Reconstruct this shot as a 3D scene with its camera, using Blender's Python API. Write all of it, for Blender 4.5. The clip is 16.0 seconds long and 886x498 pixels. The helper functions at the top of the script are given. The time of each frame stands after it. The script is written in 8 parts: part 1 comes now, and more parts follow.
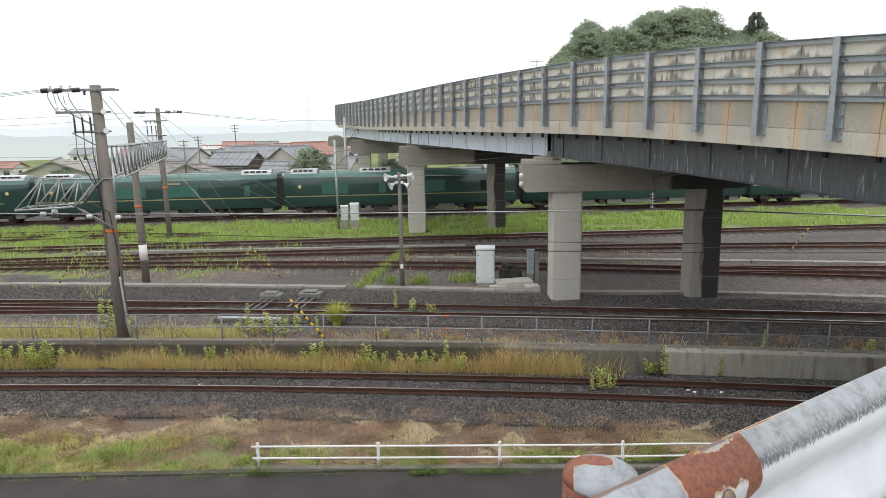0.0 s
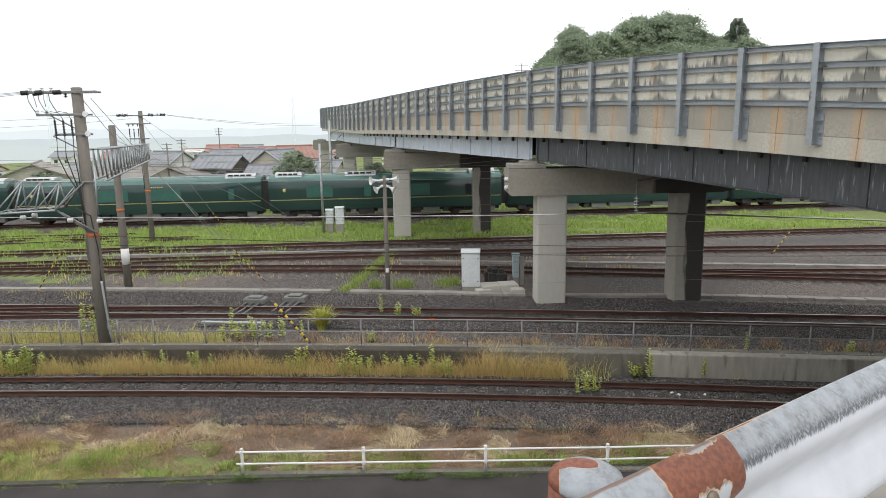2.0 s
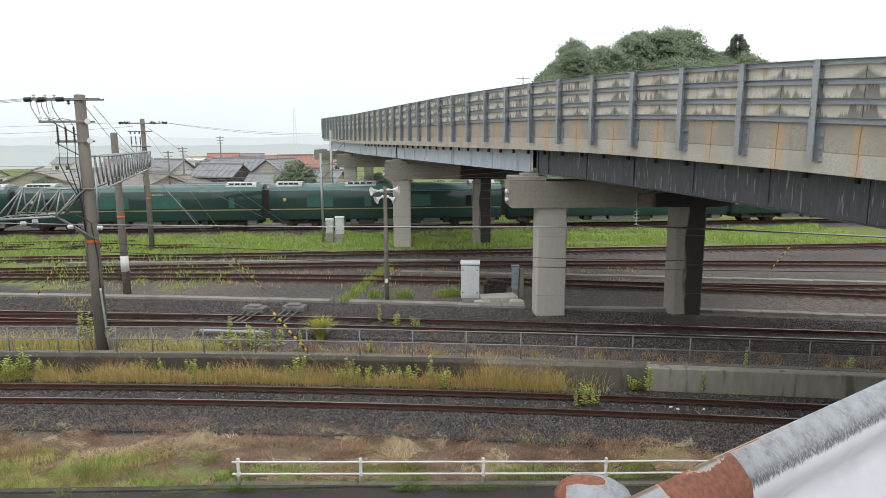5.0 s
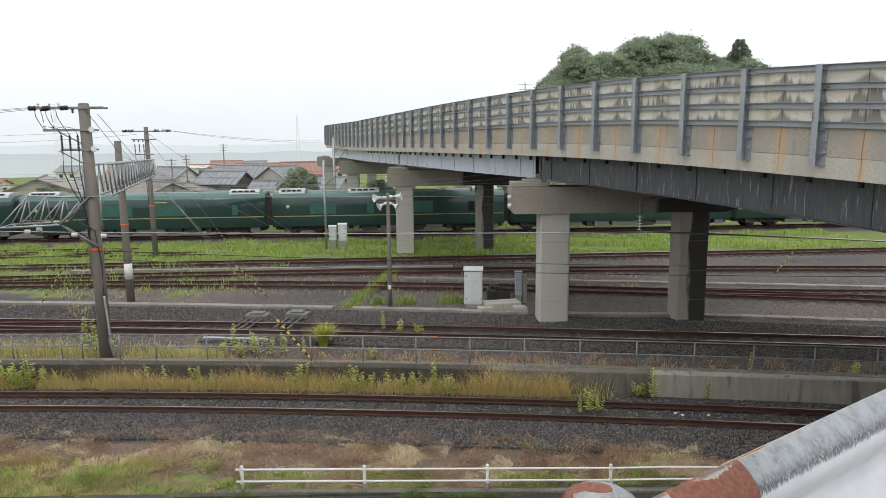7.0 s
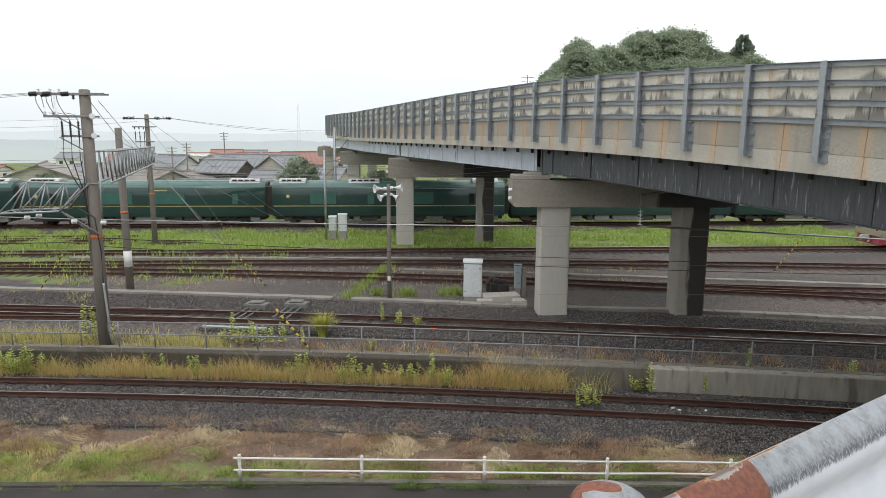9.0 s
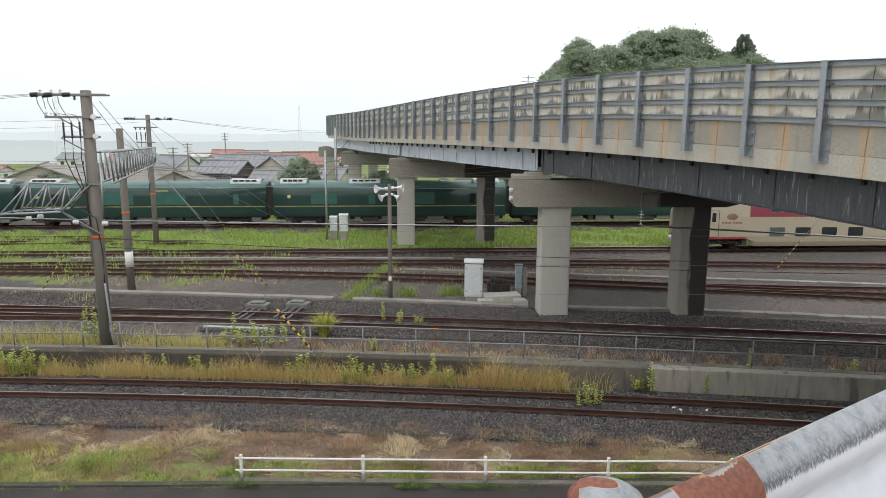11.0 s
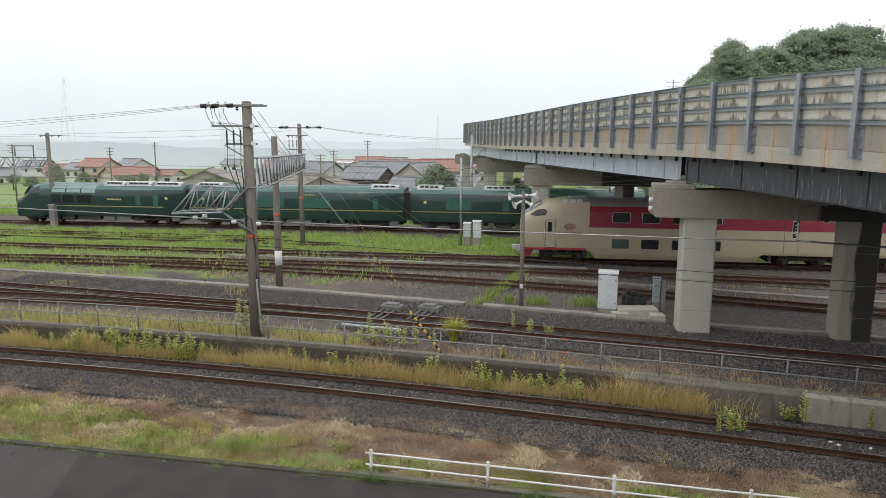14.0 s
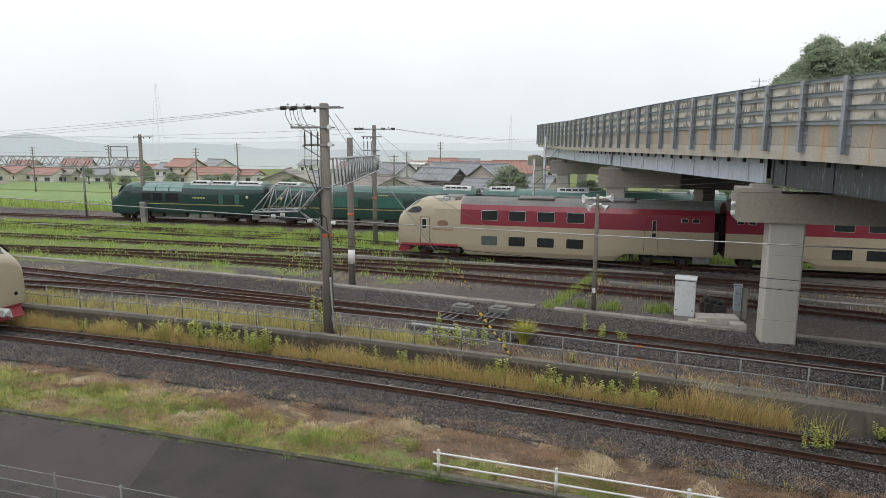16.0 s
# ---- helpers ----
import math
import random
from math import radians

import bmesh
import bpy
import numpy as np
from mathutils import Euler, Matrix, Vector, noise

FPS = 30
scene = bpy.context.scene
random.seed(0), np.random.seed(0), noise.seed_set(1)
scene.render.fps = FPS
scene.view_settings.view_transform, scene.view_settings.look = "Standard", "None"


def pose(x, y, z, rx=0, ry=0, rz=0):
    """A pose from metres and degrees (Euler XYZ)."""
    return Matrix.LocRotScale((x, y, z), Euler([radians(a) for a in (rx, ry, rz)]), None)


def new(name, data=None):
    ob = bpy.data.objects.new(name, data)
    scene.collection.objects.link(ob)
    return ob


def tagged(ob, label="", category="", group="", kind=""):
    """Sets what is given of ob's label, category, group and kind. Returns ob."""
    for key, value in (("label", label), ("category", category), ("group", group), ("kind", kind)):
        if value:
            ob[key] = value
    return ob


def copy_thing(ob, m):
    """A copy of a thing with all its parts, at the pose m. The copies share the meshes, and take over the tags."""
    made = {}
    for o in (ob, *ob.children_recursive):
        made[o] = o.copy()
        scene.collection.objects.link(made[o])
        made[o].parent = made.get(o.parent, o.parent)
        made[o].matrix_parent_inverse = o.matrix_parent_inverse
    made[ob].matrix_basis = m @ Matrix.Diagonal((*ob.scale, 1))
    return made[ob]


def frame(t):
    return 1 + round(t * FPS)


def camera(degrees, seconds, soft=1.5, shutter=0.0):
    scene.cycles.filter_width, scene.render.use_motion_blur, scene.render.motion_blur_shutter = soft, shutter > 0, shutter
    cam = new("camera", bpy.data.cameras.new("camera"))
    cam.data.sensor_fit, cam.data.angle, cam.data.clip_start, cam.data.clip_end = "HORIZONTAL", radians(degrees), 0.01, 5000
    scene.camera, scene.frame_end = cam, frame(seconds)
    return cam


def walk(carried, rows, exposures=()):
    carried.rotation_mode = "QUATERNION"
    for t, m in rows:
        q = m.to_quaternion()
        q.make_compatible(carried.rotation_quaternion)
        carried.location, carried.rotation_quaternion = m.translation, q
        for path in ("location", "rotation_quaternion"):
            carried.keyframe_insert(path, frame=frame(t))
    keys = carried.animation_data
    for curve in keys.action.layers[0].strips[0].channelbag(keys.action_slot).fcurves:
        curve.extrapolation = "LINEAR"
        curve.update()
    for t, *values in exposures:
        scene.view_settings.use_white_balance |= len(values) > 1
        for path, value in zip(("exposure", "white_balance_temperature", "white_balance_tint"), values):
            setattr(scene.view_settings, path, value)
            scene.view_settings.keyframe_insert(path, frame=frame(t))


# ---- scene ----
cam = camera(68.00, 16.0, soft=0.5)
walk(cam, [(0.0, pose(0.019, -0.001, 7.844, 79.196, 1.076, -0.317)),
           (0.5, pose(0.021, 0.001, 7.844, 79.250, 1.357, -0.786)),
           (1.0, pose(0.020, -0.001, 7.845, 79.317, 1.042, -1.057)),
           (1.5, pose(0.018, -0.005, 7.846, 79.402, 0.942, -1.348)),
           (2.0, pose(0.019, 0.000, 7.843, 79.497, 0.906, -1.581)),
           (2.5, pose(0.014, -0.003, 7.846, 79.591, 0.642, -1.712)),
           (3.0, pose(0.009, -0.000, 7.847, 79.732, 0.347, -1.760)),
           (3.5, pose(0.003, -0.007, 7.851, 79.917, 0.034, -1.721)),
           (4.0, pose(0.003, 0.001, 7.848, 80.109, -0.076, -1.605)),
           (6.5, pose(0.006, -0.001, 7.849, 80.902, 0.744, -1.335)),
           (7.0, pose(0.000, -0.000, 7.850, 81.000, 0.500, -1.300)),
           (7.5, pose(-0.009, 0.008, 7.850, 80.770, 0.172, -1.291)),
           (8.0, pose(-0.013, 0.014, 7.849, 80.521, 0.059, -1.310)),
           (8.5, pose(-0.015, 0.017, 7.851, 80.378, -0.266, -1.253)),
           (9.0, pose(-0.016, 0.018, 7.850, 80.294, -0.317, -1.208)),
           (11.5, pose(-0.010, 0.000, 7.853, 80.297, -0.137, -1.061)),
           (12.0, pose(-0.006, 0.003, 7.852, 80.406, -0.326, -0.273)),
           (12.5, pose(-0.004, -0.001, 7.852, 80.587, -0.405, 1.427)),
           (13.0, pose(0.002, 0.006, 7.849, 80.697, -0.187, 4.505)),
           (13.5, pose(-0.006, 0.016, 7.852, 80.788, -0.076, 7.783)),
           (14.0, pose(-0.005, 0.025, 7.839, 80.896, -0.227, 10.541)),
           (14.5, pose(-0.007, 0.033, 7.839, 80.951, -0.262, 12.499)),
           (15.0, pose(-0.015, 0.044, 7.838, 80.972, -0.372, 14.057)),
           (15.5, pose(-0.028, 0.061, 7.831, 80.982, -0.581, 15.510)),
           (16.0, pose(-0.030, 0.065, 7.824, 80.998, -0.290, 16.779))],
     exposures=[(0.0, 0.47), (2.0, 0.41), (4.0, 0.35), (7.0, 0.25), (9.0, 0.27), (12.5, 0.31), (13.5, 0.23), (14.5, 0.13), (16.0, 0.09)])

# ---------------------------------------------------------------- light
world = bpy.data.worlds.new("world")
scene.world = world
world.use_nodes = True
wn = world.node_tree
sky = wn.nodes.new("ShaderNodeTexSky")
sky.sky_type, sky.sun_disc = "NISHITA", False
sky.sun_elevation, sky.sun_rotation = radians(58), radians(200)
sky.air_density, sky.dust_density, sky.ozone_density = 1.0, 2.0, 1.0
mild = wn.nodes.new("ShaderNodeHueSaturation")
mild.inputs["Saturation"].default_value = 0.15
cloud = wn.nodes.new("ShaderNodeMix")
cloud.data_type = "RGBA"
cloud.inputs["Factor"].default_value = 0.75
cloud.inputs["B"].default_value = (10.2, 10.4, 10.6, 1)
wn.links.new(sky.outputs[0], mild.inputs["Color"])
wn.links.new(mild.outputs[0], cloud.inputs["A"])
wn.links.new(cloud.outputs["Result"], wn.nodes["Background"].inputs[0])
wn.nodes["Background"].inputs[1].default_value = 0.115
sun = new("sun", bpy.data.lights.new("sun", "SUN"))
sun.data.energy, sun.data.angle, sun.data.color = 0.6, radians(30), (1.0, 0.97, 0.92)
sun.matrix_world = pose(0, 0, 60, 32, 0, 20)
scene.view_settings.exposure = 0.0

# ---------------------------------------------------------------- materials


def material(name, base, other=None, scale=3.0, rough=0.8, metal=0.0, bump=0.0, fine=40.0, amount=0.5, object_space=False,
             third=None, third_at=0.6, stretch=None, per_object=0.0, emit=0.0):
    """Two-scale noise between base and other, a third colour as stains, and a fine relief."""
    m = bpy.data.materials.new(name)
    m.use_nodes = True
    n, l = m.node_tree.nodes, m.node_tree.links
    b = n["Principled BSDF"]
    b.inputs["Roughness"].default_value, b.inputs["Metallic"].default_value = rough, metal
    co = n.new("ShaderNodeTexCoord").outputs["Object"] if object_space else n.new("ShaderNodeNewGeometry").outputs["Position"]
    if stretch:
        mp = n.new("ShaderNodeMapping")
        mp.inputs["Scale"].default_value = stretch
        l.new(co, mp.inputs["Vector"])
        co = mp.outputs[0]
    big, small = n.new("ShaderNodeTexNoise"), n.new("ShaderNodeTexNoise")
    for tex, s in ((big, scale), (small, fine)):
        tex.inputs["Scale"].default_value, tex.inputs["Detail"].default_value = s, 5
        l.new(co, tex.inputs["Vector"])
    add = n.new("ShaderNodeMath")
    add.operation = "ADD"
    l.new(big.outputs["Fac"], add.inputs[0])
    l.new(small.outputs["Fac"], add.inputs[1])
    ramp = n.new("ShaderNodeMapRange")
    ramp.inputs["From Min"].default_value, ramp.inputs["From Max"].default_value = 1 - amount * 0.5, 1 + amount * 0.5
    l.new(add.outputs[0], ramp.inputs["Value"])
    mix = n.new("ShaderNodeMix")
    mix.data_type = "RGBA"
    mix.inputs["A"].default_value = (*base, 1)
    mix.inputs["B"].default_value = (*(other or [c * 0.7 for c in base]), 1)
    l.new(ramp.outputs[0], mix.inputs["Factor"])
    out = mix.outputs["Result"]
    if third:
        st = n.new("ShaderNodeTexNoise")
        st.inputs["Scale"].default_value, st.inputs["Detail"].default_value = scale * 2.3, 7
        l.new(co, st.inputs["Vector"])
        r2 = n.new("ShaderNodeMapRange")
        r2.inputs["From Min"].default_value, r2.inputs["From Max"].default_value = third_at, third_at + 0.08
        l.new(st.outputs["Fac"], r2.inputs["Value"])
        m2 = n.new("ShaderNodeMix")
        m2.data_type = "RGBA"
        m2.inputs["B"].default_value = (*third, 1)
        l.new(r2.outputs[0], m2.inputs["Factor"])
        l.new(out, m2.inputs["A"])
        out = m2.outputs["Result"]
    if per_object:
        oi, hs = n.new("ShaderNodeObjectInfo"), n.new("ShaderNodeHueSaturation")
        mr = n.new("ShaderNodeMapRange")
        mr.inputs["To Min"].default_value, mr.inputs["To Max"].default_value = 1 - per_object, 1 + per_object
        l.new(oi.outputs["Random"], mr.inputs["Value"])
        l.new(mr.outputs[0], hs.inputs["Value"])
        l.new(out, hs.inputs["Color"])
        out = hs.outputs[0]
    l.new(out, b.inputs["Base Color"])
    if bump:
        bp = n.new("ShaderNodeBump")
        bp.inputs["Strength"].default_value, bp.inputs["Distance"].default_value = bump, 0.02
        l.new(small.outputs["Fac"], bp.inputs["Height"])
        l.new(bp.outputs[0], b.inputs["Normal"])
    if emit:
        l.new(out, b.inputs["Emission Color"])
        b.inputs["Emission Strength"].default_value = emit
    return m


def ground_material():
    """Crushed stone, earth, dry and green turf, mixed by the sheet's own zones."""
    m = bpy.data.materials.new("yard_ground")
    m.use_nodes = True
    n, l = m.node_tree.nodes, m.node_tree.links
    b = n["Principled BSDF"]
    b.inputs["Roughness"].default_value = 0.95
    pos = n.new("ShaderNodeNewGeometry").outputs["Position"]

    def tex(scale, kind="ShaderNodeTexNoise"):
        t = n.new(kind)
        t.inputs["Scale"].default_value = scale
        if kind == "ShaderNodeTexNoise":
            t.inputs["Detail"].default_value = 6
        l.new(pos, t.inputs["Vector"])
        return t

    def ramp(src, stops):
        r = n.new("ShaderNodeValToRGB")
        while len(r.color_ramp.elements) < len(stops):
            r.color_ramp.elements.new(0.5)
        for e, (p, c) in zip(r.color_ramp.elements, stops):
            e.position, e.color = p, (*c, 1)
        l.new(src, r.inputs[0])
        return r.outputs[0]

    def blend(a, c, fac):
        x = n.new("ShaderNodeMix")
        x.data_type = "RGBA"
        l.new(a, x.inputs["A"])
        l.new(c, x.inputs["B"])
        l.new(fac, x.inputs["Factor"])
        return x.outputs["Result"]

    stones = tex(30.0, "ShaderNodeTexVoronoi")
    sep = n.new("ShaderNodeSeparateColor")
    l.new(stones.outputs["Color"], sep.inputs[0])
    dark = ramp(sep.outputs[0], [(0.0, (0.013, 0.012, 0.012)), (0.45, (0.048, 0.0445, 0.0435)), (0.85, (0.12, 0.112, 0.109)), (1.0, (0.23, 0.22, 0.21))])
    brown = ramp(sep.outputs[0], [(0.0, (0.040, 0.031, 0.027)), (0.6, (0.135, 0.107, 0.094)), (1.0, (0.30, 0.26, 0.23))])
    rust = n.new("ShaderNodeAttribute")
    rust.attribute_name = "rusty"
    stone = blend(dark, brown, rust.outputs["Fac"])
    fine = tex(34.0)
    dry = ramp(fine.outputs["Fac"], [(0.3, (0.060, 0.040, 0.028)), (0.52, (0.165, 0.112, 0.078)), (0.75, (0.34, 0.26, 0.175))])
    green = ramp(fine.outputs["Fac"], [(0.3, (0.085, 0.105, 0.032)), (0.6, (0.20, 0.25, 0.07)), (0.8, (0.31, 0.36, 0.12))])
    out = stone
    for name, col in (("dry", dry), ("green", green)):
        at = n.new("ShaderNodeAttribute")
        at.attribute_name = name
        ad = n.new("ShaderNodeMath")
        ad.operation = "ADD"
        l.new(at.outputs["Fac"], ad.inputs[0])
        l.new(fine.outputs["Fac"], ad.inputs[1])
        mr = n.new("ShaderNodeMapRange")
        mr.inputs["From Min"].default_value, mr.inputs["From Max"].default_value = 0.85, 1.1
        l.new(ad.outputs[0], mr.inputs["Value"])
        out = blend(out, col, mr.outputs[0])
    l.new(out, b.inputs["Base Color"])
    bp = n.new("ShaderNodeBump")
    bp.inputs["Strength"].default_value, bp.inputs["Distance"].default_value = 0.7, 0.03
    l.new(stones.outputs["Distance"], bp.inputs["Height"])
    bp.invert = True
    l.new(bp.outputs[0], b.inputs["Normal"])
    return m


GROUND = ground_material()
ASPHALT = material("asphalt", (0.042, 0.035, 0.035), (0.074, 0.063, 0.060), scale=0.7, fine=60, rough=0.82, bump=0.35, amount=0.7, third=(0.03, 0.03, 0.032), third_at=0.62)
CONCRETE = material("concrete", (0.34, 0.32, 0.28), (0.23, 0.215, 0.19), scale=0.7, fine=9, rough=0.9, bump=0.2, amount=0.9)
CONCRETE_PALE = material("pier_concrete", (0.52, 0.50, 0.45), (0.43, 0.41, 0.365), scale=0.5, fine=7, rough=0.9, bump=0.12, amount=1.0, stretch=(1, 1, 0.35))
CONCRETE_DARK = material("stained_concrete", (0.20, 0.185, 0.16), (0.07, 0.066, 0.06), scale=0.8, fine=5, rough=0.92, bump=0.25, amount=0.8, stretch=(1, 1, 0.5))
RAIL_RUST = material("rail_rust", (0.10, 0.042, 0.028), (0.055, 0.028, 0.022), scale=2, fine=30, rough=0.7, metal=0.3, bump=0.1)
RAIL_TOP = material("rail_head", (0.30, 0.28, 0.26), (0.20, 0.15, 0.12), scale=1.5, fine=12, rough=0.35, metal=0.9)
RAIL_OLD = material("rail_head_dull", (0.15, 0.095, 0.07), (0.09, 0.05, 0.04), scale=1.5, fine=12, rough=0.55, metal=0.5)
SLEEPER = material("sleeper_wood", (0.038, 0.032, 0.028), (0.068, 0.059, 0.052), scale=3, fine=25, rough=0.9, bump=0.4, per_object=0.35)
STEEL_BLUE = material("steel_post", (0.39, 0.42, 0.445), (0.27, 0.29, 0.31), scale=1.2, fine=10, rough=0.55, metal=0.35, amount=0.9, third=(0.12, 0.085, 0.065), third_at=0.66)
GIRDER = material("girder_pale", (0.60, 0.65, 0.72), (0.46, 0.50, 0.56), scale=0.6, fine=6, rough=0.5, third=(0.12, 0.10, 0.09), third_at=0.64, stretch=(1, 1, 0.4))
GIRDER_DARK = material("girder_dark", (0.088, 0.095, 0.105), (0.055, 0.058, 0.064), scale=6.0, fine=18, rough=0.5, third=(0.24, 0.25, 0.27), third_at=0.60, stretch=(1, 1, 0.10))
GALV = material("galvanised", (0.42, 0.44, 0.45), (0.31, 0.32, 0.33), scale=2, fine=20, rough=0.45, metal=0.6)
GALV_DULL = material("weathered_steel", (0.26, 0.265, 0.265), (0.17, 0.165, 0.16), scale=2, fine=20, rough=0.6, metal=0.3, third=(0.13, 0.08, 0.05), third_at=0.66)
POLE = material("pole_concrete", (0.24, 0.215, 0.185), (0.15, 0.135, 0.12), scale=1.2, fine=12, rough=0.9, bump=0.15, stretch=(1, 1, 0.25), amount=0.9)
WHITE = material("white_paint", (0.80, 0.80, 0.79), (0.66, 0.655, 0.64), scale=3, fine=25, rough=0.45, third=(0.36, 0.30, 0.24), third_at=0.70)
BOX_WHITE = material("cabinet_grey_paint", (0.66, 0.69, 0.70), (0.55, 0.58, 0.59), scale=1.5, fine=12, rough=0.5)
BLACK = material("black_rubber", (0.02, 0.02, 0.02), (0.035, 0.034, 0.033), scale=3, fine=20, rough=0.6)
UNDER = material("underframe", (0.028, 0.027, 0.026), (0.055, 0.05, 0.045), scale=2, fine=15, rough=0.8)
ORANGE = material("orange_band", (0.62, 0.16, 0.03), (0.5, 0.13, 0.04), scale=4, fine=30, rough=0.6)
YELLOW = material("warning_yellow", (0.72, 0.47, 0.03), (0.6, 0.4, 0.05), scale=5, fine=30, rough=0.6)
PORCELAIN = material("porcelain", (0.75, 0.76, 0.76), (0.6, 0.61, 0.62), scale=5, fine=30, rough=0.15)
CREAM = material("cream_body", (0.42, 0.365, 0.265), (0.38, 0.33, 0.24), scale=0.5, fine=4, rough=0.28, amount=1.2)
WINE = material("wine_red_body", (0.235, 0.028, 0.047), (0.205, 0.025, 0.042), scale=0.5, fine=4, rough=0.25, amount=1.2)
ROOF_GREY = material("roof_grey", (0.20, 0.19, 0.19), (0.14, 0.135, 0.135), scale=0.8, fine=8, rough=0.6)
GREEN_CAR = material("deep_green_body", (0.028, 0.060, 0.055), (0.023, 0.051, 0.047), scale=0.4, fine=4, rough=0.16, amount=1.2)
GREEN_ROOF = material("green_roof", (0.085, 0.175, 0.155), (0.068, 0.145, 0.128), scale=0.5, fine=6, rough=0.35)
GOLD = material("gold_stripe", (0.60, 0.53, 0.24), (0.52, 0.45, 0.19), scale=2, fine=10, rough=0.35)
SILVER = material("silver_unit", (0.60, 0.62, 0.63), (0.48, 0.49, 0.50), scale=1, fine=8, rough=0.4, metal=0.3)
CAR_GLASS = material("dark_car_glass", (0.018, 0.021, 0.023), (0.03, 0.034, 0.036), scale=0.5, fine=3, rough=0.06)
GREEN_PANE = material("teal_shaded_pane", (0.060, 0.150, 0.128), (0.048, 0.125, 0.106), scale=0.5, fine=3, rough=0.08)
BLIND = material("car_blind", (0.10, 0.13, 0.115), (0.07, 0.095, 0.085), scale=0.5, fine=3, rough=0.1)


# ---------------------------------------------------------------- building blocks
def mesh_object(name, bm, mats, parent=None):
    me = bpy.data.meshes.new(name)
    bm.to_mesh(me)
    bm.free()
    for m in (mats if isinstance(mats, (list, tuple)) else [mats]):
        me.materials.append(m)
    ob = new(name, me)
    ob.parent = parent
    return ob


def part(name, bm, mats, parent, label=""):
    return tagged(mesh_object(name, bm, mats, parent), label)


def empty(name, m=None, label="", category="", group="", kind=""):
    ob = new(name)
    ob.empty_display_size = 0.2
    if m is not None:
        ob.matrix_basis = m
    return tagged(ob, label, category, group, kind)


def box(bm, x0, x1, y0, y1, z0, z1, mat=0, bevel=0.0, m=None):
    vs = [bm.verts.new(v) for v in ((x0, y0, z0), (x1, y0, z0), (x1, y1, z0), (x0, y1, z0), (x0, y0, z1), (x1, y0, z1), (x1, y1, z1), (x0, y1, z1))]
    fs = [bm.faces.new([vs[i] for i in q]) for q in ((3, 2, 1, 0), (4, 5, 6, 7), (0, 1, 5, 4), (1, 2, 6, 5), (2, 3, 7, 6), (3, 0, 4, 7))]
    if bevel:
        r = bmesh.ops.bevel(bm, geom=list({e for f in fs for e in f.edges}), offset=bevel, segments=1, affect="EDGES")
        fs = list({f for v in r["verts"] for f in v.link_faces} | {f for f in fs if f.is_valid})
        vs = list({v for f in fs for v in f.verts})
    for f in fs:
        f.material_index = mat
    if m is not None:
        for v in vs:
            v.co = m @ v.co
    return vs


def rod(bm, a, b, r, seg=8, mat=0, r2=None, smooth=True):
    a, b = Vector(a), Vector(b)
    q = (b - a).to_track_quat("Z", "Y")
    r2 = r if r2 is None else r2
    rings = [[bm.verts.new(p + q @ Vector((s * math.cos(k * math.tau / seg), s * math.sin(k * math.tau / seg), 0))) for k in range(seg)]
             for p, s in ((a, r), (b, r2))]
    for k in range(seg):
        f = bm.faces.new((rings[0][k], rings[0][(k + 1) % seg], rings[1][(k + 1) % seg], rings[1][k]))
        f.material_index, f.smooth = mat, smooth
    for ring in (rings[0][::-1], rings[1]):
        f = bm.faces.new(ring)
        f.material_index = mat


def lathe(bm, base, prof, seg=12, mat=0, axis=None):
    """A turned shape: prof is a row of (radius, height) along the axis from base."""
    q = Vector(axis or (0, 0, 1)).to_track_quat("Z", "Y")
    rings = [[bm.verts.new(Vector(base) + q @ Vector((r * math.cos(k * math.tau / seg), r * math.sin(k * math.tau / seg), z))) for k in range(seg)] for r, z in prof]
    for a, b in zip(rings, rings[1:]):
        for k in range(seg):
            f = bm.faces.new((a[k], a[(k + 1) % seg], b[(k + 1) % seg], b[k]))
            f.material_index, f.smooth = mat, True
    bm.faces.new(rings[0][::-1]).material_index = mat
    bm.faces.new(rings[-1]).material_index = mat


def sweep(bm, pts, shape, mat=0, closed=True, caps=True, up=(0, 0, 1)):
    """A cross-section (row of (side, height)) along a row of points; side is to the left of the way."""
    pts = [Vector(p) for p in pts]
    rings = []
    for i, p in enumerate(pts):
        d = (pts[min(i + 1, len(pts) - 1)] - pts[max(i - 1, 0)]).normalized()
        s = Vector(up).cross(d).normalized()
        u = d.cross(s)
        rings.append([bm.verts.new(p + s * a + u * b) for a, b in shape])
    n = len(shape)
    for a, b in zip(rings, rings[1:]):
        for k in range(n if closed else n - 1):
            f = bm.faces.new((a[k], b[k], b[(k + 1) % n], a[(k + 1) % n]))
            f.material_index = mat[k] if isinstance(mat, (list, tuple)) else mat
    if caps and closed:
        for ring in (rings[0], rings[-1][::-1]):
            f = bm.faces.new(ring)
            f.material_index = mat[0] if isinstance(mat, (list, tuple)) else mat
    return rings


def tube(bm, pts, r, seg=8, mat=0):
    """One connected round bar through a row of points."""
    pts = [Vector(p) for p in pts]
    rings = []
    for i, p in enumerate(pts):
        d = (pts[min(i + 1, len(pts) - 1)] - pts[max(i - 1, 0)]).normalized()
        q = d.to_track_quat("Z", "Y")
        rings.append([bm.verts.new(p + q @ Vector((r * math.cos(k * math.tau / seg), r * math.sin(k * math.tau / seg), 0))) for k in range(seg)])
    for a, b in zip(rings, rings[1:]):
        for k in range(seg):
            f = bm.faces.new((a[k], a[(k + 1) % seg], b[(k + 1) % seg], b[k]))
            f.material_index, f.smooth = mat, True
    bm.faces.new(rings[0][::-1]).material_index = mat
    bm.faces.new(rings[-1]).material_index = mat


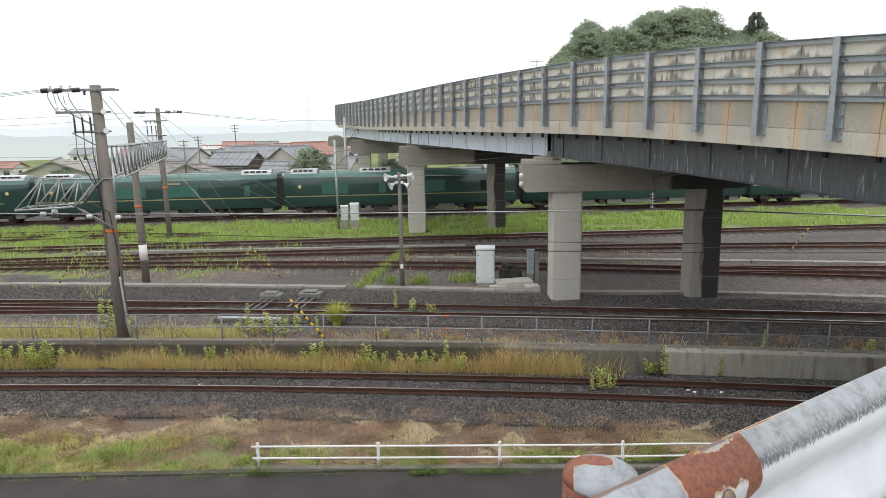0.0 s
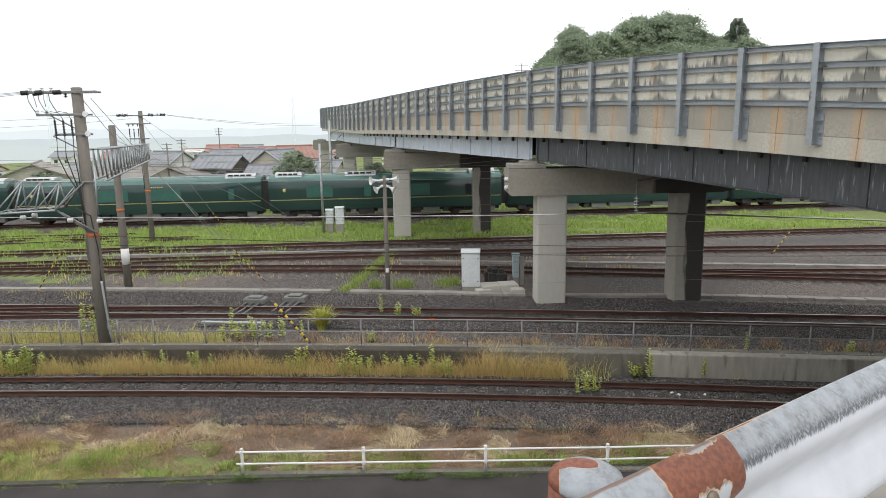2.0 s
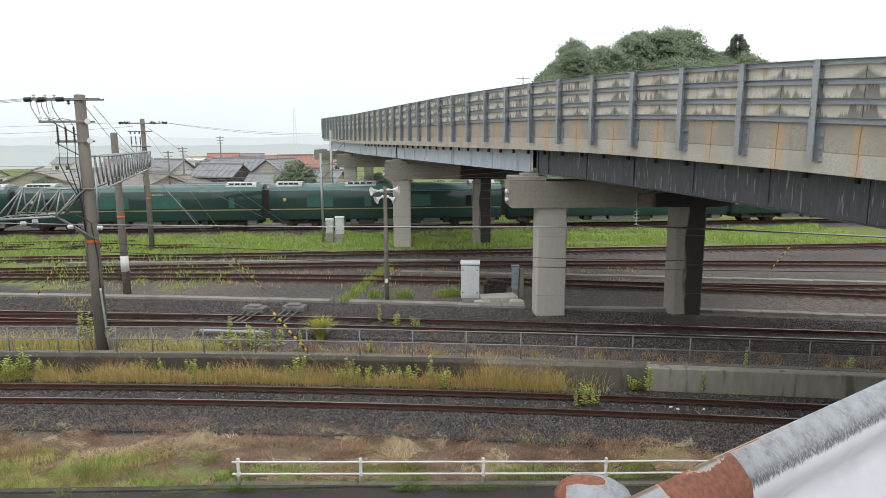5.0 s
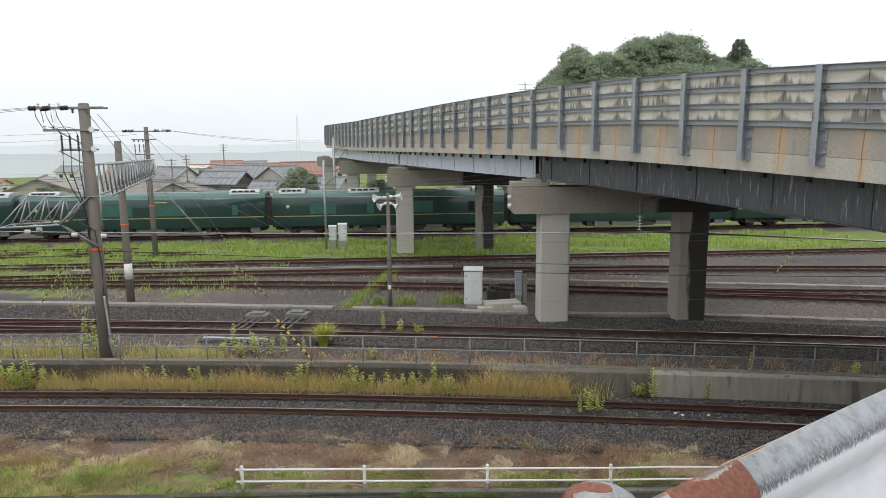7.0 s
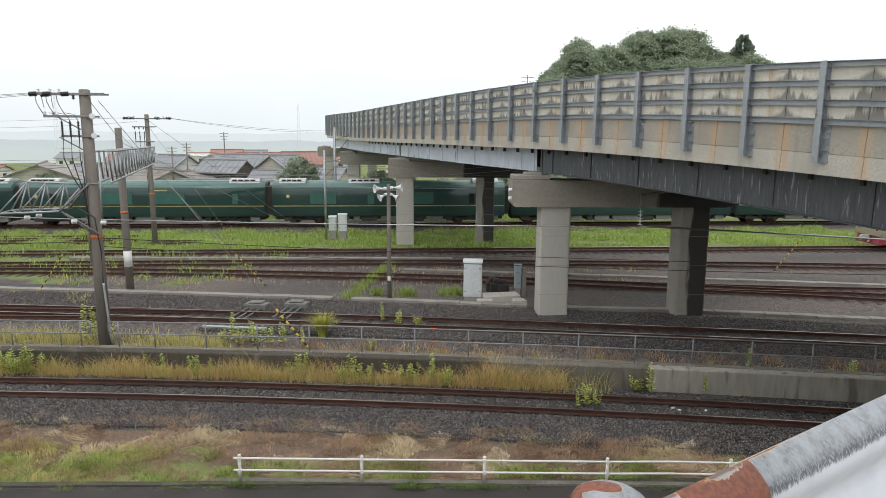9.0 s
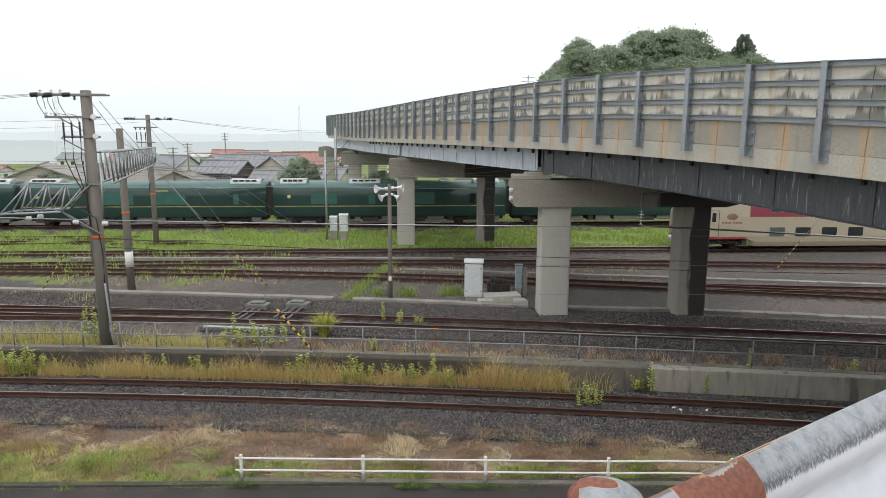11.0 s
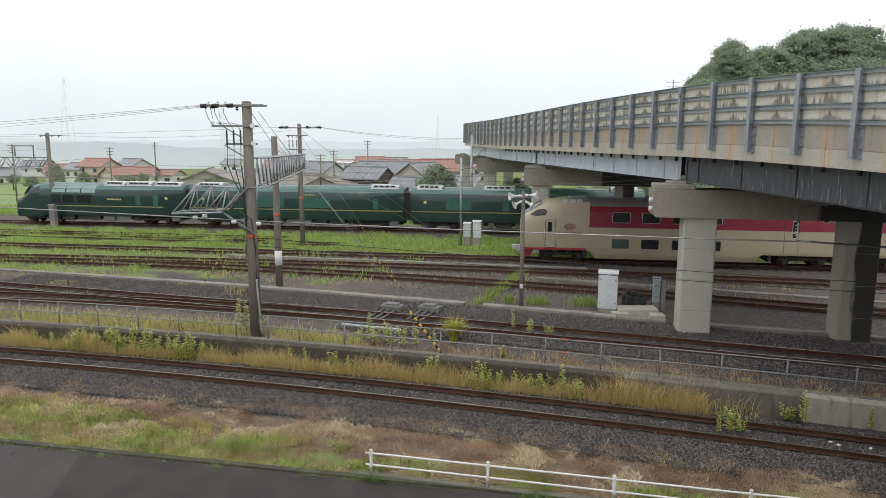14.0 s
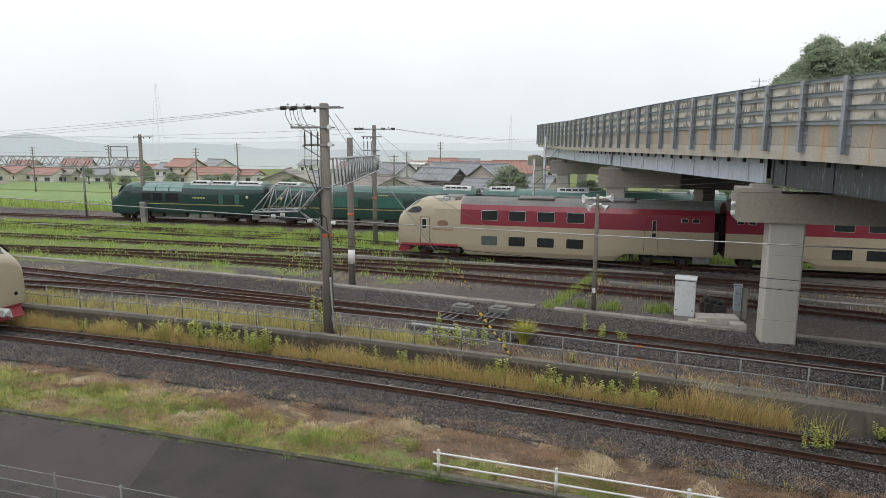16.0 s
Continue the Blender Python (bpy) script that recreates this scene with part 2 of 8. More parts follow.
def wire(bm, a, b, sag, r=0.012, n=14, mat=0):
    a, b = Vector(a), Vector(b)
    pts = [a.lerp(b, k / n) - Vector((0, 0, sag * 4 * (k / n) * (1 - k / n))) for k in range(n + 1)]
    tube(bm, pts, r, 5, mat)


# ---------------------------------------------------------------- plan
WALL_TOP = 0.72


def ground_z(y):
    """The yard falls gently to the far track; beyond it the valley floor lies lower."""
    k = min(1.0, max(0.0, (y - 62) / 30))
    return max(0.2, 0.5 - 0.3 * (y - 20) / 22) - 3.2 * k * k * (3 - 2 * k)


def near_y(x): return 18.82 - 0.107 * x - 0.0023 * x * x
def wall_y(x): return near_y(x) + 1.95
def main_y(x): return 25.4 - 0.138 * x - 0.0009 * x * x
def branch_y(x): return main_y(x) - 0.0043 * min(0, x + 6) ** 2
def second_y(x): return 34.5 - 0.150 * x - 0.0030 * x * x
def third_y(x): return 39.2 - 0.0018 * x - 0.0017 * x * x
def express_y(x): return 43.6 + 0.045 * x
def green_y(x): return 57.2 + 0.055 * x
def trough_y(x): return 29.3 - 0.166 * x - 0.00168 * x * x


def lip_z(x, y):
    """Height of the ground sheet: low by the near track, the yard above the retaining wall."""
    if y < wall_y(x) + 0.25:
        return -0.02 if abs(y - near_y(x)) > 2.4 else 0.0
    return ground_z(y)


def edge_x(y):
    """The near edge of the viaduct's deck."""
    k = max(0.0, 38 - y)
    far = max(0.0, y - 76)
    return 0.27 + 0.30 * (38 - y) + 0.2 * (k * k / 2) / 24 + min(0.012 * far * far, 0.24 * far - 1.2 if far > 10 else 9)


def deck_z(y):
    """Height of the lower edge of the deck's fascia."""
    if y < 28:
        return 7.39 - 0.0024 * (28 - y) ** 2
    return 7.39 + 0.03 * min(1, (y - 28) / 10) + max(0, y - 60) * 0.012


# ---------------------------------------------------------------- ground
def build_ground():
    xs = np.concatenate([[-900, -400, -200, -120, -80], np.arange(-62, 34.01, 0.3), [45, 70, 120, 250, 500, 900]])
    ys = np.concatenate([[-300, -80, -20, 0, 6], np.arange(9.0, 62, 0.3), [66, 72, 80, 100, 130, 180, 260, 400, 700, 1200]])
    nx, ny = len(xs), len(ys)
    verts, dry, green, rusty = [], [], [], []
    for y in ys:
        for x in xs:
            xc = min(max(x, -62), 34)
            n1 = noise.noise((x * 0.35, y * 0.6, 0.0)) + 0.6 * noise.noise((x * 1.3, y * 1.5, 4.0))
            n2 = noise.noise((x * 0.12, y * 0.3, 9.0))
            wy = wall_y(xc)
            d, g, r, z = 0.0, 0.0, 0.0, 0.0
            if y < wy + 0.12:
                off = y - near_y(xc)
                z = -0.06 + 0.05 * n1 * (off < -2.5)
                bed = 2.25 + 0.45 * n1
                if off < -bed:
                    d = min(1, (-off - bed) / 0.6) * (0.85 + 0.3 * n1)
                    g = max(0.0, min(1.0, (14.9 + 0.9 * n1 + (0.7 + min(1.0, max(0, -8 - x) / 6) if x < -5 else -0.2) - y) / 0.9)) * 0.95
                    g = max(g * 0.75, 0.30 * (n2 > 0.30) + 0.2 * n1)
                elif off > 0.95 and x < 5 + 2 * n1:
                    d = 0.9 * min(1, (off - 0.95) / 0.3)
                if y < 9.5:
                    d, g = 0.6, 0.5
            else:
                z = ground_z(y) - 0.05
                r = 0.6 + 0.8 * n2
                if abs(y - main_y(xc)) < 2.3 + 0.5 * n1 and x > -9:
                    r = 0.12 + 0.2 * n1
                if y < wy + 1.5:
                    d = 0.55 + 0.7 * n1 - max(0, x - 2) * 0.12
                    g = 0.3 + 0.5 * n2 if x < -8 else 0.1
                dx = max(0.0, (-10 - x) / 18)
                if 32.5 < y < 44 and x < -10:
                    g = max(g, dx * 0.6 + 0.75 * n1)
                if 45.4 + 0.4 * n1 + 0.045 * x < y < 53.5 + 0.055 * x:
                    g = 1.0
                if y > 60.5:
                    g = 1.0
            verts.append((x, y, z))
            dry.append(max(0, min(1, d)))
            green.append(max(0, min(1, g)))
            rusty.append(max(0, min(1, r)))
    faces = [(j * nx + i, j * nx + i + 1, (j + 1) * nx + i + 1, (j + 1) * nx + i) for j in range(ny - 1) for i in range(nx - 1)]
    me = bpy.data.meshes.new("ground")
    me.from_pydata(verts, [], faces)
    for name, val in (("dry", dry), ("green", green), ("rusty", rusty)):
        me.attributes.new(name, "FLOAT", "POINT").data.foreach_set("value", val)
    me.materials.append(GROUND)
    tagged(new("ground", me), "dark crushed stone railway yard with dry and green turf", "ground", kind="structure")


build_ground()


def build_road():
    bm = bmesh.new()
    xs = np.arange(-60, 30.1, 1.0)
    top = [bm.verts.new((x, 13.86 + 0.05 * noise.noise((x * 0.8, 0, 0)), 0.02)) for x in xs]
    low = [bm.verts.new((x, 5.0, 0.02)) for x in xs]
    for k in range(len(xs) - 1):
        bm.faces.new((low[k], low[k + 1], top[k + 1], top[k]))
    tagged(mesh_object("road", bm, ASPHALT), "dark grey worn asphalt service road", "road", kind="structure")
    bm = bmesh.new()
    sweep(bm, [(x, 13.95 + 0.03 * noise.noise((x * 0.7, 3, 0)), 0.0) for x in np.arange(-60, 30.1, 1.0)], [(-0.09, -0.05), (0.09, -0.05), (0.08, 0.065), (-0.08, 0.065)])
    tagged(mesh_object("road_kerb", bm, material("mossy_kerb", (0.085, 0.082, 0.062), (0.04, 0.042, 0.03), scale=1.2, fine=12, rough=0.95, bump=0.4)), "dark mossy concrete kerb along the service road", "kerb", kind="structure")


build_road()
bm = bmesh.new()
bm.faces.new([bm.verts.new(c) for c in ((-11.9, 13.80, 0.025), (-11.0, 11.6, 0.025), (-10.2, 8.0, 0.025), (29, 8.0, 0.025), (29, 13.80, 0.025))][::-1])
tagged(mesh_object("road_patch", bm, material("newer_asphalt", (0.026, 0.0215, 0.021), (0.052, 0.044, 0.042), scale=0.9, fine=60, rough=0.85, bump=0.3)), "darker newer asphalt on the service road", "road", kind="structure")


def build_wall(x0, x1, mat, label):
    bm = bmesh.new()
    sweep(bm, [(x, wall_y(x), 0) for x in np.arange(x0, x1 + 0.01, 1.0)], [(0.0, -0.3), (-0.30, -0.3), (-0.30, WALL_TOP - 0.05), (-0.27, WALL_TOP - 0.02), (0.0, WALL_TOP), (0.02, WALL_TOP - 0.03)][::-1])
    ob = tagged(mesh_object("retaining_wall", bm, mat), label, "retaining wall", kind="structure")
    for x in np.arange(x0 + 2.3, x1, 4.6):
        bm = bmesh.new()
        box(bm, -0.012, 0.012, -0.006, 0.004, 0.0, WALL_TOP - 0.04)
        j = part("joint", bm, BLACK, ob)
        j.matrix_basis = pose(x, wall_y(x), 0, 0, 0, math.degrees(math.atan(-0.107 - 0.0046 * x)))
    bm = bmesh.new()
    sweep(bm, [(x, wall_y(x) + 0.17, WALL_TOP - 0.02) for x in np.arange(x0, x1 + 0.01, 1.0)], [(0.16, -0.06), (0.16, 0.012), (-0.12, 0.016), (-0.13, -0.06)])
    part("coping", bm, COPING, ob, "paler worn coping")


COPING = material("coping_concrete", (0.25, 0.228, 0.185), (0.075, 0.068, 0.054), scale=1.3, fine=11, rough=0.92, bump=0.2, amount=0.9)
WALL_NEW = material("wall_concrete", (0.40, 0.375, 0.325), (0.24, 0.225, 0.195), scale=0.9, fine=7, rough=0.92, bump=0.3, amount=0.8, stretch=(1, 1, 0.18), third=(0.17, 0.157, 0.135), third_at=0.60)
WALL_OLD = material("mossy_wall_concrete", (0.088, 0.076, 0.059), (0.042, 0.037, 0.029), scale=1.1, fine=5, rough=0.95, bump=0.3, amount=0.8, third=(0.14, 0.125, 0.10), third_at=0.66, stretch=(1, 1, 0.3))
build_wall(-62, 2.0, WALL_OLD, "low dark mossy concrete retaining wall")
WALL_MID = material("dull_wall_concrete", (0.20, 0.183, 0.153), (0.095, 0.087, 0.072), scale=1.1, fine=7, rough=0.94, bump=0.3, amount=0.8, third=(0.06, 0.055, 0.046), third_at=0.60, stretch=(1, 1, 0.2))
build_wall(2.0, 7.0, WALL_MID, "low concrete retaining wall streaked dark with damp")
build_wall(7.0, 34, WALL_NEW, "low grey concrete retaining wall with open joints")

RAIL_SHAPE = [(-0.065, 0.0), (-0.065, 0.012), (-0.012, 0.03), (-0.012, 0.105), (-0.033, 0.115), (-0.033, 0.143), (0.033, 0.143), (0.033, 0.115), (0.012, 0.105), (0.012, 0.03), (0.065, 0.012), (0.065, 0.0)]


def build_track(fy, x0, x1, label, each, shiny=True, sleepers=True, base=None, ballast=True, ties0=None, ties1=None, lift=0.0):
    """Two rails on sleepers in a raised stone bed; each: sleepers as single pieces."""
    track = empty("railway_track", label=label, category="railway track", group="yard tracks")
    zf = (lambda x: base) if base is not None else (lambda x: ground_z(fy(x)) + lift)
    xs = np.arange(x0, x1 + 0.01, 1.0)
    for s in (-1, 1):
        bm = bmesh.new()
        pts = []
        for x in xs:
            sl = (fy(x + 0.1) - fy(x - 0.1)) / 0.2
            q = s * 0.5665 / math.hypot(1, sl)
            pts.append((x - sl * q, fy(x) + q, zf(x) + 0.01))
        sweep(bm, pts, RAIL_SHAPE[::-1], [0, 0, 0, 0, 0, 1, 0, 0, 0, 0, 0, 0])
        part("rail", bm, [RAIL_RUST, RAIL_TOP if shiny else RAIL_OLD], track)
    if sleepers:
        bm = bmesh.new()
        box(bm, -0.11, 0.11, -1.05, 1.05, -0.13, 0.0, bevel=0.012)
        me = bpy.data.meshes.new("sleeper")
        bm.to_mesh(me)
        bm.free()
        me.materials.append(SLEEPER)
        rng = random.Random(7)
        rest = bmesh.new()
        x = x0
        while x < x1:
            sl = (fy(x + 0.1) - fy(x - 0.1)) / 0.2
            m = pose(x, fy(x), zf(x) - 0.022 - 0.018 * rng.random(), 0, 0, math.degrees(math.atan(sl)) + rng.uniform(-1, 1))
            if each and (ties0 or x0) <= x <= (ties1 or x1):
                ob = new("sleeper", me)
                ob.parent, ob.matrix_basis = track, m
            else:
                box(rest, -0.11, 0.11, -1.05, 1.05, -0.13, 0.0, m=m)
            x += 0.62
        if rest.verts:
            tagged(part("sleeper_rest", rest, SLEEPER, track), kind="stuff")
        else:
            rest.free()
    return track


build_track(near_y, -62, 34, "rusty narrow-gauge track on dark ballast below the wall", True, base=0.0, ties0=-30, ties1=18)
build_track(main_y, -62, 34, "rusty yard track on dark ballast above the wall", True, ties0=-40, ties1=25)
build_track(branch_y, -62, -9.5, "rusty siding that runs out of a turnout", False, shiny=False)
build_track(second_y, -62, 34, "brown rusted yard track beside the cable trough", False, shiny=False)
build_track(lambda x: second_y(x) + 0.0075 * max(0.0, x - 8) ** 2, 9, 34, "rusted turnout track leaving its neighbour", False, shiny=False)
build_track(third_y, -62, 34, "brown rusted yard track among gravel", False, shiny=False)
build_track(express_y, -70, 70, "running track with polished rail heads", False)
build_track(lambda x: 47.3 + 0.02 * x, -75, -16, "weedy siding with dull rails in the grass", False, shiny=False)
build_track(lambda x: 49.9 + 0.035 * x, -75, -22, "overgrown siding with dull rails in the grass", False, shiny=False)
build_track(green_y, -75, 70, "far running track beyond the grass strip", False)


# ---------------------------------------------------------------- viaduct
def edge_walk(y0, y1, step):
    out, y = [], y0
    while y < y1:
        out.append(y)
        sl = (edge_x(y + 0.1) - edge_x(y - 0.1)) / 0.2
        y += step / math.hypot(1, sl)
    return out


BARRIER = material("barrier_panel", (0.40, 0.385, 0.335), (0.29, 0.275, 0.24), scale=0.9, fine=9, rough=0.9, bump=0.12, amount=0.9)


def streak_material(name, base, dark, rust, splash):
    """Concrete with vertical dark and rusty runs; splash: dirt climbing from the lower edge, highest at the joints (by the piece's own u and v)."""
    m = bpy.data.materials.new(name)
    m.use_nodes = True
    n, l = m.node_tree.nodes, m.node_tree.links
    b = n["Principled BSDF"]
    b.inputs["Roughness"].default_value = 0.9
    pos = n.new("ShaderNodeNewGeometry").outputs["Position"]

    def tex(scale, detail, st):
        mp = n.new("ShaderNodeMapping")
        mp.inputs["Scale"].default_value = st
        l.new(pos, mp.inputs["Vector"])
        t = n.new("ShaderNodeTexNoise")
        t.inputs["Scale"].default_value, t.inputs["Detail"].default_value = scale, detail
        l.new(mp.outputs[0], t.inputs["Vector"])
        return t.outputs["Fac"]

    def band(src, lo, hi, t0=0.0, t1=1.0):
        r = n.new("ShaderNodeMapRange")
        for key, v in (("From Min", lo), ("From Max", hi), ("To Min", t0), ("To Max", t1)):
            r.inputs[key].default_value = v
        l.new(src, r.inputs["Value"])
        return r.outputs[0]

    def op(kind, a, c):
        x = n.new("ShaderNodeMath")
        x.operation = kind
        for k, v in enumerate((a, c)):
            if isinstance(v, (int, float)):
                x.inputs[k].default_value = v
            else:
                l.new(v, x.inputs[k])
        return x.outputs[0]

    def mixed(a, c, fac):
        x = n.new("ShaderNodeMix")
        x.data_type = "RGBA"
        if isinstance(a, tuple):
            x.inputs["A"].default_value = a
        else:
            l.new(a, x.inputs["A"])
        x.inputs["B"].default_value = (*c, 1)
        l.new(fac, x.inputs["Factor"])
        return x.outputs["Result"]
    c = mixed((*base, 1), [v * 0.82 for v in base], band(tex(1.1, 5, (1, 1, 1)), 0.40, 0.62))
    c = mixed(c, [v * 0.86 for v in base], band(tex(16, 4, (1, 1, 1)), 0.45, 0.6))
    runs = tex(2.6, 5, (1, 1, 0.07))
    c = mixed(c, dark, band(runs, 0.56, 0.68, 0.0, 0.35 if splash else 0.5))
    if splash:
        c = mixed(c, rust, op("MULTIPLY", band(tex(1.25, 4, (1, 1, 0.05)), 0.58, 0.66, 0.0, 0.8), band(tex(7, 3, (1, 1, 0.06)), 0.42, 0.54)))
    else:
        mid = n.new("ShaderNodeAttribute")
        mid.attribute_name = "joint"
        edge = op("ADD", mid.outputs["Fac"], op("MULTIPLY", op("SUBTRACT", tex(4, 5, (1, 1, 0.06)), 0.5), 0.55))
        c = mixed(c, rust, op("MULTIPLY", band(edge, 0.76, 0.90, 0.0, 0.7), band(tex(9, 4, (1, 1, 0.05)), 0.36, 0.56, 0.25, 1.0)))
        c = mixed(c, dark, op("MULTIPLY", band(mid.outputs["Fac"], 0.35, 0.0), band(tex(7, 5, (1, 1, 0.06)), 0.42, 0.62, 0.0, 0.7)))
    if splash:
        u, v = n.new("ShaderNodeAttribute"), n.new("ShaderNodeAttribute")
        u.attribute_name, v.attribute_name = "joint", "rise"
        own = n.new("ShaderNodeObjectInfo").outputs["Random"]
        peak = op("ADD", op("MULTIPLY", op("POWER", u.outputs["Fac"], 7.0), 0.62), op("MULTIPLY", op("POWER", u.outputs["Fac"], 2.0), 0.30))
        ragged = op("MULTIPLY", op("SUBTRACT", tex(6.5, 6, (1, 1, 0.05)), 0.44), band(own, 0.45, 1.0, 0.7, 5.0))
        c = mixed(c, dark, band(op("SUBTRACT", op("ADD", peak, ragged), v.outputs["Fac"]), -0.08, 0.32, 0.0, 0.8))
    l.new(c, b.inputs["Base Color"])
    return m


PARAPET = streak_material("parapet_concrete", (0.43, 0.395, 0.335), (0.25, 0.23, 0.195), (0.54, 0.345, 0.19), False)
FASCIA = streak_material("fascia_concrete", (0.54, 0.51, 0.445), (0.36, 0.34, 0.29), (0.56, 0.38, 0.23), False)
PANEL = streak_material("panel_concrete", (0.74, 0.705, 0.615), (0.15, 0.145, 0.135), (0.50, 0.33, 0.16), True)


def at_edge(y, side, z):
    """A point at the deck's near edge, side metres outwards from it, z above the fascia's lower edge."""
    sl = (edge_x(y + 0.1) - edge_x(y - 0.1)) / 0.2
    L = math.hypot(1, sl)
    return Vector((edge_x(y) - side / L, y + side * sl / L, deck_z(y) + z))


def edge_turn(y):
    sl = (edge_x(y + 0.1) - edge_x(y - 0.1)) / 0.2
    return math.degrees(math.atan2(1, sl))


BRIDGE_END = 104
posts_y = [y for y in edge_walk(15.39 - 1.79 * 3 - 0.01, BRIDGE_END - 2, 2.03)]


def build_viaduct():
    v = empty("road_viaduct", label="curved concrete road viaduct on steel girders with a tall stained barrier", category="viaduct")
    ys = [float(y) for y in np.concatenate([np.arange(2, 40, 1.0), np.arange(40, BRIDGE_END + 0.1, 2.0)])]
    W = 9.2

    def line(side, z):
        return [at_edge(y, side, z) for y in ys]
    bm = bmesh.new()
    sweep(bm, line(0, 0), [(0.0, 0.0), (0.0, 0.48), (-0.05, 0.50), (-W + 0.05, 0.50), (-W, 0.48), (-W, 0.0), (-W + 0.9, 0.02), (-W + 1.2, 0.22), (-1.2, 0.22), (-0.9, 0.02)][::-1])
    part("deck", bm, PARAPET, v, "grey concrete deck slab with a stained edge")
    bm = bmesh.new()
    sweep(bm, line(0, 0), [(-0.02, 0.50), (-0.02, 1.18), (-0.22, 1.18), (-0.22, 0.50)][::-1])
    part("parapet", bm, PARAPET, v, "stained concrete parapet with rust runs")
    bm = bmesh.new()
    sweep(bm, line(0, 0), [(-W + 0.22, 0.50), (-W + 0.22, 1.4), (-W + 0.02, 1.4), (-W + 0.02, 0.50)][::-1])
    part("far_parapet", bm, PARAPET, v)
    bm = bmesh.new()
    sweep(bm, line(0, 0), [(-0.3, 0.505), (-W + 0.3, 0.505), (-W + 0.3, 0.56), (-0.3, 0.56)])
    part("road_surface", bm, ASPHALT, v)
    # plate girders: a pale shallow span beyond the first pier, a dark deep one before it
    for side in (0.75, 3.3, 5.9, 8.45):
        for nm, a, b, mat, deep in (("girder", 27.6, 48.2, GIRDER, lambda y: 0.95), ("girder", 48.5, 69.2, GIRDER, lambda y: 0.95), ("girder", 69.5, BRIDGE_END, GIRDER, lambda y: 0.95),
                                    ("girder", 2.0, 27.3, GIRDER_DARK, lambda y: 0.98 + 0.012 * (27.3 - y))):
            bm = bmesh.new()
            pts = [y for y in ys if a < y < b]
            pts = [a] + pts + [b]
            low = [at_edge(y, -side, -deep(y)) for y in pts]
            up = [at_edge(y, -side, 0.1) for y in pts]
            r1, r2 = [], []
            for p, q in zip(low, up):
                r1.append([bm.verts.new(p + Vector((dx, 0, 0))) for dx in (-0.008, 0.008)])
                r2.append([bm.verts.new(q + Vector((dx, 0, 0))) for dx in (-0.008, 0.008)])
            for k in range(len(pts) - 1):
                bm.faces.new((r1[k][0], r1[k + 1][0], r2[k + 1][0], r2[k][0]))
                bm.faces.new((r1[k + 1][1], r1[k][1], r2[k][1], r2[k + 1][1]))
            sweep(bm, low, [(-0.15, 0.0), (0.15, 0.0), (0.15, 0.025), (-0.15, 0.025)])
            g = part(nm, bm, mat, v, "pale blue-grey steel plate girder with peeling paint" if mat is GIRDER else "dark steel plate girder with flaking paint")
            if side < 1:
                for y in edge_walk(a + 0.3, b - 0.2, 1.3):
                    if y > 60:
                        break
                    bm = bmesh.new()
                    box(bm, -0.045, 0.045, -0.10, 0.0, -0.20, 0.03)
                    st = part("stiffener", bm, UNDER, g)
                    p = at_edge(y, -side + 0.004, 0)
                    st.matrix_basis = pose(p.x, p.y, p.z, 0, 0, edge_turn(y) + 180)
                for y in [a + 0.15, b - 0.15] + edge_walk(a + 1.2, min(b, 60) - 0.6, 2.6):
                    bm = bmesh.new()
                    box(bm, -0.006, 0.006, -0.035, 0.0, -deep(y) + 0.03, 0.0)
                    st = part("web_stiffener", bm, mat, g)
                    p = at_edge(y, -side + 0.006, 0)
                    st.matrix_basis = pose(p.x, p.y, p.z, 0, 0, edge_turn(y) + 180)
    # barrier: posts, rails and panels
    bmp = bmesh.new()
    for x0, x1, y0, y1 in ((-0.075, 0.075, -0.10, -0.085), (-0.075, 0.075, 0.085, 0.10), (-0.006, 0.006, -0.09, 0.09)):
        box(bmp, x0, x1, y0, y1, 0, 2.32)
    mep = bpy.data.meshes.new("post")
    bmp.to_mesh(mep)
    mep.materials.append(STEEL_BLUE)
    bmb = bmesh.new()
    box(bmb, 0.0, 0.14, -0.005, 0.012, 0, 0.84)
    for z in (0.0, 0.28, 0.56, 0.83):
        box(bmb, 0.0, 0.13, -0.10, 0.0, z, z + 0.012)
    for z in (0.15, 0.42, 0.70):
        rod(bmb, (0.085, -0.03, z), (0.085, 0.0, z), 0.022, 6)
    meb = bpy.data.meshes.new("bracket")
    bmb.to_mesh(meb)
    meb.materials.append(STEEL_BLUE)
    for y in posts_y:
        p = at_edge(y, 0.10, 0.28)
        o = new("post", mep)
        o.parent, o.matrix_basis = v, pose(p.x, p.y, p.z, 0, 0, edge_turn(y) + 180)
        if y < 70:
            br = new("bracket", meb)
            br.parent, br.matrix_basis = o, pose(0.075, 0.085, 0.0)
    TOP = 2.60
    for k, (a, b) in enumerate(zip(posts_y, posts_y[1:])):
        for z0, z1 in ((TOP - 0.13, TOP), (TOP - 0.56, TOP - 0.42), (TOP - 1.0, TOP - 0.86), (TOP - 1.43, TOP - 1.29)):
            bm = bmesh.new()
            pa, pb = at_edge(a, 0.04, z0), at_edge(b, 0.04, z0)
            sweep(bm, [pa, pb], [(0.05, 0), (0.05, 0.012), (-0.03, 0.012), (-0.03, z1 - z0 - 0.012), (0.05, z1 - z0 - 0.012), (0.05, z1 - z0), (-0.045, z1 - z0), (-0.045, 0)][::-1])
            part("channel", bm, STEEL_BLUE, v)
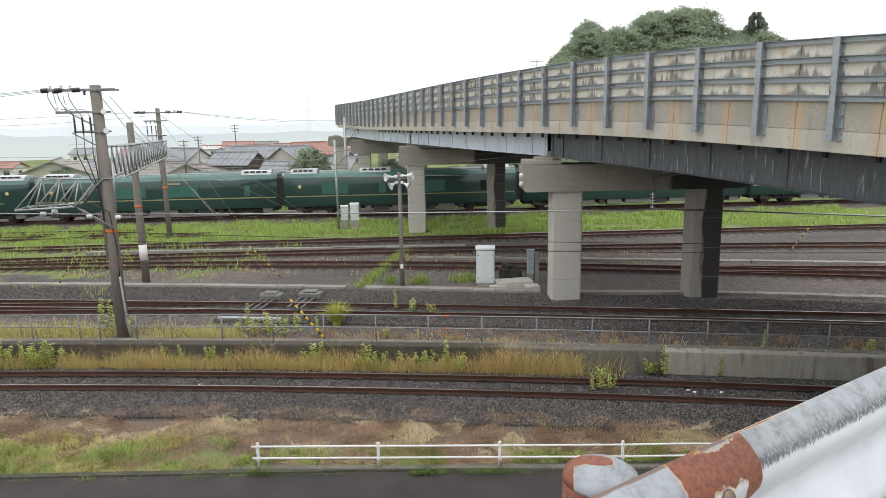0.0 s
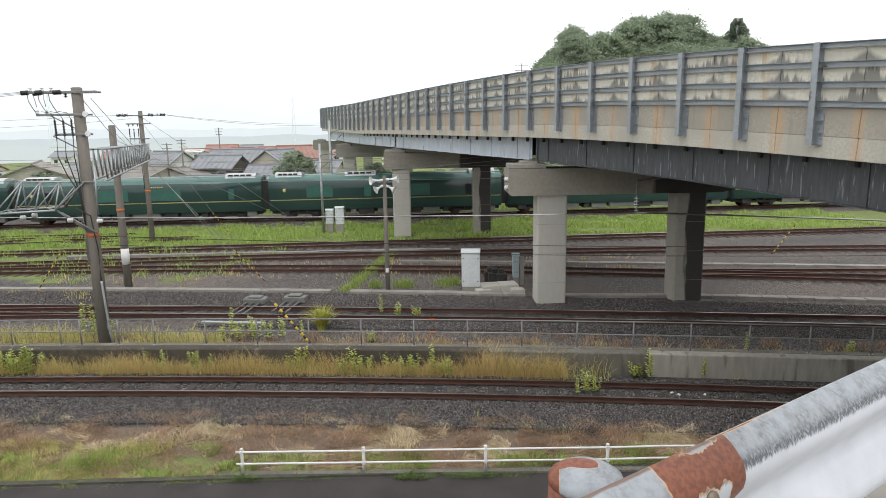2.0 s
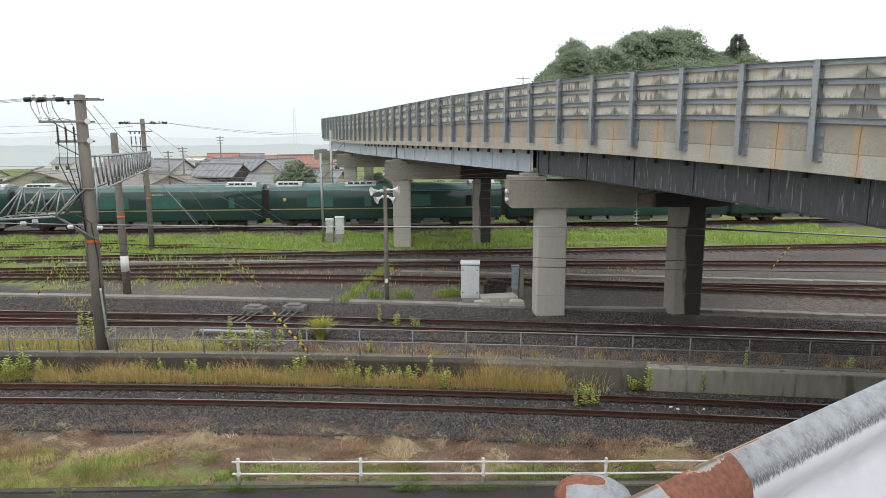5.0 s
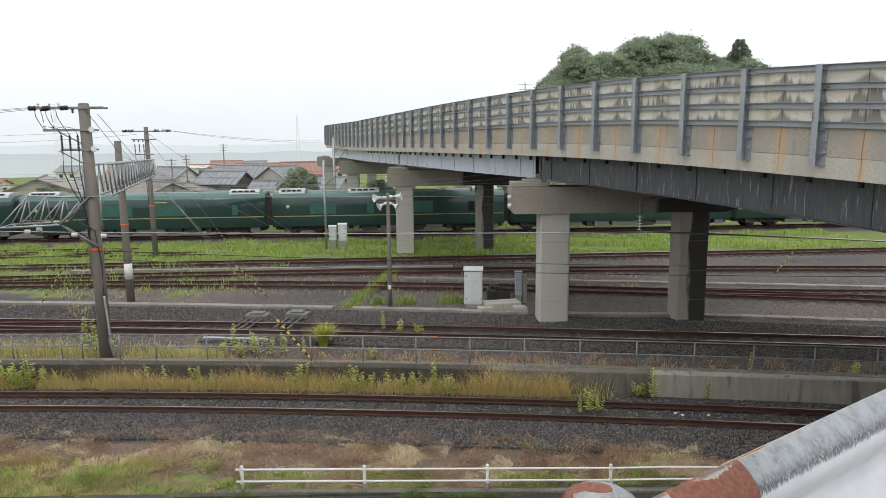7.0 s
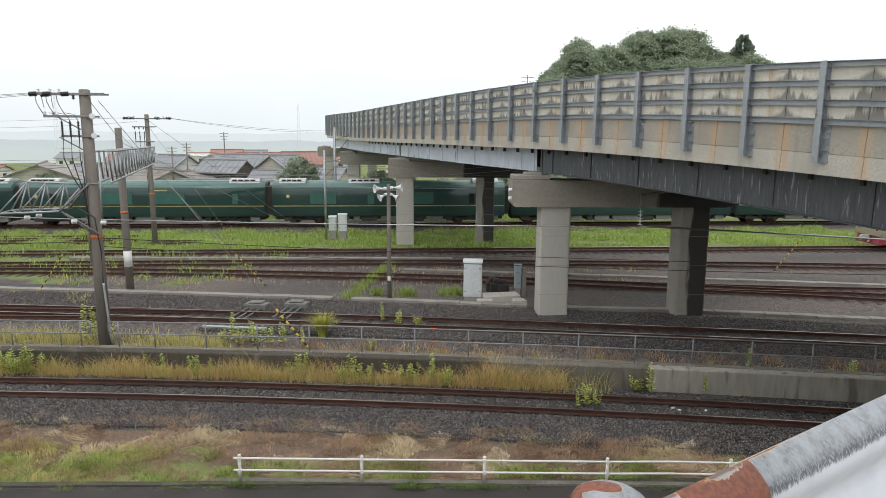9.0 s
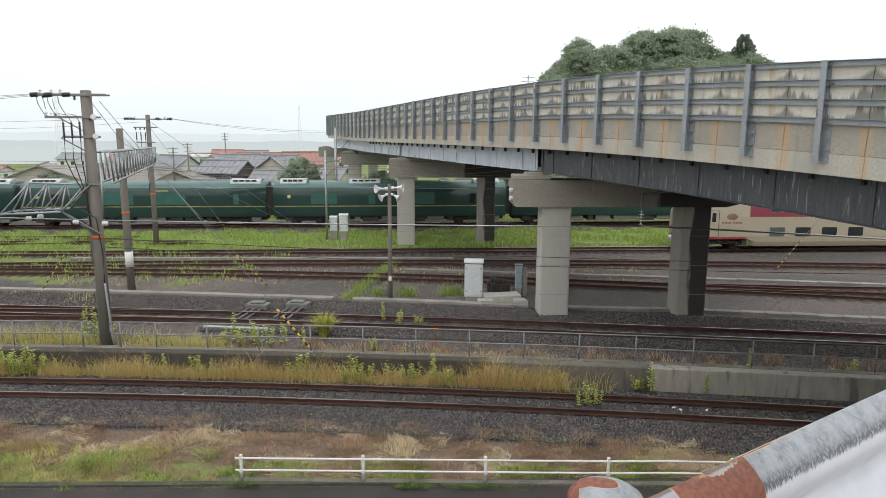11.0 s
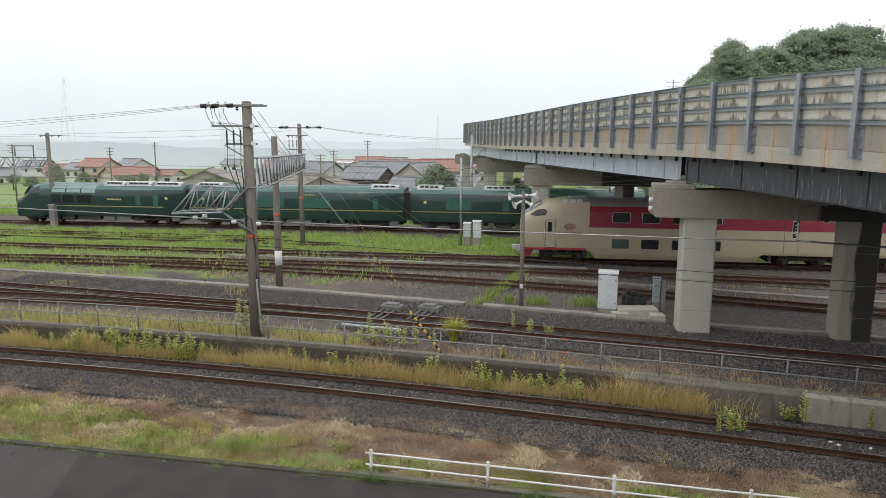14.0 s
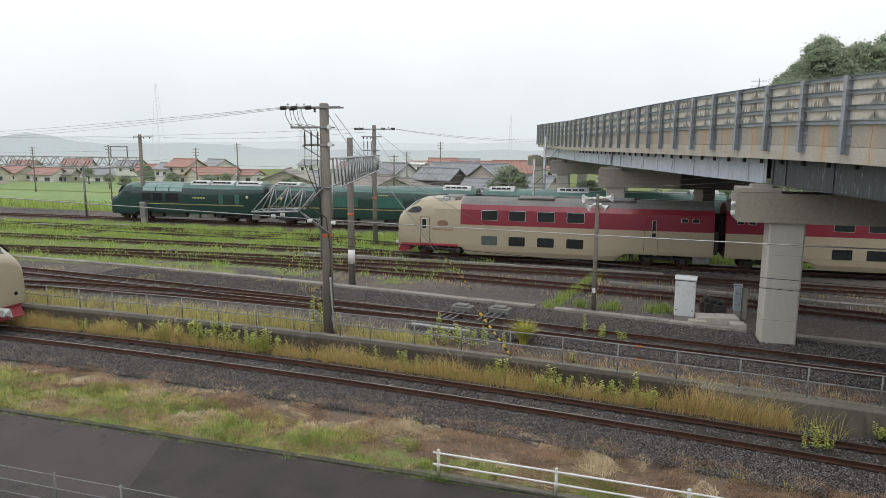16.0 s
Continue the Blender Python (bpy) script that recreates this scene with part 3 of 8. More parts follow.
        for z0, z1 in ((TOP - 0.43, TOP - 0.12), (TOP - 0.87, TOP - 0.55), (TOP - 1.30, TOP - 0.99)):
            for u0, u1 in ((0.0, 0.496), (0.504, 1.0)):
                bm = bmesh.new()
                ya, yb = a + (b - a) * u0, a + (b - a) * u1
                sweep(bm, [at_edge(ya, -0.02, z0), at_edge(yb, -0.02, z0)], [(0.0, 0), (0.0, z1 - z0), (-0.08, z1 - z0), (-0.08, 0)][::-1])
                pn = part("panel", bm, PANEL, v)
                near_b = [((p.co.xy - at_edge(yb, 0, 0).xy).length < (p.co.xy - at_edge(ya, 0, 0).xy).length) for p in pn.data.vertices]
                mid_z = (at_edge(ya, 0, z0).z + at_edge(yb, 0, z1).z) / 2
                pn.data.attributes.new("joint", "FLOAT", "POINT").data.foreach_set("value", [float(q == (u0 == 0.0)) for q in near_b])
                pn.data.attributes.new("rise", "FLOAT", "POINT").data.foreach_set("value", [float(p.co.z > mid_z) for p in pn.data.vertices])
        # slabs that face the parapet and the deck's edge, two to a bay
        for nm, z0, z1 in (("parapet_slab", 0.505, 1.165), ("fascia_slab", 0.004, 0.495)):
            for u0, u1 in ((0.0, 0.497), (0.503, 1.0)):
                bm = bmesh.new()
                ya, yb = a + (b - a) * u0, a + (b - a) * u1
                out = 0.0 if nm == "parapet_slab" else 0.012
                sweep(bm, [at_edge(ya, out, z0), at_edge(yb, out, z0)], [(0.0, 0), (0.0, z1 - z0), (-0.016, z1 - z0), (-0.016, 0)][::-1])
                sl = part(nm, bm, PARAPET if nm == "parapet_slab" else FASCIA, v)
                mid = at_edge((a + b) / 2, 0, 0).xy
                sl.data.attributes.new("joint", "FLOAT", "POINT").data.foreach_set("value", [float((p.co.xy - mid).length < (at_edge(a, 0, 0).xy - mid).length * 0.5) for p in sl.data.vertices])
    # unseen dark cross frames, added between the girders to darken the under-deck
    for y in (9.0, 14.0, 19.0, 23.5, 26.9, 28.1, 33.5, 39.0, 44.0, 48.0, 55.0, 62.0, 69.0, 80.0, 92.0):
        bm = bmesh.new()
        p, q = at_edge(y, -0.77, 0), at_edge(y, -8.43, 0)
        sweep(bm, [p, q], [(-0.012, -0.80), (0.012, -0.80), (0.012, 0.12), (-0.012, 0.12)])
        part("shade_cross_frame", bm, GIRDER_DARK, v)
    return v


build_viaduct()


def pier_black(name, start, tone, damp):
    """Pale concrete with one broad black patch with a ragged border."""
    m = material(name, tone, damp, scale=0.5, fine=7, rough=0.9, bump=0.12, amount=1.0)
    n, l = m.node_tree.nodes, m.node_tree.links
    b = n["Principled BSDF"]
    old = b.inputs["Base Color"].links[0].from_socket
    tc = n.new("ShaderNodeTexCoord").outputs["Object"]
    sp = n.new("ShaderNodeSeparateXYZ")
    l.new(tc, sp.inputs[0])
    mp = n.new("ShaderNodeMapping")
    mp.inputs["Scale"].default_value = (1, 1, 0.25)
    l.new(tc, mp.inputs["Vector"])
    ns = n.new("ShaderNodeTexNoise")
    ns.inputs["Scale"].default_value, ns.inputs["Detail"].default_value = 2.5, 6
    l.new(mp.outputs[0], ns.inputs["Vector"])
    a = n.new("ShaderNodeMath")
    a.operation = "MULTIPLY_ADD"
    a.inputs[1].default_value, a.inputs[2].default_value = 0.7, -0.27 - start
    l.new(ns.outputs["Fac"], a.inputs[0])
    s = n.new("ShaderNodeMath")
    s.operation = "ADD"
    l.new(a.outputs[0], s.inputs[0])
    l.new(sp.outputs["X"], s.inputs[1])
    r = n.new("ShaderNodeMapRange")
    r.inputs["From Min"].default_value, r.inputs["From Max"].default_value, r.inputs["To Max"].default_value = -0.15, -0.05, 0.93
    l.new(s.outputs[0], r.inputs["Value"])
    x = n.new("ShaderNodeMix")
    x.data_type = "RGBA"
    x.inputs["B"].default_value = (0.028, 0.026, 0.024, 1)
    l.new(old, x.inputs["A"])
    l.new(r.outputs[0], x.inputs["Factor"])
    l.new(x.outputs["Result"], b.inputs["Base Color"])
    return m


PIER_BLACKENED = pier_black("pier_black_patch", 0.0, (0.40, 0.375, 0.33), (0.31, 0.29, 0.25))
CAP_BLACKENED = pier_black("cap_black_end", 4.3, (0.35, 0.32, 0.27), (0.20, 0.183, 0.155))


def column(bm, w, d, h, c=0.06):
    ring = [(-w + c, -d), (w - c, -d), (w, -d + c), (w, d - c), (w - c, d), (-w + c, d), (-w, d - c), (-w, -d + c)]
    a = [bm.verts.new((x, y, -0.4)) for x, y in ring]
    b = [bm.verts.new((x, y, h)) for x, y in ring]
    for k in range(8):
        bm.faces.new((a[k], a[(k + 1) % 8], b[(k + 1) % 8], b[k]))
    bm.faces.new(b)
    bm.faces.new(a[::-1])


def build_pier(y, x_left, xs, marks, cap_z0, cap_z1, cap_r):
    p = empty("viaduct_pier", pose(xs[0], y, ground_z(y)), "concrete viaduct pier with a heavy cap beam on two columns", "bridge pier", "piers of the viaduct")
    g = ground_z(y)
    for x, st in zip(xs, marks):
        bm = bmesh.new()
        column(bm, 0.62, 0.55, cap_z0 - g)
        o = part("column", bm, PIER_BLACKENED if st else CONCRETE_PALE, p, "pale concrete column with a ragged black patch" if st else "pale concrete column with chamfered edges")
        o.matrix_basis = pose(x - xs[0], 0, 0)
        for z in (0.9, 2.15, 3.4):
            bm = bmesh.new()
            box(bm, -0.622, 0.622, -0.552, 0.552, z, z + 0.012)
            part("form_line", bm, CONCRETE, o)
    bm = bmesh.new()
    xl, xr = x_left - xs[0], cap_r - xs[0]
    zs0, zs1 = cap_z0 - g, cap_z1 - g
    sec = [(-0.75, 0.0), (0.75, 0.0), (0.75, zs1 - zs0), (-0.75, zs1 - zs0)]
    ring = []
    for x, lift in ((xl, 0.12), (xl + 0.12, 0.0), (xl + 1.0, 0.0), (xr - 1.0, 0.0), (xr, 0.25)):
        ring.append([bm.verts.new((x, a, zs0 + max(b, lift if b == 0 else b))) for a, b in sec])
    for a, b in zip(ring, ring[1:]):
        for k in range(4):
            bm.faces.new((a[k], b[k], b[(k + 1) % 4], a[(k + 1) % 4]))
    bm.faces.new(ring[0])
    bm.faces.new(ring[-1][::-1])
    bmesh.ops.recalc_face_normals(bm, faces=bm.faces)
    part("cap_beam", bm, CAP_BLACKENED if marks[1] else CONCRETE, p, "weathered concrete cap beam, black towards one end" if marks[1] else "weathered concrete cap beam")
    for k in range(4):
        bm = bmesh.new()
        box(bm, -0.35, 0.35, -0.4, 0.4, 0, 0.30, bevel=0.03)
        o = part("bearing_seat", bm, CONCRETE, p)
        o.matrix_basis = pose(xl + 0.9 + k * 2.5, 0.0, zs1)
    bm = bmesh.new()
    box(bm, 0.04, 1.55, -0.62, 0.62, 0, 0.20, bevel=0.03)
    part("end_seat", bm, CONCRETE, p, "raised seat at the beam's end").matrix_basis = pose(xl, 0, zs1)
    for z in (0.32, 0.66):
        bm = bmesh.new()
        lathe(bm, (xl, -0.45, zs0 + z), [(0.03, 0), (0.11, 0.02), (0.10, 0.05), (0.03, 0.07), (0.11, 0.09), (0.10, 0.12), (0.03, 0.15)], 12, axis=(-1, -0.2, 0))
        part("insulator", bm, PORCELAIN, p, "white porcelain insulator")


build_pier(27.45, 3.40, (5.24, 11.07), (False, True), 5.03, 6.12, 13.2)
build_pier(47.4, -2.9, (-1.72, 4.04), (False, True), 5.0, 6.12, 7.0)
build_pier(68.0, -9.0, (-7.7, -1.9), (False, False), 5.0, 6.12, 1.0)
build_pier(88.0, -14.6, (-13.2, -7.5), (False, False), 5.2, 6.3, -4.5)


# ---------------------------------------------------------------- trains
EQUIP = material("equipment_grey", (0.20, 0.20, 0.19), (0.14, 0.14, 0.13), scale=2, fine=12, rough=0.7)
def loft(bm, rings, mat_of, smooth=True):
    vs = [[bm.verts.new(p) for p in r] for r in rings]
    n = len(vs[0])
    for a, b in zip(vs, vs[1:]):
        for k in range(n - 1):
            try:
                f = bm.faces.new((a[k], b[k], b[k + 1], a[k + 1]))
            except ValueError:
                continue
            c = f.calc_center_median()
            f.material_index, f.smooth = mat_of(c), smooth
    for ring, flip in ((vs[0], False), (vs[-1], True)):
        try:
            f = bm.faces.new(ring[::-1] if flip else ring)
            f.material_index = mat_of(f.calc_center_median())
        except ValueError:
            pass


def bogie(parent, x, z=0.0):
    bm = bmesh.new()
    for s in (-1, 1):
        box(bm, x - 1.45, x + 1.45, s * 0.98 - 0.06, s * 0.98 + 0.06, 0.42, 0.66, bevel=0.03)
        for dx in (-1.05, 1.05):
            box(bm, x + dx - 0.17, x + dx + 0.17, s * 1.03 - 0.09, s * 1.03 + 0.09, 0.28, 0.58, bevel=0.03)
        rod(bm, (x - 0.35, s * 1.05, 0.55), (x - 0.35, s * 1.05, 0.86), 0.13, 10)
        rod(bm, (x + 0.35, s * 1.05, 0.55), (x + 0.35, s * 1.05, 0.86), 0.13, 10)
    box(bm, x - 0.35, x + 0.35, -0.95, 0.95, 0.45, 0.85, bevel=0.03)
    part("bogie", bm, UNDER, parent, "dark grey bogie with coil springs")
    for dx in (-1.05, 1.05):
        bm = bmesh.new()
        lathe(bm, (x + dx, -0.65, 0.42), [(0.40, 0), (0.42, 0.01), (0.43, 0.12), (0.45, 0.14), (0.08, 0.15), (0.08, 1.15), (0.45, 1.16), (0.43, 1.18), (0.42, 1.29), (0.40, 1.30)], 18, axis=(0, 1, 0))
        part("wheelset", bm, RAIL_RUST, parent)


def window_pane(parent, x0, x1, z0, z1, y, tilt=0.0, mat=None, name="window", frame_mat=None):
    """A framed pane, proud of the car's side at y (side of the car by the sign of y)."""
    s = -1 if y < 0 else 1
    bm = bmesh.new()
    r = 0.06
    pts = []
    for cx, cz, a0 in ((x1 - r, z1 - r, 0), (x0 + r, z1 - r, 90), (x0 + r, z0 + r, 180), (x1 - r, z0 + r, 270)):
        for k in range(4):
            a = radians(a0 + k * 30)
            pts.append((cx + r * math.cos(a), cz + r * math.sin(a)))

    def yy(z): return y + s * (0.006 - tilt * (z - z0))
    outer = [bm.verts.new((px, yy(pz), pz)) for px, pz in pts]
    mid = ((x0 + x1) / 2, (z0 + z1) / 2)
    inner = [bm.verts.new((px + 0.022 * (1 if px < mid[0] else -1), yy(pz) + s * 0.006, pz + 0.022 * (1 if pz < mid[1] else -1))) for px, pz in pts]
    n = len(pts)
    for k in range(n):
        bm.faces.new((outer[k], outer[(k + 1) % n], inner[(k + 1) % n], inner[k]) if s < 0 else (inner[k], inner[(k + 1) % n], outer[(k + 1) % n], outer[k])).material_index = 1
    bm.faces.new(inner if s < 0 else inner[::-1]).material_index = 0
    bmesh.ops.recalc_face_normals(bm, faces=bm.faces)
    return part(name, bm, [mat or CAR_GLASS, frame_mat or SILVER], parent)


def side_profile(z):
    """Half width of the sleeper-express body at height z above the rail."""
    pts = ((0.30, 1.28), (0.62, 1.42), (1.0, 1.46), (2.4, 1.46), (3.3, 1.40), (3.62, 1.24), (3.86, 0.95), (4.0, 0.55), (4.08, 0.0))
    for (z0, w0), (z1, w1) in zip(pts, pts[1:]):
        if z <= z1:
            return w0 + (w1 - w0) * (z - z0) / (z1 - z0)
    return 0.0


EZ = (0.30, 0.62, 1.0, 1.7, 2.30, 2.8, 3.3, 3.48, 3.62, 3.86, 4.0, 4.08)
BODY_L = 20.35


def express_ring(x, low=0.30, high=4.08, wide=1.0):
    zs = [max(low, 0.30 + (z - 0.30) * (high - 0.30) / 3.78) for z in EZ]
    ws = [side_profile(z) * wide for z in EZ]
    return [(x, -w, z) for w, z in zip(ws, zs)] + [(x, w, z) for w, z in list(zip(ws, zs))[::-1][1:]]


def express_colour(lead):
    def f(c):
        if c.z > 3.55 and (not lead or c.x > 4.3):
            return 2
        if 2.30 < c.z < 3.55 and (not lead or c.x > 4.35):
            return 1
        return 0
    return f


def build_express_car(train, x0, lead, first):
    if lead:
        nose = [(0.0, 0.90, 2.72, 0.87), (0.05, 0.85, 2.92, 0.93), (0.18, 0.80, 3.06, 0.975), (0.5, 0.80, 3.30, 1.0), (0.9, 0.80, 3.60, 1.0),
                (1.3, 0.80, 3.84, 1.0), (1.8, 0.80, 4.0, 1.0), (2.6, 0.80, 4.08, 1.0)]
        rings = [express_ring(x, a, b, w) for x, a, b, w in nose]
        rings += [express_ring(4.05, 0.80), express_ring(4.35, 0.80), express_ring(4.36, 0.80), express_ring(4.80, 0.30)]
        tail = [6.0, 9.0, 12.0, 14.2]
        rings += [express_ring(x) for x in tail] + [express_ring(14.8, 0.80), express_ring(16, 0.80), express_ring(BODY_L - 0.32, 0.80)]
    else:
        rings = [express_ring(0.32, 0.80), express_ring(4.9, 0.80), express_ring(5.4, 0.30), express_ring(9), express_ring(12), express_ring(14.6), express_ring(15.2, 0.80), express_ring(BODY_L - 0.32, 0.80)]
    bm = bmesh.new()
    loft(bm, [[(x0 + p[0], p[1], p[2]) for p in r] for r in rings], lambda c: express_colour(lead)(c - Vector((x0, 0, 0))))
    for f in bm.faces:
        f.smooth = lead and f.calc_center_median().x - x0 < 3.2
    bmesh.ops.recalc_face_normals(bm, faces=bm.faces)
    car = part("lead_car" if lead else "car", bm, [CREAM, WINE, ROOF_GREY], train, "cream double-deck sleeping car with a wine-red upper band")
    for s in (-1, 1):
        ups = [5.75, 7.55, 9.4, 11.25] if lead else [6.1, 7.9, 9.7, 11.5, 13.1]
        for k, x in enumerate(ups):
            window_pane(car, x0 + x, x0 + x + 1.1, 2.62, 3.28, s * 1.452, 0.045)
            window_pane(car, x0 + x, x0 + x + 1.1, 0.98, 1.62, s * 1.462, 0.0, BLIND if lead and k == 0 else None, frame_mat=CREAM)
        doors = [16.0] if lead else [2.6, 16.6]
        for x in doors:
            bm = bmesh.new()
            y = s * 1.463
            box(bm, x0 + x, x0 + x + 0.8, min(y, y + s * 0.012), max(y, y + s * 0.012), 0.95, 2.30, 0, 0.004)
            box(bm, x0 + x, x0 + x + 0.8, min(y, y + s * 0.011), max(y, y + s * 0.011), 2.30, 3.05, 1, 0.004, Matrix.Translation((0, -s * 0.04, 0)))
            d = part("door", bm, [CREAM, WINE], car)
            window_pane(d, x0 + x + 0.42, x0 + x + 0.70, 1.9, 2.95, s * 1.468, 0.02)
            bm = bmesh.new()
            for xx in (x - 0.015, x + 0.80):
                box(bm, x0 + xx, x0 + xx + 0.015, min(y, y + s * 0.014), max(y, y + s * 0.014), 0.95, 2.9)
            part("door_gap", bm, BLACK, car)
        for x in ((18.1, 18.75) if lead else (0.9, 1.55, 18.1, 18.75)):
            window_pane(car, x0 + x, x0 + x + 0.42, 2.86, 3.12, s * 1.434, 0.05)
        # seam along the lower skirt
        bm = bmesh.new()
        box(bm, x0 + (4.4 if lead else 0.4), x0 + BODY_L - 0.4, s * 1.462 - 0.004, s * 1.462 + 0.004, 2.285, 2.305)
        part("trim_line", bm, CREAM, car)
    bogie(car, x0 + 2.75)
    bogie(car, x0 + 17.3)
    for a, b, w in ((4.0, 4.3, 1.3), (15.2, 15.4, 1.3), (18.9, 19.9, 1.32)):
        bm = bmesh.new()
        box(bm, x0 + a, x0 + b, -w, w, 0.35, 0.81, bevel=0.02)
        part("underframe_box", bm, EQUIP if b > 19 else UNDER, car)
    for x in ((5.4, 11.5) if not lead else (8.0, 13.0)):
        bm = bmesh.new()
        box(bm, x0 + x, x0 + x + 2.4, -0.75, 0.75, 3.98, 4.14, bevel=0.05)
        part("roof_unit", bm, ROOF_GREY, car)
    bm = bmesh.new()
    for k in range(5):
        x = x0 + BODY_L - 0.32 + k * 0.15
        box(bm, x, x + 0.10, -0.75 - 0.05 * (k % 2), 0.75 + 0.05 * (k % 2), 1.0, 3.3)
    for s in (-1, 1):
        box(bm, x0 + BODY_L - 0.30, x0 + BODY_L - 0.04, s * 1.25 - 0.03, s * 1.25 + 0.03, 0.95, 2.35)
    part("gangway", bm, UNDER, car, "dark gangway bellows")
    if lead:
        for s in (-1, 1):
            # cab door with its narrow window
            y = s * 1.455
            bm = bmesh.new()
            box(bm, x0 + 1.62, x0 + 2.22, min(y, y + s * 0.02), max(y, y + s * 0.02), 0.98, 2.72, 0, 0.008)
            d = part("cab_door", bm, CREAM, car)
            window_pane(d, x0 + 1.72, x0 + 2.05, 1.95, 2.62, s * 1.478)
            bm = bmesh.new()
            for xx in (1.60, 2.225):
                box(bm, x0 + xx, x0 + xx + 0.018, min(y, y + s * 0.024), max(y, y + s * 0.024), 0.98, 2.74)
            for zz in (0.97, 2.725):
                box(bm, x0 + 1.60, x0 + 2.24, min(y, y + s * 0.024), max(y, y + s * 0.024), zz, zz + 0.015)
            part("door_gap", bm, UNDER, car)
            for dx in (1.56, 2.28):
                bm = bmesh.new()
                rod(bm, (x0 + dx, s * 1.50, 1.0), (x0 + dx, s * 1.50, 2.1), 0.016, 6)
                part("grab_rail", bm, SILVER, car)
            # emblem and bars in place of the lettering
            bm = bmesh.new()
            for k in range(7):
                w = 0.38 * math.sqrt(max(0.05, 1 - ((k - 3) / 3.6) ** 2))
                z = 2.12 + k * 0.06
                yy = s * (side_profile(z) + 0.006)
                box(bm, x0 + 3.15 - w, x0 + 3.15 + w, min(yy, yy + s * 0.004), max(yy, yy + s * 0.004), z, z + 0.045)
            part("emblem", bm, EMBLEM, car, "small bronze sunrise emblem of stripes")
            bm = bmesh.new()
            for k in range(15):
                if k != 7:
                    xx, hh = x0 + 2.45 + k * 0.095, 0.15 if k in (0, 8) else 0.11
                    box(bm, xx, xx + 0.065, min(y, y + s * 0.012), max(y, y + s * 0.012), 1.86, 1.86 + hh)
            part("name_bars", bm, EMBLEM, car, "small bronze bars of a train name")
            # lamp clusters on the nose
            bm = bmesh.new()
            for yy, zz in ((0.86, 1.36), (1.06, 1.36)):
                rod(bm, (x0 + 0.10, s * yy, zz), (x0 - 0.02 + 0.16 * (yy > 1), s * yy, zz), 0.085, 12)
            part("headlight", bm, CAR_GLASS, car, "round headlight")
            # side cab glazing
            bm = bmesh.new()
            pts = [(0.62, 3.05), (0.95, 2.98), (1.55, 3.02), (1.72, 3.25), (1.55, 3.42), (1.05, 3.36)]
            vs = [bm.verts.new((x0 + px, s * (side_profile(pz + 0.50 * max(0, 1.55 - px)) + 0.02), pz)) for px, pz in pts]
            bm.faces.new(vs if s < 0 else vs[::-1])
            part("cab_side_window", bm, CAR_GLASS, car)
        # windscreen laid over the sloping nose
        bm = bmesh.new()
        ra = [(0.22, 3.13), (0.52, 3.35), (0.92, 3.645), (1.25, 3.845)]
        row = []
        for x, z in ra:
            w = 0.98 - 0.10 * (x - 0.22)
            row.append([bm.verts.new((x0 + x + 0.16 * abs(u) ** 2, w * u, z + 0.012 - 0.10 * abs(u) ** 2 * (1.6 - x))) for u in (-1, -0.6, -0.2, 0.2, 0.6, 1)])
        for a, b in zip(row, row[1:]):
            for k in range(5):
                bm.faces.new((a[k], a[k + 1], b[k + 1], b[k])).smooth = True
        part("windscreen", bm, CAR_GLASS, car, "sloping dark windscreen")
        bm = bmesh.new()
        for k, (a, lo, hi, w) in enumerate(((0.02, 0.55, 0.95, 1.12), (0.9, 0.80, 0.96, 1.47))):
            box(bm, x0 + (0.02 if k == 0 else 0.3), x0 + (0.42 if k == 0 else 4.2), -w, w, lo if k else 0.80, hi, bevel=0.02)
        part("red_sill", bm, SKIRT_RED, car, "red sill band under the cab")
        bm = bmesh.new()
        ring = [[bm.verts.new((x0 + 0.10 + d, y, z)) for y in (-1.15, 1.15)] for d, z in ((0.02, 0.82), (-0.14, 0.36), (-0.02, 0.30), (0.55, 0.34), (0.85, 0.82))]
        for a, b in zip(ring, ring[1:]):
            bm.faces.new((a[0], a[1], b[1], b[0]))
        bm.faces.new([r[0] for r in ring])
        bm.faces.new([r[1] for r in ring][::-1])
        bmesh.ops.recalc_face_normals(bm, faces=bm.faces)
        part("red_skirt", bm, SKIRT_RED, car, "red snow-plough skirt")
        bm = bmesh.new()
        box(bm, x0 - 0.45, x0 + 0.1, -0.16, 0.16, 0.58, 0.90, bevel=0.04)
        rod(bm, (x0 - 0.55, 0, 0.74), (x0 - 0.3, 0, 0.74), 0.13, 10)
        for y in (-0.38, 0.38):
            rod(bm, (x0 - 0.25, y, 0.45), (x0 + 0.1, y, 0.70), 0.05, 8)
        part("coupler", bm, SILVER, car, "grey close coupler with hoses")
        bm = bmesh.new()
        box(bm, x0 + 3.05, x0 + 4.25, -0.95, 0.95, 3.86, 4.12, bevel=0.06)
        part("roof_unit", bm, ROOF_GREY, car)
        bm = bmesh.new()
        for k in range(3):
            box(bm, x0 + 2.7 + k * 0.42, x0 + 3.05 + k * 0.42, -1.02, 1.02, 3.80 + 0.0 * k, 4.02, bevel=0.02)
        part("roof_grille", bm, SILVER, car)
    return car


EMBLEM = material("emblem_bronze", (0.20, 0.10, 0.07), (0.25, 0.14, 0.09), scale=4, fine=20, rough=0.4)
SKIRT_RED = material("skirt_red", (0.34, 0.03, 0.05), (0.26, 0.03, 0.045), scale=2, fine=10, rough=0.4)


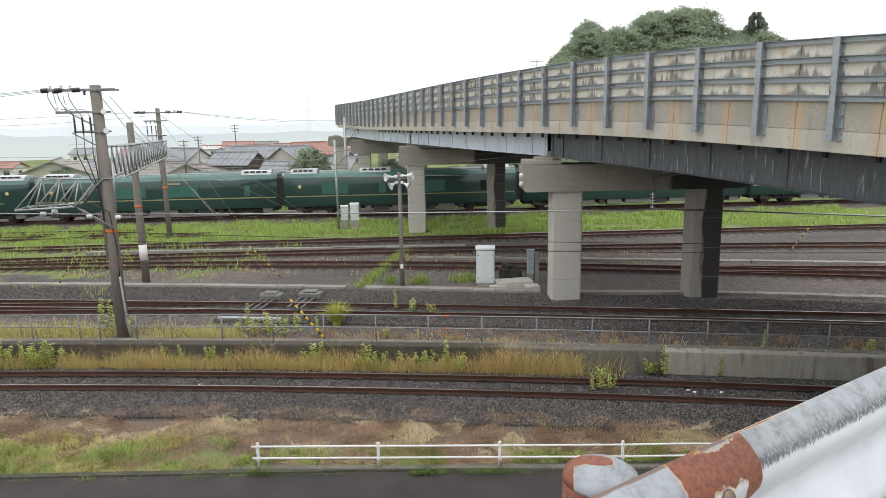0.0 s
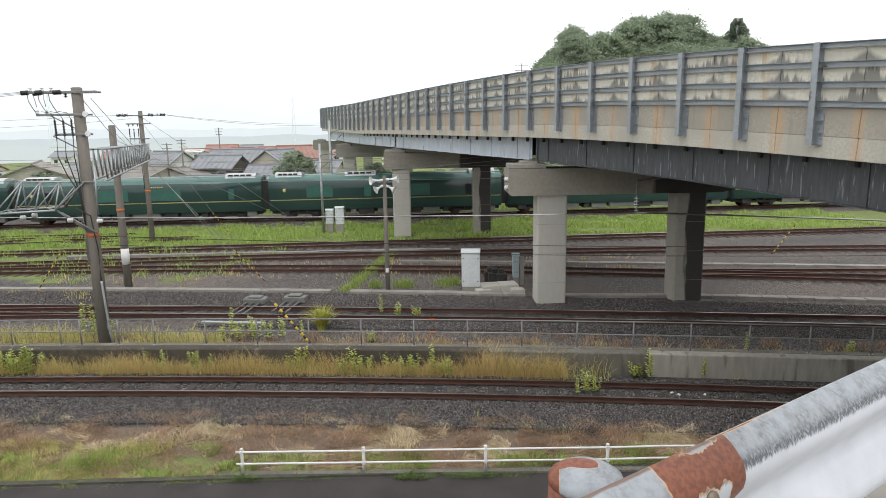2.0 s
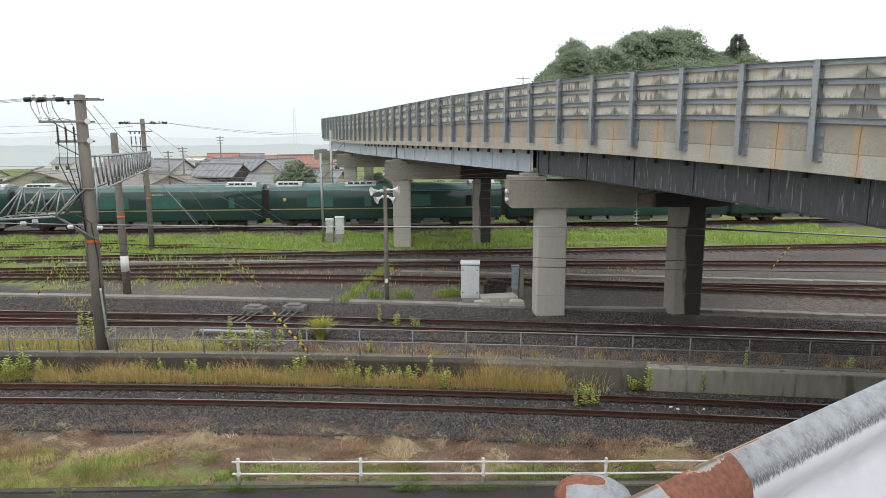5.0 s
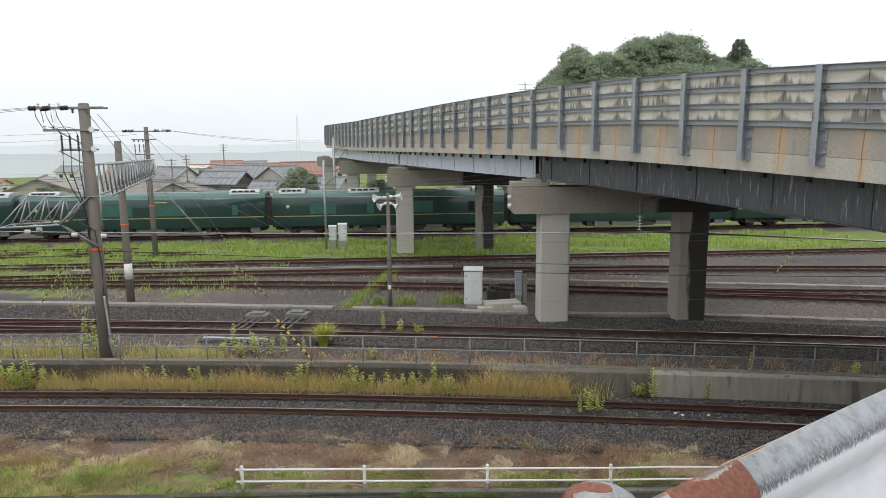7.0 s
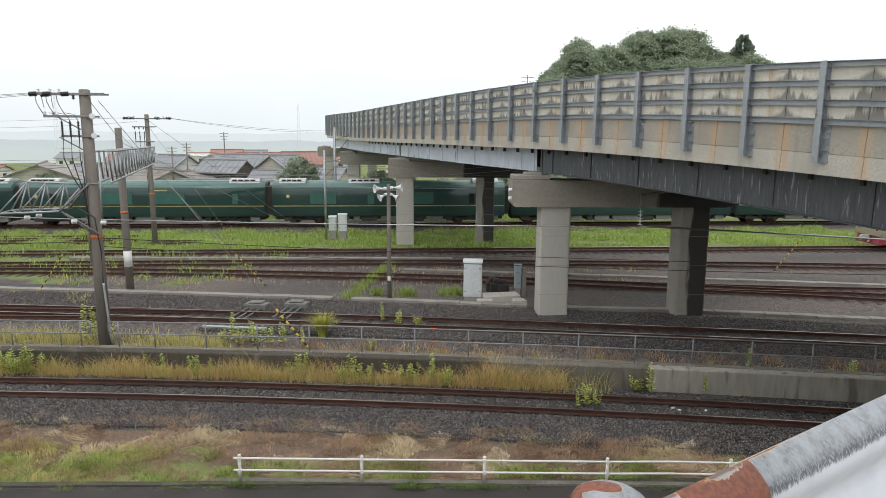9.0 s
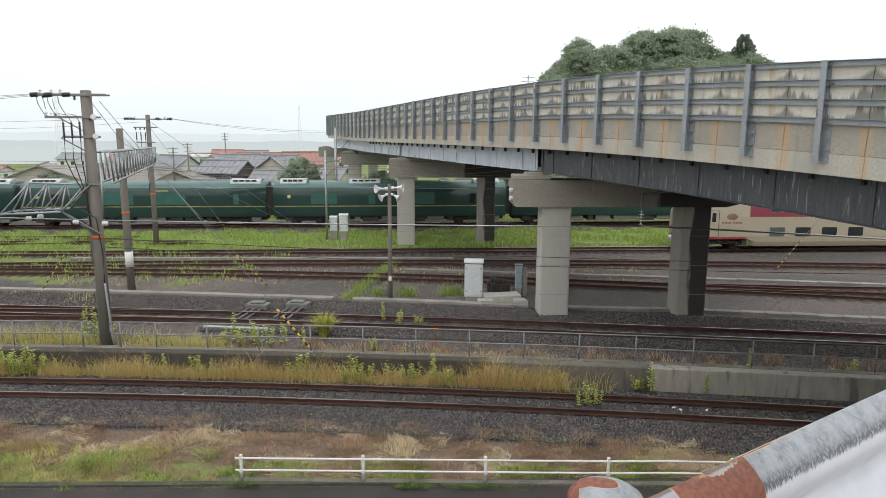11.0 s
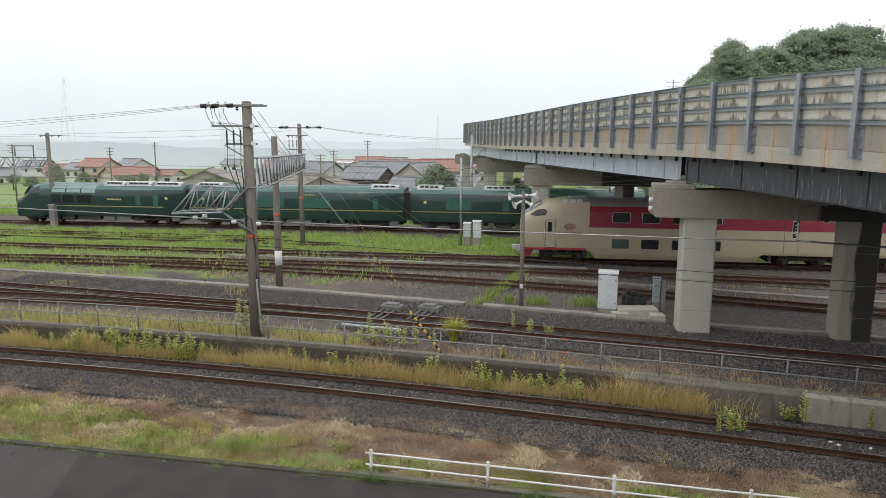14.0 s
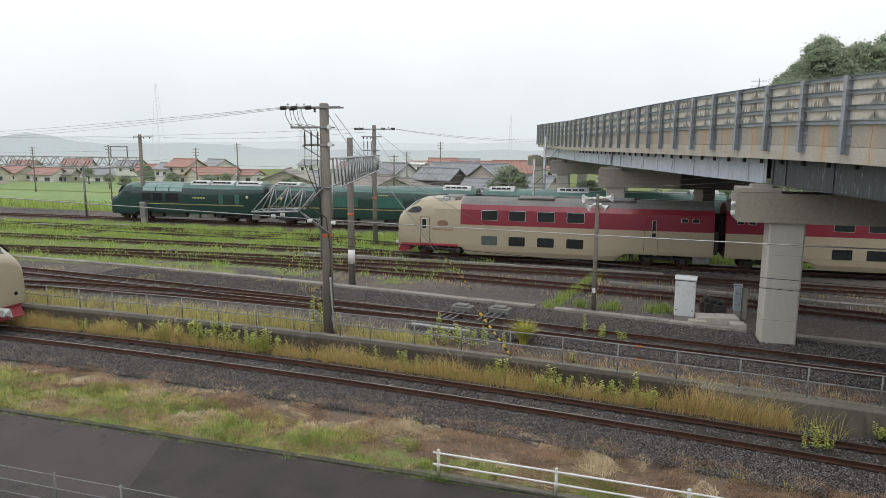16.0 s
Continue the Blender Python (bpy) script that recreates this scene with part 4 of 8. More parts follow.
def build_express(cars, label):
    t = empty("sleeper_express_train", label=label, category="train", group="sleeper express trains")
    build_express_car(t, 0.0, True, True)
    for k in range(1, cars):
        build_express_car(t, k * BODY_L, False, False)
    return t


express = build_express(4, "cream and wine-red electric sleeper express rolling past")
parked = copy_thing(express, pose(0, 0, 0))
tagged(parked, "cream and wine-red electric sleeper express standing on the near track")
PX = -25.2
parked.matrix_basis = pose(PX, near_y(PX), 0.155, 0, 0, 180 + math.degrees(math.atan(-0.107 + 0.0046 * 28)))

GZ = (0.55, 0.85, 1.2, 1.7, 2.5, 3.0, 3.35, 3.6, 3.82, 3.95)
GW = (1.36, 1.42, 1.44, 1.44, 1.44, 1.42, 1.34, 1.12, 0.72, 0.0)


def green_ring(x, k=1.0, top=3.76, wide=1.0, low=0.82):
    zs = [low + (z - 0.55) * (top - low) / 3.40 for z in GZ]
    return [(x, -w * wide, z) for w, z in zip(GW, zs)] + [(x, w * wide, z) for w, z in list(zip(GW, zs))[::-1][1:]]


GREEN_L = 20.2


def build_green_car(train, x0, kind, rng):
    lead = kind == "lead"
    if lead:
        rings = [green_ring(x + 3.3, 1, t, w, 0.62) for x, t, w in ((0.0, 2.30, 0.93), (0.12, 2.44, 0.98), (0.55, 2.56, 1.0), (0.62, 2.64, 1.0), (1.25, 3.42, 1.0), (1.45, 3.60, 1.0), (2.4, 3.76, 1.0))] + [green_ring(x) for x in (6.3, 10, GREEN_L - 0.3)]
    else:
        rings = [green_ring(x) for x in (0.3, 7, 14, GREEN_L - 0.3)]
    bm = bmesh.new()
    loft(bm, [[(x0 + p[0], p[1], p[2]) for p in r] for r in rings], lambda c: 1 if c.z > 3.28 else 0)
    for f in bm.faces:
        f.smooth = not lead or f.calc_center_median().x > x0 + 5.5
    bmesh.ops.recalc_face_normals(bm, faces=bm.faces)
    car = part("lead_car" if lead else "car", bm, [GREEN_CAR, GREEN_ROOF], train, "glossy deep-green luxury sleeping car")
    bm = bmesh.new()
    for s in (-1, 1):
        y = s * 1.446
        box(bm, x0 + (7.2 if lead else 0.4), x0 + GREEN_L - (2.2 if lead else 0.4), min(y, y - s * 0.01), max(y, y + s * 0.004), 1.66, 1.74)
    part("gold_line", bm, GOLD, car, "thin gold line along the side")
    for s in (-1, 1):
        if lead:
            sets = [(6.9, 7.9, 1.95, 2.75, None), (8.1, 9.2, 1.95, 2.75, None), (9.5, 11.0, 1.95, 2.75, None), (15.3, 15.8, 1.8, 2.8, GREEN_PANE), (17.0, 17.5, 1.8, 2.8, GREEN_PANE)]
        elif kind == "a":
            sets = [(2.6, 3.2, 1.85, 2.75, None), (6.3, 9.2, 1.85, 2.85, GREEN_PANE), (10.6, 13.4, 1.85, 2.85, GREEN_PANE), (17.2, 17.7, 1.85, 2.75, GREEN_PANE)]
        else:
            sets = [(3.4, 5.6, 1.85, 2.85, GREEN_PANE), (8.2, 8.8, 1.85, 2.8, GREEN_PANE), (11.5, 13.8, 1.85, 2.85, GREEN_PANE), (16.8, 17.3, 1.85, 2.75, None)]
        for a, b, lo, hi, mat in sets:
            window_pane(car, x0 + a, x0 + b, lo, hi, s * 1.447, 0.0, mat or CAR_GLASS, frame_mat=UNDER)
        bm = bmesh.new()
        for k in range(9):
            x = 10.6 + k * 0.16 if not lead else 12.5 + k * 0.16
            y = s * 1.447
            box(bm, x0 + x, x0 + x + 0.10, min(y, y + s * 0.004), max(y, y + s * 0.004), 2.28 if lead else 2.95, 2.42 if lead else 3.05)
        part("name_plate", bm, GOLD, car, "small gold lettering bars")
        bm = bmesh.new()
        y = s * 1.449
        lathe(bm, (x0 + (18.3 if lead else 1.6), y, 2.5), [(0.16, -0.004), (0.16, 0.004), (0.05, 0.006)], 6, axis=(0, s, 0))
        part("crest", bm, GOLD, car)
    # roof equipment: silver units with grilles
    for a, b, w in (((12.0, 14.0, 0.95), (14.15, 16.6, 0.9), (16.9, 19.5, 0.95)) if lead else ((0.8, 3.2, 0.92), (GREEN_L - 3.3, GREEN_L - 0.8, 0.92)) if kind == "a" else ((0.8, 3.0, 0.92), (6.6, 9.2, 0.9), (GREEN_L - 3.0, GREEN_L - 0.8, 0.92))):
        bm = bmesh.new()
        ring = [(-w, 3.44), (-w * 0.92, 3.72), (-w * 0.6, 3.89), (0, 3.94), (w * 0.6, 3.89), (w * 0.92, 3.72), (w, 3.44)]
        vs = [[bm.verts.new((x0 + x, y, z)) for y, z in ring] for x in (a, a + 0.12, b - 0.12, b)]
        for p, q in zip(vs, vs[1:]):
            for k in range(6):
                bm.faces.new((p[k], q[k], q[k + 1], p[k + 1]))
        bm.faces.new(vs[0])
        bm.faces.new(vs[-1][::-1])
        bmesh.ops.recalc_face_normals(bm, faces=bm.faces)
        u = part("roof_unit", bm, SILVER, car, "silver rooftop unit")
        for k in range(4):
            for s in (-1, 1):
                bm = bmesh.new()
                xx = x0 + a + 0.25 + k * (b - a - 0.5) / 4
                box(bm, xx, xx + (b - a - 0.5) / 5.2, s * w * 0.82 - 0.1, s * w * 0.82 + 0.1, 3.73, 3.86)
                part("grille", bm, BLACK, u)
    if lead:
        bm = bmesh.new()
        for k in range(3):
            for s in (-1, 1):
                row = []
                for z, w in ((2.91, 1.425), (3.20, 1.355), (3.45, 1.14), (3.62, 0.80)):
                    row.append([bm.verts.new((x0 + x, s * w, z + 0.015)) for x in (7.0 + k * 1.5, 8.35 + k * 1.5)])
                for p, q in zip(row, row[1:]):
                    f = bm.faces.new((p[0], p[1], q[1], q[0]))
                    f.smooth = True
        part("panorama_window", bm, SKYGLASS, car, "curved observation windows reaching into the roof")
        bm = bmesh.new()
        row = [[bm.verts.new((x0 + x, y, z)) for y in (-1.2, -0.6, 0, 0.6, 1.2)] for x, z in ((3.93, 2.70), (4.24, 3.10), (4.56, 3.46))]
        for r in row:
            for v_ in r:
                v_.co.z -= 0.10 * (v_.co.y / 1.2) ** 2 * (3.9 - v_.co.z)
        for p, q in zip(row, row[1:]):
            for k in range(4):
                bm.faces.new((p[k], p[k + 1], q[k + 1], q[k]))
        part("windscreen", bm, SKYGLASS, car)
        bm = bmesh.new()
        for z in (2.36, 2.48, 2.60):
            for s in (-1, 1):
                rod(bm, (x0 + 3.32 + (z - 2.4), s * 1.36, z), (x0 + 7.4, s * 1.40, z + 0.25), 0.02, 6)
            rod(bm, (x0 + 3.32 + (z - 2.4), -1.36, z), (x0 + 3.32 + (z - 2.4), 1.36, z), 0.02, 6)
        part("front_rail", bm, GOLD, car, "thin rails round the end deck")
    bogie(car, x0 + (5.4 if lead else 3.0))
    bogie(car, x0 + GREEN_L - 3.2)
    for a, b, s_ in ((7.0, 7.5, 0.40), (7.7, 9.0, 0.36), (9.3, 11.6, 0.42), (11.9, 13.0, 0.36), (13.2, 14.6, 0.45)):
        bm = bmesh.new()
        box(bm, x0 + a, x0 + b, -1.25, 1.25, s_, 0.85, bevel=0.03)
        part("equipment_box", bm, UNDER if rng.random() < 0.6 else EQUIP, car)
    bm = bmesh.new()
    box(bm, x0 + (3.7 if lead else 0.4), x0 + GREEN_L - 0.4, -0.85, 0.85, 0.50, 0.86, bevel=0.03)
    part("underframe", bm, UNDER, car)
    for a, b in ((1.2, 1.9), (4.9, 6.6), (14.9, 15.4), (18.6, 19.4)):
        if not lead or a > 6:
            bm = bmesh.new()
            box(bm, x0 + a, x0 + b, -1.22, 1.22, 0.40, 0.85, bevel=0.03)
            part("equipment_box", bm, EQUIP if a in (4.9, 18.6) else UNDER, car)
    bm = bmesh.new()
    box(bm, x0 + GREEN_L - 0.32, x0 + GREEN_L + 0.32, -0.8, 0.8, 0.9, 3.3)
    part("gangway", bm, UNDER, car)


SKYGLASS = material("pale_roof_glass", (0.26, 0.37, 0.36), (0.20, 0.31, 0.30), scale=0.6, fine=5, rough=0.08)


def build_green_train():
    t = empty("green_sleeper_train", label="long deep-green luxury diesel train standing behind the grass", category="train")
    rng = random.Random(3)
    kinds = ["lead", "a", "b", "a", "b", "a"]
    for k, kind in enumerate(kinds):
        build_green_car(t, k * GREEN_L, kind, rng)
    x0 = -53.8
    t.matrix_basis = pose(x0, green_y(x0), ground_z(60) + 0.153, 0, 0, math.degrees(math.atan(0.055)))


build_green_train()


# ---------------------------------------------------------------- railings and fences
RAILING = material("railing_zinc", (0.31, 0.315, 0.32), (0.20, 0.20, 0.20), scale=1.5, fine=18, rough=0.55, metal=0.4, third=(0.14, 0.10, 0.075), third_at=0.66)


def build_railing():
    r = empty("pipe_railing", label="grey galvanised two-rail pipe railing along the wall", category="railing")

    def p(x, z): return (x, wall_y(x) + 0.10, z)
    for a, b in ((-58.0, -11.62), (-10.75, 32.0)):
        for z in (WALL_TOP + 0.90, WALL_TOP + 0.47):
            bm = bmesh.new()
            xs = list(np.arange(a, b, 1.78)) + [b]
            tube(bm, [p(u, z + 0.012 * noise.noise((u, 1, z))) for u in xs], 0.021)
            part("rail", bm, RAILING, r)
        # rounded end
        bm = bmesh.new()
        e = b if b < 0 else a
        s = 1 if b < 0 else -1
        arc = [(e + s * 0.14 * math.sin(k * math.pi / 8), WALL_TOP + 0.685 + 0.215 * math.cos(k * math.pi / 8)) for k in range(9)]
        tube(bm, [p(x0, z0) for x0, z0 in arc], 0.024)
        part("end_bend", bm, RAILING, r)
        if b > 0:
            for z in (WALL_TOP + 0.90, WALL_TOP + 0.47):
                bm = bmesh.new()
                rod(bm, p(0.06, z), p(0.24, z), 0.029, 8)
                part("marker_tape", bm, ORANGE, r, "orange marker tape")
        left = [-11.84, -12.55] + [-14.24 - 1.77 * k for k in range(24)]
        right = [-10.54] + [-9.30 + 1.765 * k for k in range(23)]
        for x in (left if b < 0 else right):
            bm = bmesh.new()
            rod(bm, p(x, WALL_TOP - 0.05), p(x, WALL_TOP + 0.90), 0.024, 8)
            box(bm, x - 0.07, x + 0.07, p(x, 0)[1] - 0.06, p(x, 0)[1] + 0.06, WALL_TOP - 0.02, WALL_TOP + 0.012)
            part("post", bm, RAILING, r)


build_railing()


KERB = material("stained_kerb", (0.21, 0.195, 0.165), (0.10, 0.095, 0.078), scale=1.5, fine=14, rough=0.95, bump=0.3)


def build_white_fence():
    f = empty("white_fence", label="low white-painted steel fence with two rails on a kerb", category="fence")
    bm = bmesh.new()
    sweep(bm, [(x, 13.92 - 0.03 * x + 0.02, 0) for x in np.arange(-4.9, 24, 1.0)], [(0.10, -0.1), (0.10, 0.07), (-0.06, 0.07), (-0.08, -0.1)][::-1])
    part("kerb", bm, KERB, f, "worn concrete kerb under the fence")
    xs = [-4.32 + 2.79 * k for k in range(10)]

    def p(x, z): return (x, 13.93 - 0.03 * x, z)
    for x in xs:
        bm = bmesh.new()
        rod(bm, p(x, 0.08), p(x, 0.66), 0.036, 10)
        lathe(bm, p(x, 0.66), [(0.04, 0), (0.042, 0.02), (0.02, 0.04)], 10)
        part("post", bm, WHITE, f)
        for z in (0.60, 0.31):
            bm = bmesh.new()
            rod(bm, (x, p(x, 0)[1] - 0.05, z), (x, p(x, 0)[1] + 0.04, z), 0.045, 8)
            part("clamp", bm, WHITE, f)
    for z in (0.60, 0.31):
        bm = bmesh.new()
        pts = [xs[0] - 0.14] + xs + []
        line = []
        for a, b in zip(pts, pts[1:]):
            line += [p(a, z), p((a + b) / 2, z + (0.018 if a > 3 else 0.0))]
        tube(bm, line + [p(pts[-1], z)], 0.024)
        part("rail", bm, WHITE, f)


build_white_fence()


def build_wire_fence():
    f = empty("cable_fence", label="thin dark cable fence beside the service road", category="fence")

    def p(x, z): return (x, 10.13, z)
    for z in (0.9, 0.6, 0.3):
        bm = bmesh.new()
        wire(bm, p(-24, z), p(-6.5, z - 0.01), 0.02, 0.012, 10)
        part("cable", bm, GALV_DULL, f)
    for x in (-22.1, -20.4, -18.6, -16.9, -15.1, -13.4, -11.62, -9.9, -8.1):
        bm = bmesh.new()
        rod(bm, p(x, 0.0), p(x, 0.93), 0.025, 8)
        part("post", bm, GALV_DULL, f)


build_wire_fence()
bm = bmesh.new()
for k in range(150):
    x = -24 + k * 0.117
    for s_ in (-1, 1):
        rod(bm, (x, 10.13, 0.45 - s_ * 0.42), (x + 0.84, 10.13, 0.45 + s_ * 0.42), 0.0016, 3)
tagged(mesh_object("chain_link", bm, GALV_DULL), "grey chain-link mesh hung on the cable fence", "fence", kind="stuff")


# ---------------------------------------------------------------- poles
def insulator(bm, base, axis, n=3, r=0.06, step=0.07, mat=0):
    prof = []
    for k in range(n):
        prof += [(0.025, k * step), (r, k * step + 0.02), (r * 0.9, k * step + 0.035), (0.025, k * step + 0.045)]
    prof.append((0.02, n * step))
    lathe(bm, base, prof, 10, mat, axis)


def pole_body(parent, h, r0, r1, bands=()):
    bm = bmesh.new()
    lathe(bm, (0, 0, -0.3), [(r0, 0), (r0 - (r0 - r1) * 0.5, h * 0.5), (r1, h + 0.27), (r1 * 0.75, h + 0.3)], 16)
    part("shaft", bm, POLE, parent, "tapered grey concrete shaft")
    for z, dz, mat, nm in bands:
        bm = bmesh.new()
        r = r0 - (r0 - r1) * z / h + 0.006
        lathe(bm, (0, 0, z), [(r - 0.01, 0), (r, 0.002), (r - (r0 - r1) * dz / h, dz), (r - 0.015, dz + 0.002)], 16)
        part(nm, bm, mat, parent)


def line_pole(x, y, h, r0, r1, label, arms, bands):
    z0 = ground_z(y)
    p = empty("line_pole", pose(x, y, z0), label, "utility pole", "poles of the yard")
    pole_body(p, h, r0, r1, bands)
    for z, a, b, ins in arms:
        z -= z0
        bm = bmesh.new()
        box(bm, a, b, -0.20, -0.12, z - 0.04, z + 0.04, bevel=0.008)
        box(bm, a + 0.2, b, 0.12, 0.17, z - 0.03, z + 0.03)
        arm = part("crossarm", bm, GALV_DULL, p, "weathered steel crossarm")
        for k, (ix, up) in enumerate(ins):
            bm = bmesh.new()
            insulator(bm, (ix, -0.16, z + (0.04 if up > 0 else -0.04)), (0, 0, up), 2)
            part("insulator", bm, PORCELAIN if up > 0 else BLACK, arm)
    return p


pa = line_pole(-11.54, 22.80, 8.88, 0.222, 0.172, "tall concrete line pole with steel arms beside the railing",
               ((9.18, -1.5, 0.72, ((-1.42, 1), (-1.05, 1), (-0.75, 1), (-0.3, -1))), (8.45, -1.33, 0.36, ((-1.28, 1), (-0.98, 1))), (7.80, -0.8, 0.30, ())),
               ((3.85, 0.13, ORANGE, "orange_band"),))
# cable terminations and their drooping cables on the same pole
for k, x in enumerate((-0.72, -0.45, -0.18)):
    bm = bmesh.new()
    insulator(bm, (x, -0.22, 7.30), (0, 0, 1), 6, 0.045, 0.09)
    part("cable_head", bm, UNDER, pa)
    bm = bmesh.new()
    pts = [Vector((x, -0.22, 7.3)), Vector((x - 0.02, -0.24, 6.6)), Vector((x * 0.7, -0.25, 6.0)), Vector((-0.18 + k * 0.03, -0.24, 5.4)), Vector((-0.10, -0.22, 4.2))]
    tube(bm, pts, 0.018, 6)
    part("cable", bm, BLACK, pa)
    bm = bmesh.new()
    pts = [Vector((x, -0.22, 7.84)), Vector((x - 0.12, -0.2, 8.05)), Vector((x - 0.42, -0.17, 8.10))]
    tube(bm, pts, 0.01, 5)
    part("jumper", bm, BLACK, pa)
for k, x in enumerate((-1.28, -0.98)):
    bm = bmesh.new()
    pts = [Vector((x, -0.17, 8.25)), Vector((x - 0.05, -0.15, 8.5)), Vector((x - 0.12 + 0.1 * k, -0.16, 8.78))]
    tube(bm, pts, 0.01, 5)
    part("jumper", bm, BLACK, pa)
for x, z in ((0.28, 8.0), (0.30, 7.36)):
    bm = bmesh.new()
    lathe(bm, (x, -0.18, z), [(0.09, -0.03), (0.10, 0), (0.09, 0.03)], 12, axis=(0, 1, 0))
    part("bobbin_insulator", bm, PORCELAIN, pa)
# pipe riser and clamps
bm = bmesh.new()
rod(bm, (-0.16, -0.20, 3.0), (-0.13, -0.19, 6.7), 0.025, 8)
rod(bm, (0.30, -0.1, 4.6), (0.34, -0.1, 6.3), 0.035, 8)
part("riser_pipe", bm, GALV, pa)
bm = bmesh.new()
pts = [Vector((0.42, -0.28, 0.0)), Vector((0.34, -0.26, 0.45)), Vector((0.22, -0.22, 2.2)), Vector((0.20, -0.2, 2.3))]
tube(bm, pts, 0.04, 8)
part("conduit", bm, GALV, pa, "pale steel conduit at the foot")
bm = bmesh.new()
pts = [Vector((0.20, -0.2, 2.3)), Vector((0.22, -0.2, 3.4)), Vector((0.10, -0.22, 4.6)), Vector((-0.35, -0.3, 4.9))]
tube(bm, pts, 0.022, 8)
part("cable", bm, BLACK, pa)
for z in (1.0, 1.9, 2.6, 4.95, 5.6, 6.55):
    bm = bmesh.new()
    r = 0.205 - 0.05 * z / 8.88 + 0.008
    lathe(bm, (0, 0, z), [(r - 0.01, 0), (r, 0), (r, 0.06), (r - 0.01, 0.06)], 14)
    part("clamp", bm, GALV_DULL, pa)

for p_, z, ends in ((pa, 8.70, ((-1.50, -0.16, -1), (-1.02, -0.20, -1), (-0.42, -0.22, -1), (-1.28, 0.15, -1))),):
    for x, y, s_ in ends:
        bm = bmesh.new()
        insulator(bm, (x, y, z + 0.02), (s_, 0, -0.06), 4, 0.085, 0.065)
        part("strain_insulator", bm, BLACK, p_, "dark strain insulator")
for x in (-1.3, -0.95, -0.6):
    bm = bmesh.new()
    tube(bm, [Vector((x - 0.25, -0.16, 8.66)), Vector((x - 0.22, -0.18, 8.45)), Vector((x - 0.12, -0.2, 8.25)), Vector((x, -0.2, 8.05))], 0.012, 5)
    part("jumper", bm, BLACK, pa)
for z in (8.0, 7.34):
    bm = bmesh.new()
    rod(bm, (-0.85, -0.18, z - 0.04), (-0.10, -0.2, z - 0.45), 0.022, 6)
    part("arm_brace", bm, GALV_DULL, pa)

pb = line_pole(-14.83, 32.15, 7.85, 0.19, 0.155, "bare concrete pole with a white and an orange band", (), ((1.12, 0.78, WHITE, "white_band"), (3.75, 0.12, ORANGE, "orange_band")))
pc = line_pole(-19.25, 46.05, 9.05, 0.19, 0.14, "concrete line pole with crossarms in the grass",
               ((8.95, -1.25, 1.45, ((-1.1, 1), (-0.8, 1), (0.7, 1), (1.2, 1))), (8.40, -0.95, 0.55, ((-0.8, -1), (-0.5, -1), (-0.2, -1))), (7.4, -0.8, 0.4, ())), ((3.55, 0.14, ORANGE, "orange_band"),))
for x, s_ in ((-1.2, -1), (-0.8, -1), (1.4, 1), (0.6, 1)):
    bm = bmesh.new()
    insulator(bm, (x, -0.16, 8.78), (s_, 0, -0.05), 4, 0.10, 0.09)
    part("strain_insulator", bm, BLACK, pc, "dark strain insulator")
for x in (-0.75, -0.45, -0.15):
    bm = bmesh.new()
    insulator(bm, (x, -0.2, 7.35), (0, 0, 1), 6, 0.05, 0.09)
    part("cable_head", bm, UNDER, pc)
    bm = bmesh.new()
    tube(bm, [Vector((x, -0.2, 7.35)), Vector((x - 0.02, -0.2, 6.7)), Vector((-0.15, -0.2, 5.6)), Vector((-0.12, -0.18, 3.8))], 0.02, 5)
    part("cable", bm, BLACK, pc)
pd = line_pole(-46.9, 53.5, 8.5, 0.20, 0.16, "dark concrete gantry pole beside the green train", ((8.45, -0.65, 1.5, ((-0.55, -1), (0.6, -1), (1.3, -1))),), ((3.2, 0.14, ORANGE, "orange_band"),))


def truss(parent, a, b, deep, wide, bays, r=0.028, name="lattice_beam"):
    """A box lattice beam from a to b (upper chord's middle)."""
    a, b = Vector(a), Vector(b)
    d = (b - a).normalized()
    s = d.cross(Vector((0, 0, 1))).normalized() * wide / 2
    dn = Vector((0, 0, -deep))
    beam = None
    for off in (s, -s, s + dn, -s + dn):
        bm = bmesh.new()
        rod(bm, a + off, b + off, r * 1.5, 6)
        c = part("chord" if beam else name, bm, GALV, beam or parent)
        beam = beam or c
    for k in range(bays):
        p, q = a.lerp(b, k / bays), a.lerp(b, (k + 1) / bays)
        m = p.lerp(q, 0.5)
        for off in (s, -s):
            for u, v in ((p + off, m + off + dn), (m + off + dn, q + off)):
                bm = bmesh.new()
                rod(bm, u, v, r, 5)
                part("brace", bm, GALV, beam)
        bm = bmesh.new()
        rod(bm, p + s, q - s, r * 0.8, 5)
        part("brace", bm, GALV, beam)
    return beam


gantry = empty("catenary_gantry", label="galvanised lattice gantry beam that spans the tracks between poles", category="gantry")
truss(gantry, (-11.3, 23.1, 7.28), (-19.0, 45.8, 7.06), 1.08, 0.45, 19, 0.028)
gantry2 = empty("catenary_gantry", label="grey lattice gantry beam beside the green train", category="gantry")
truss(gantry2, (-70.0, 54.2, 6.45), (-47.2, 53.5, 6.45), 0.95, 0.4, 15, 0.045)
bm = bmesh.new()
for a, b in (((-50.6, 53.6, 6.5), (-50.6, 53.6, 7.55)), ((-48.6, 53.6, 6.5), (-48.6, 53.6, 7.55)), ((-50.7, 53.6, 7.5), (-48.5, 53.6, 7.5)), ((-48.6, 53.6, 5.5), (-47.0, 53.5, 4.6))):
    rod(bm, a, b, 0.06, 6)
part("top_frame", bm, GALV_DULL, gantry2)
bm = bmesh.new()
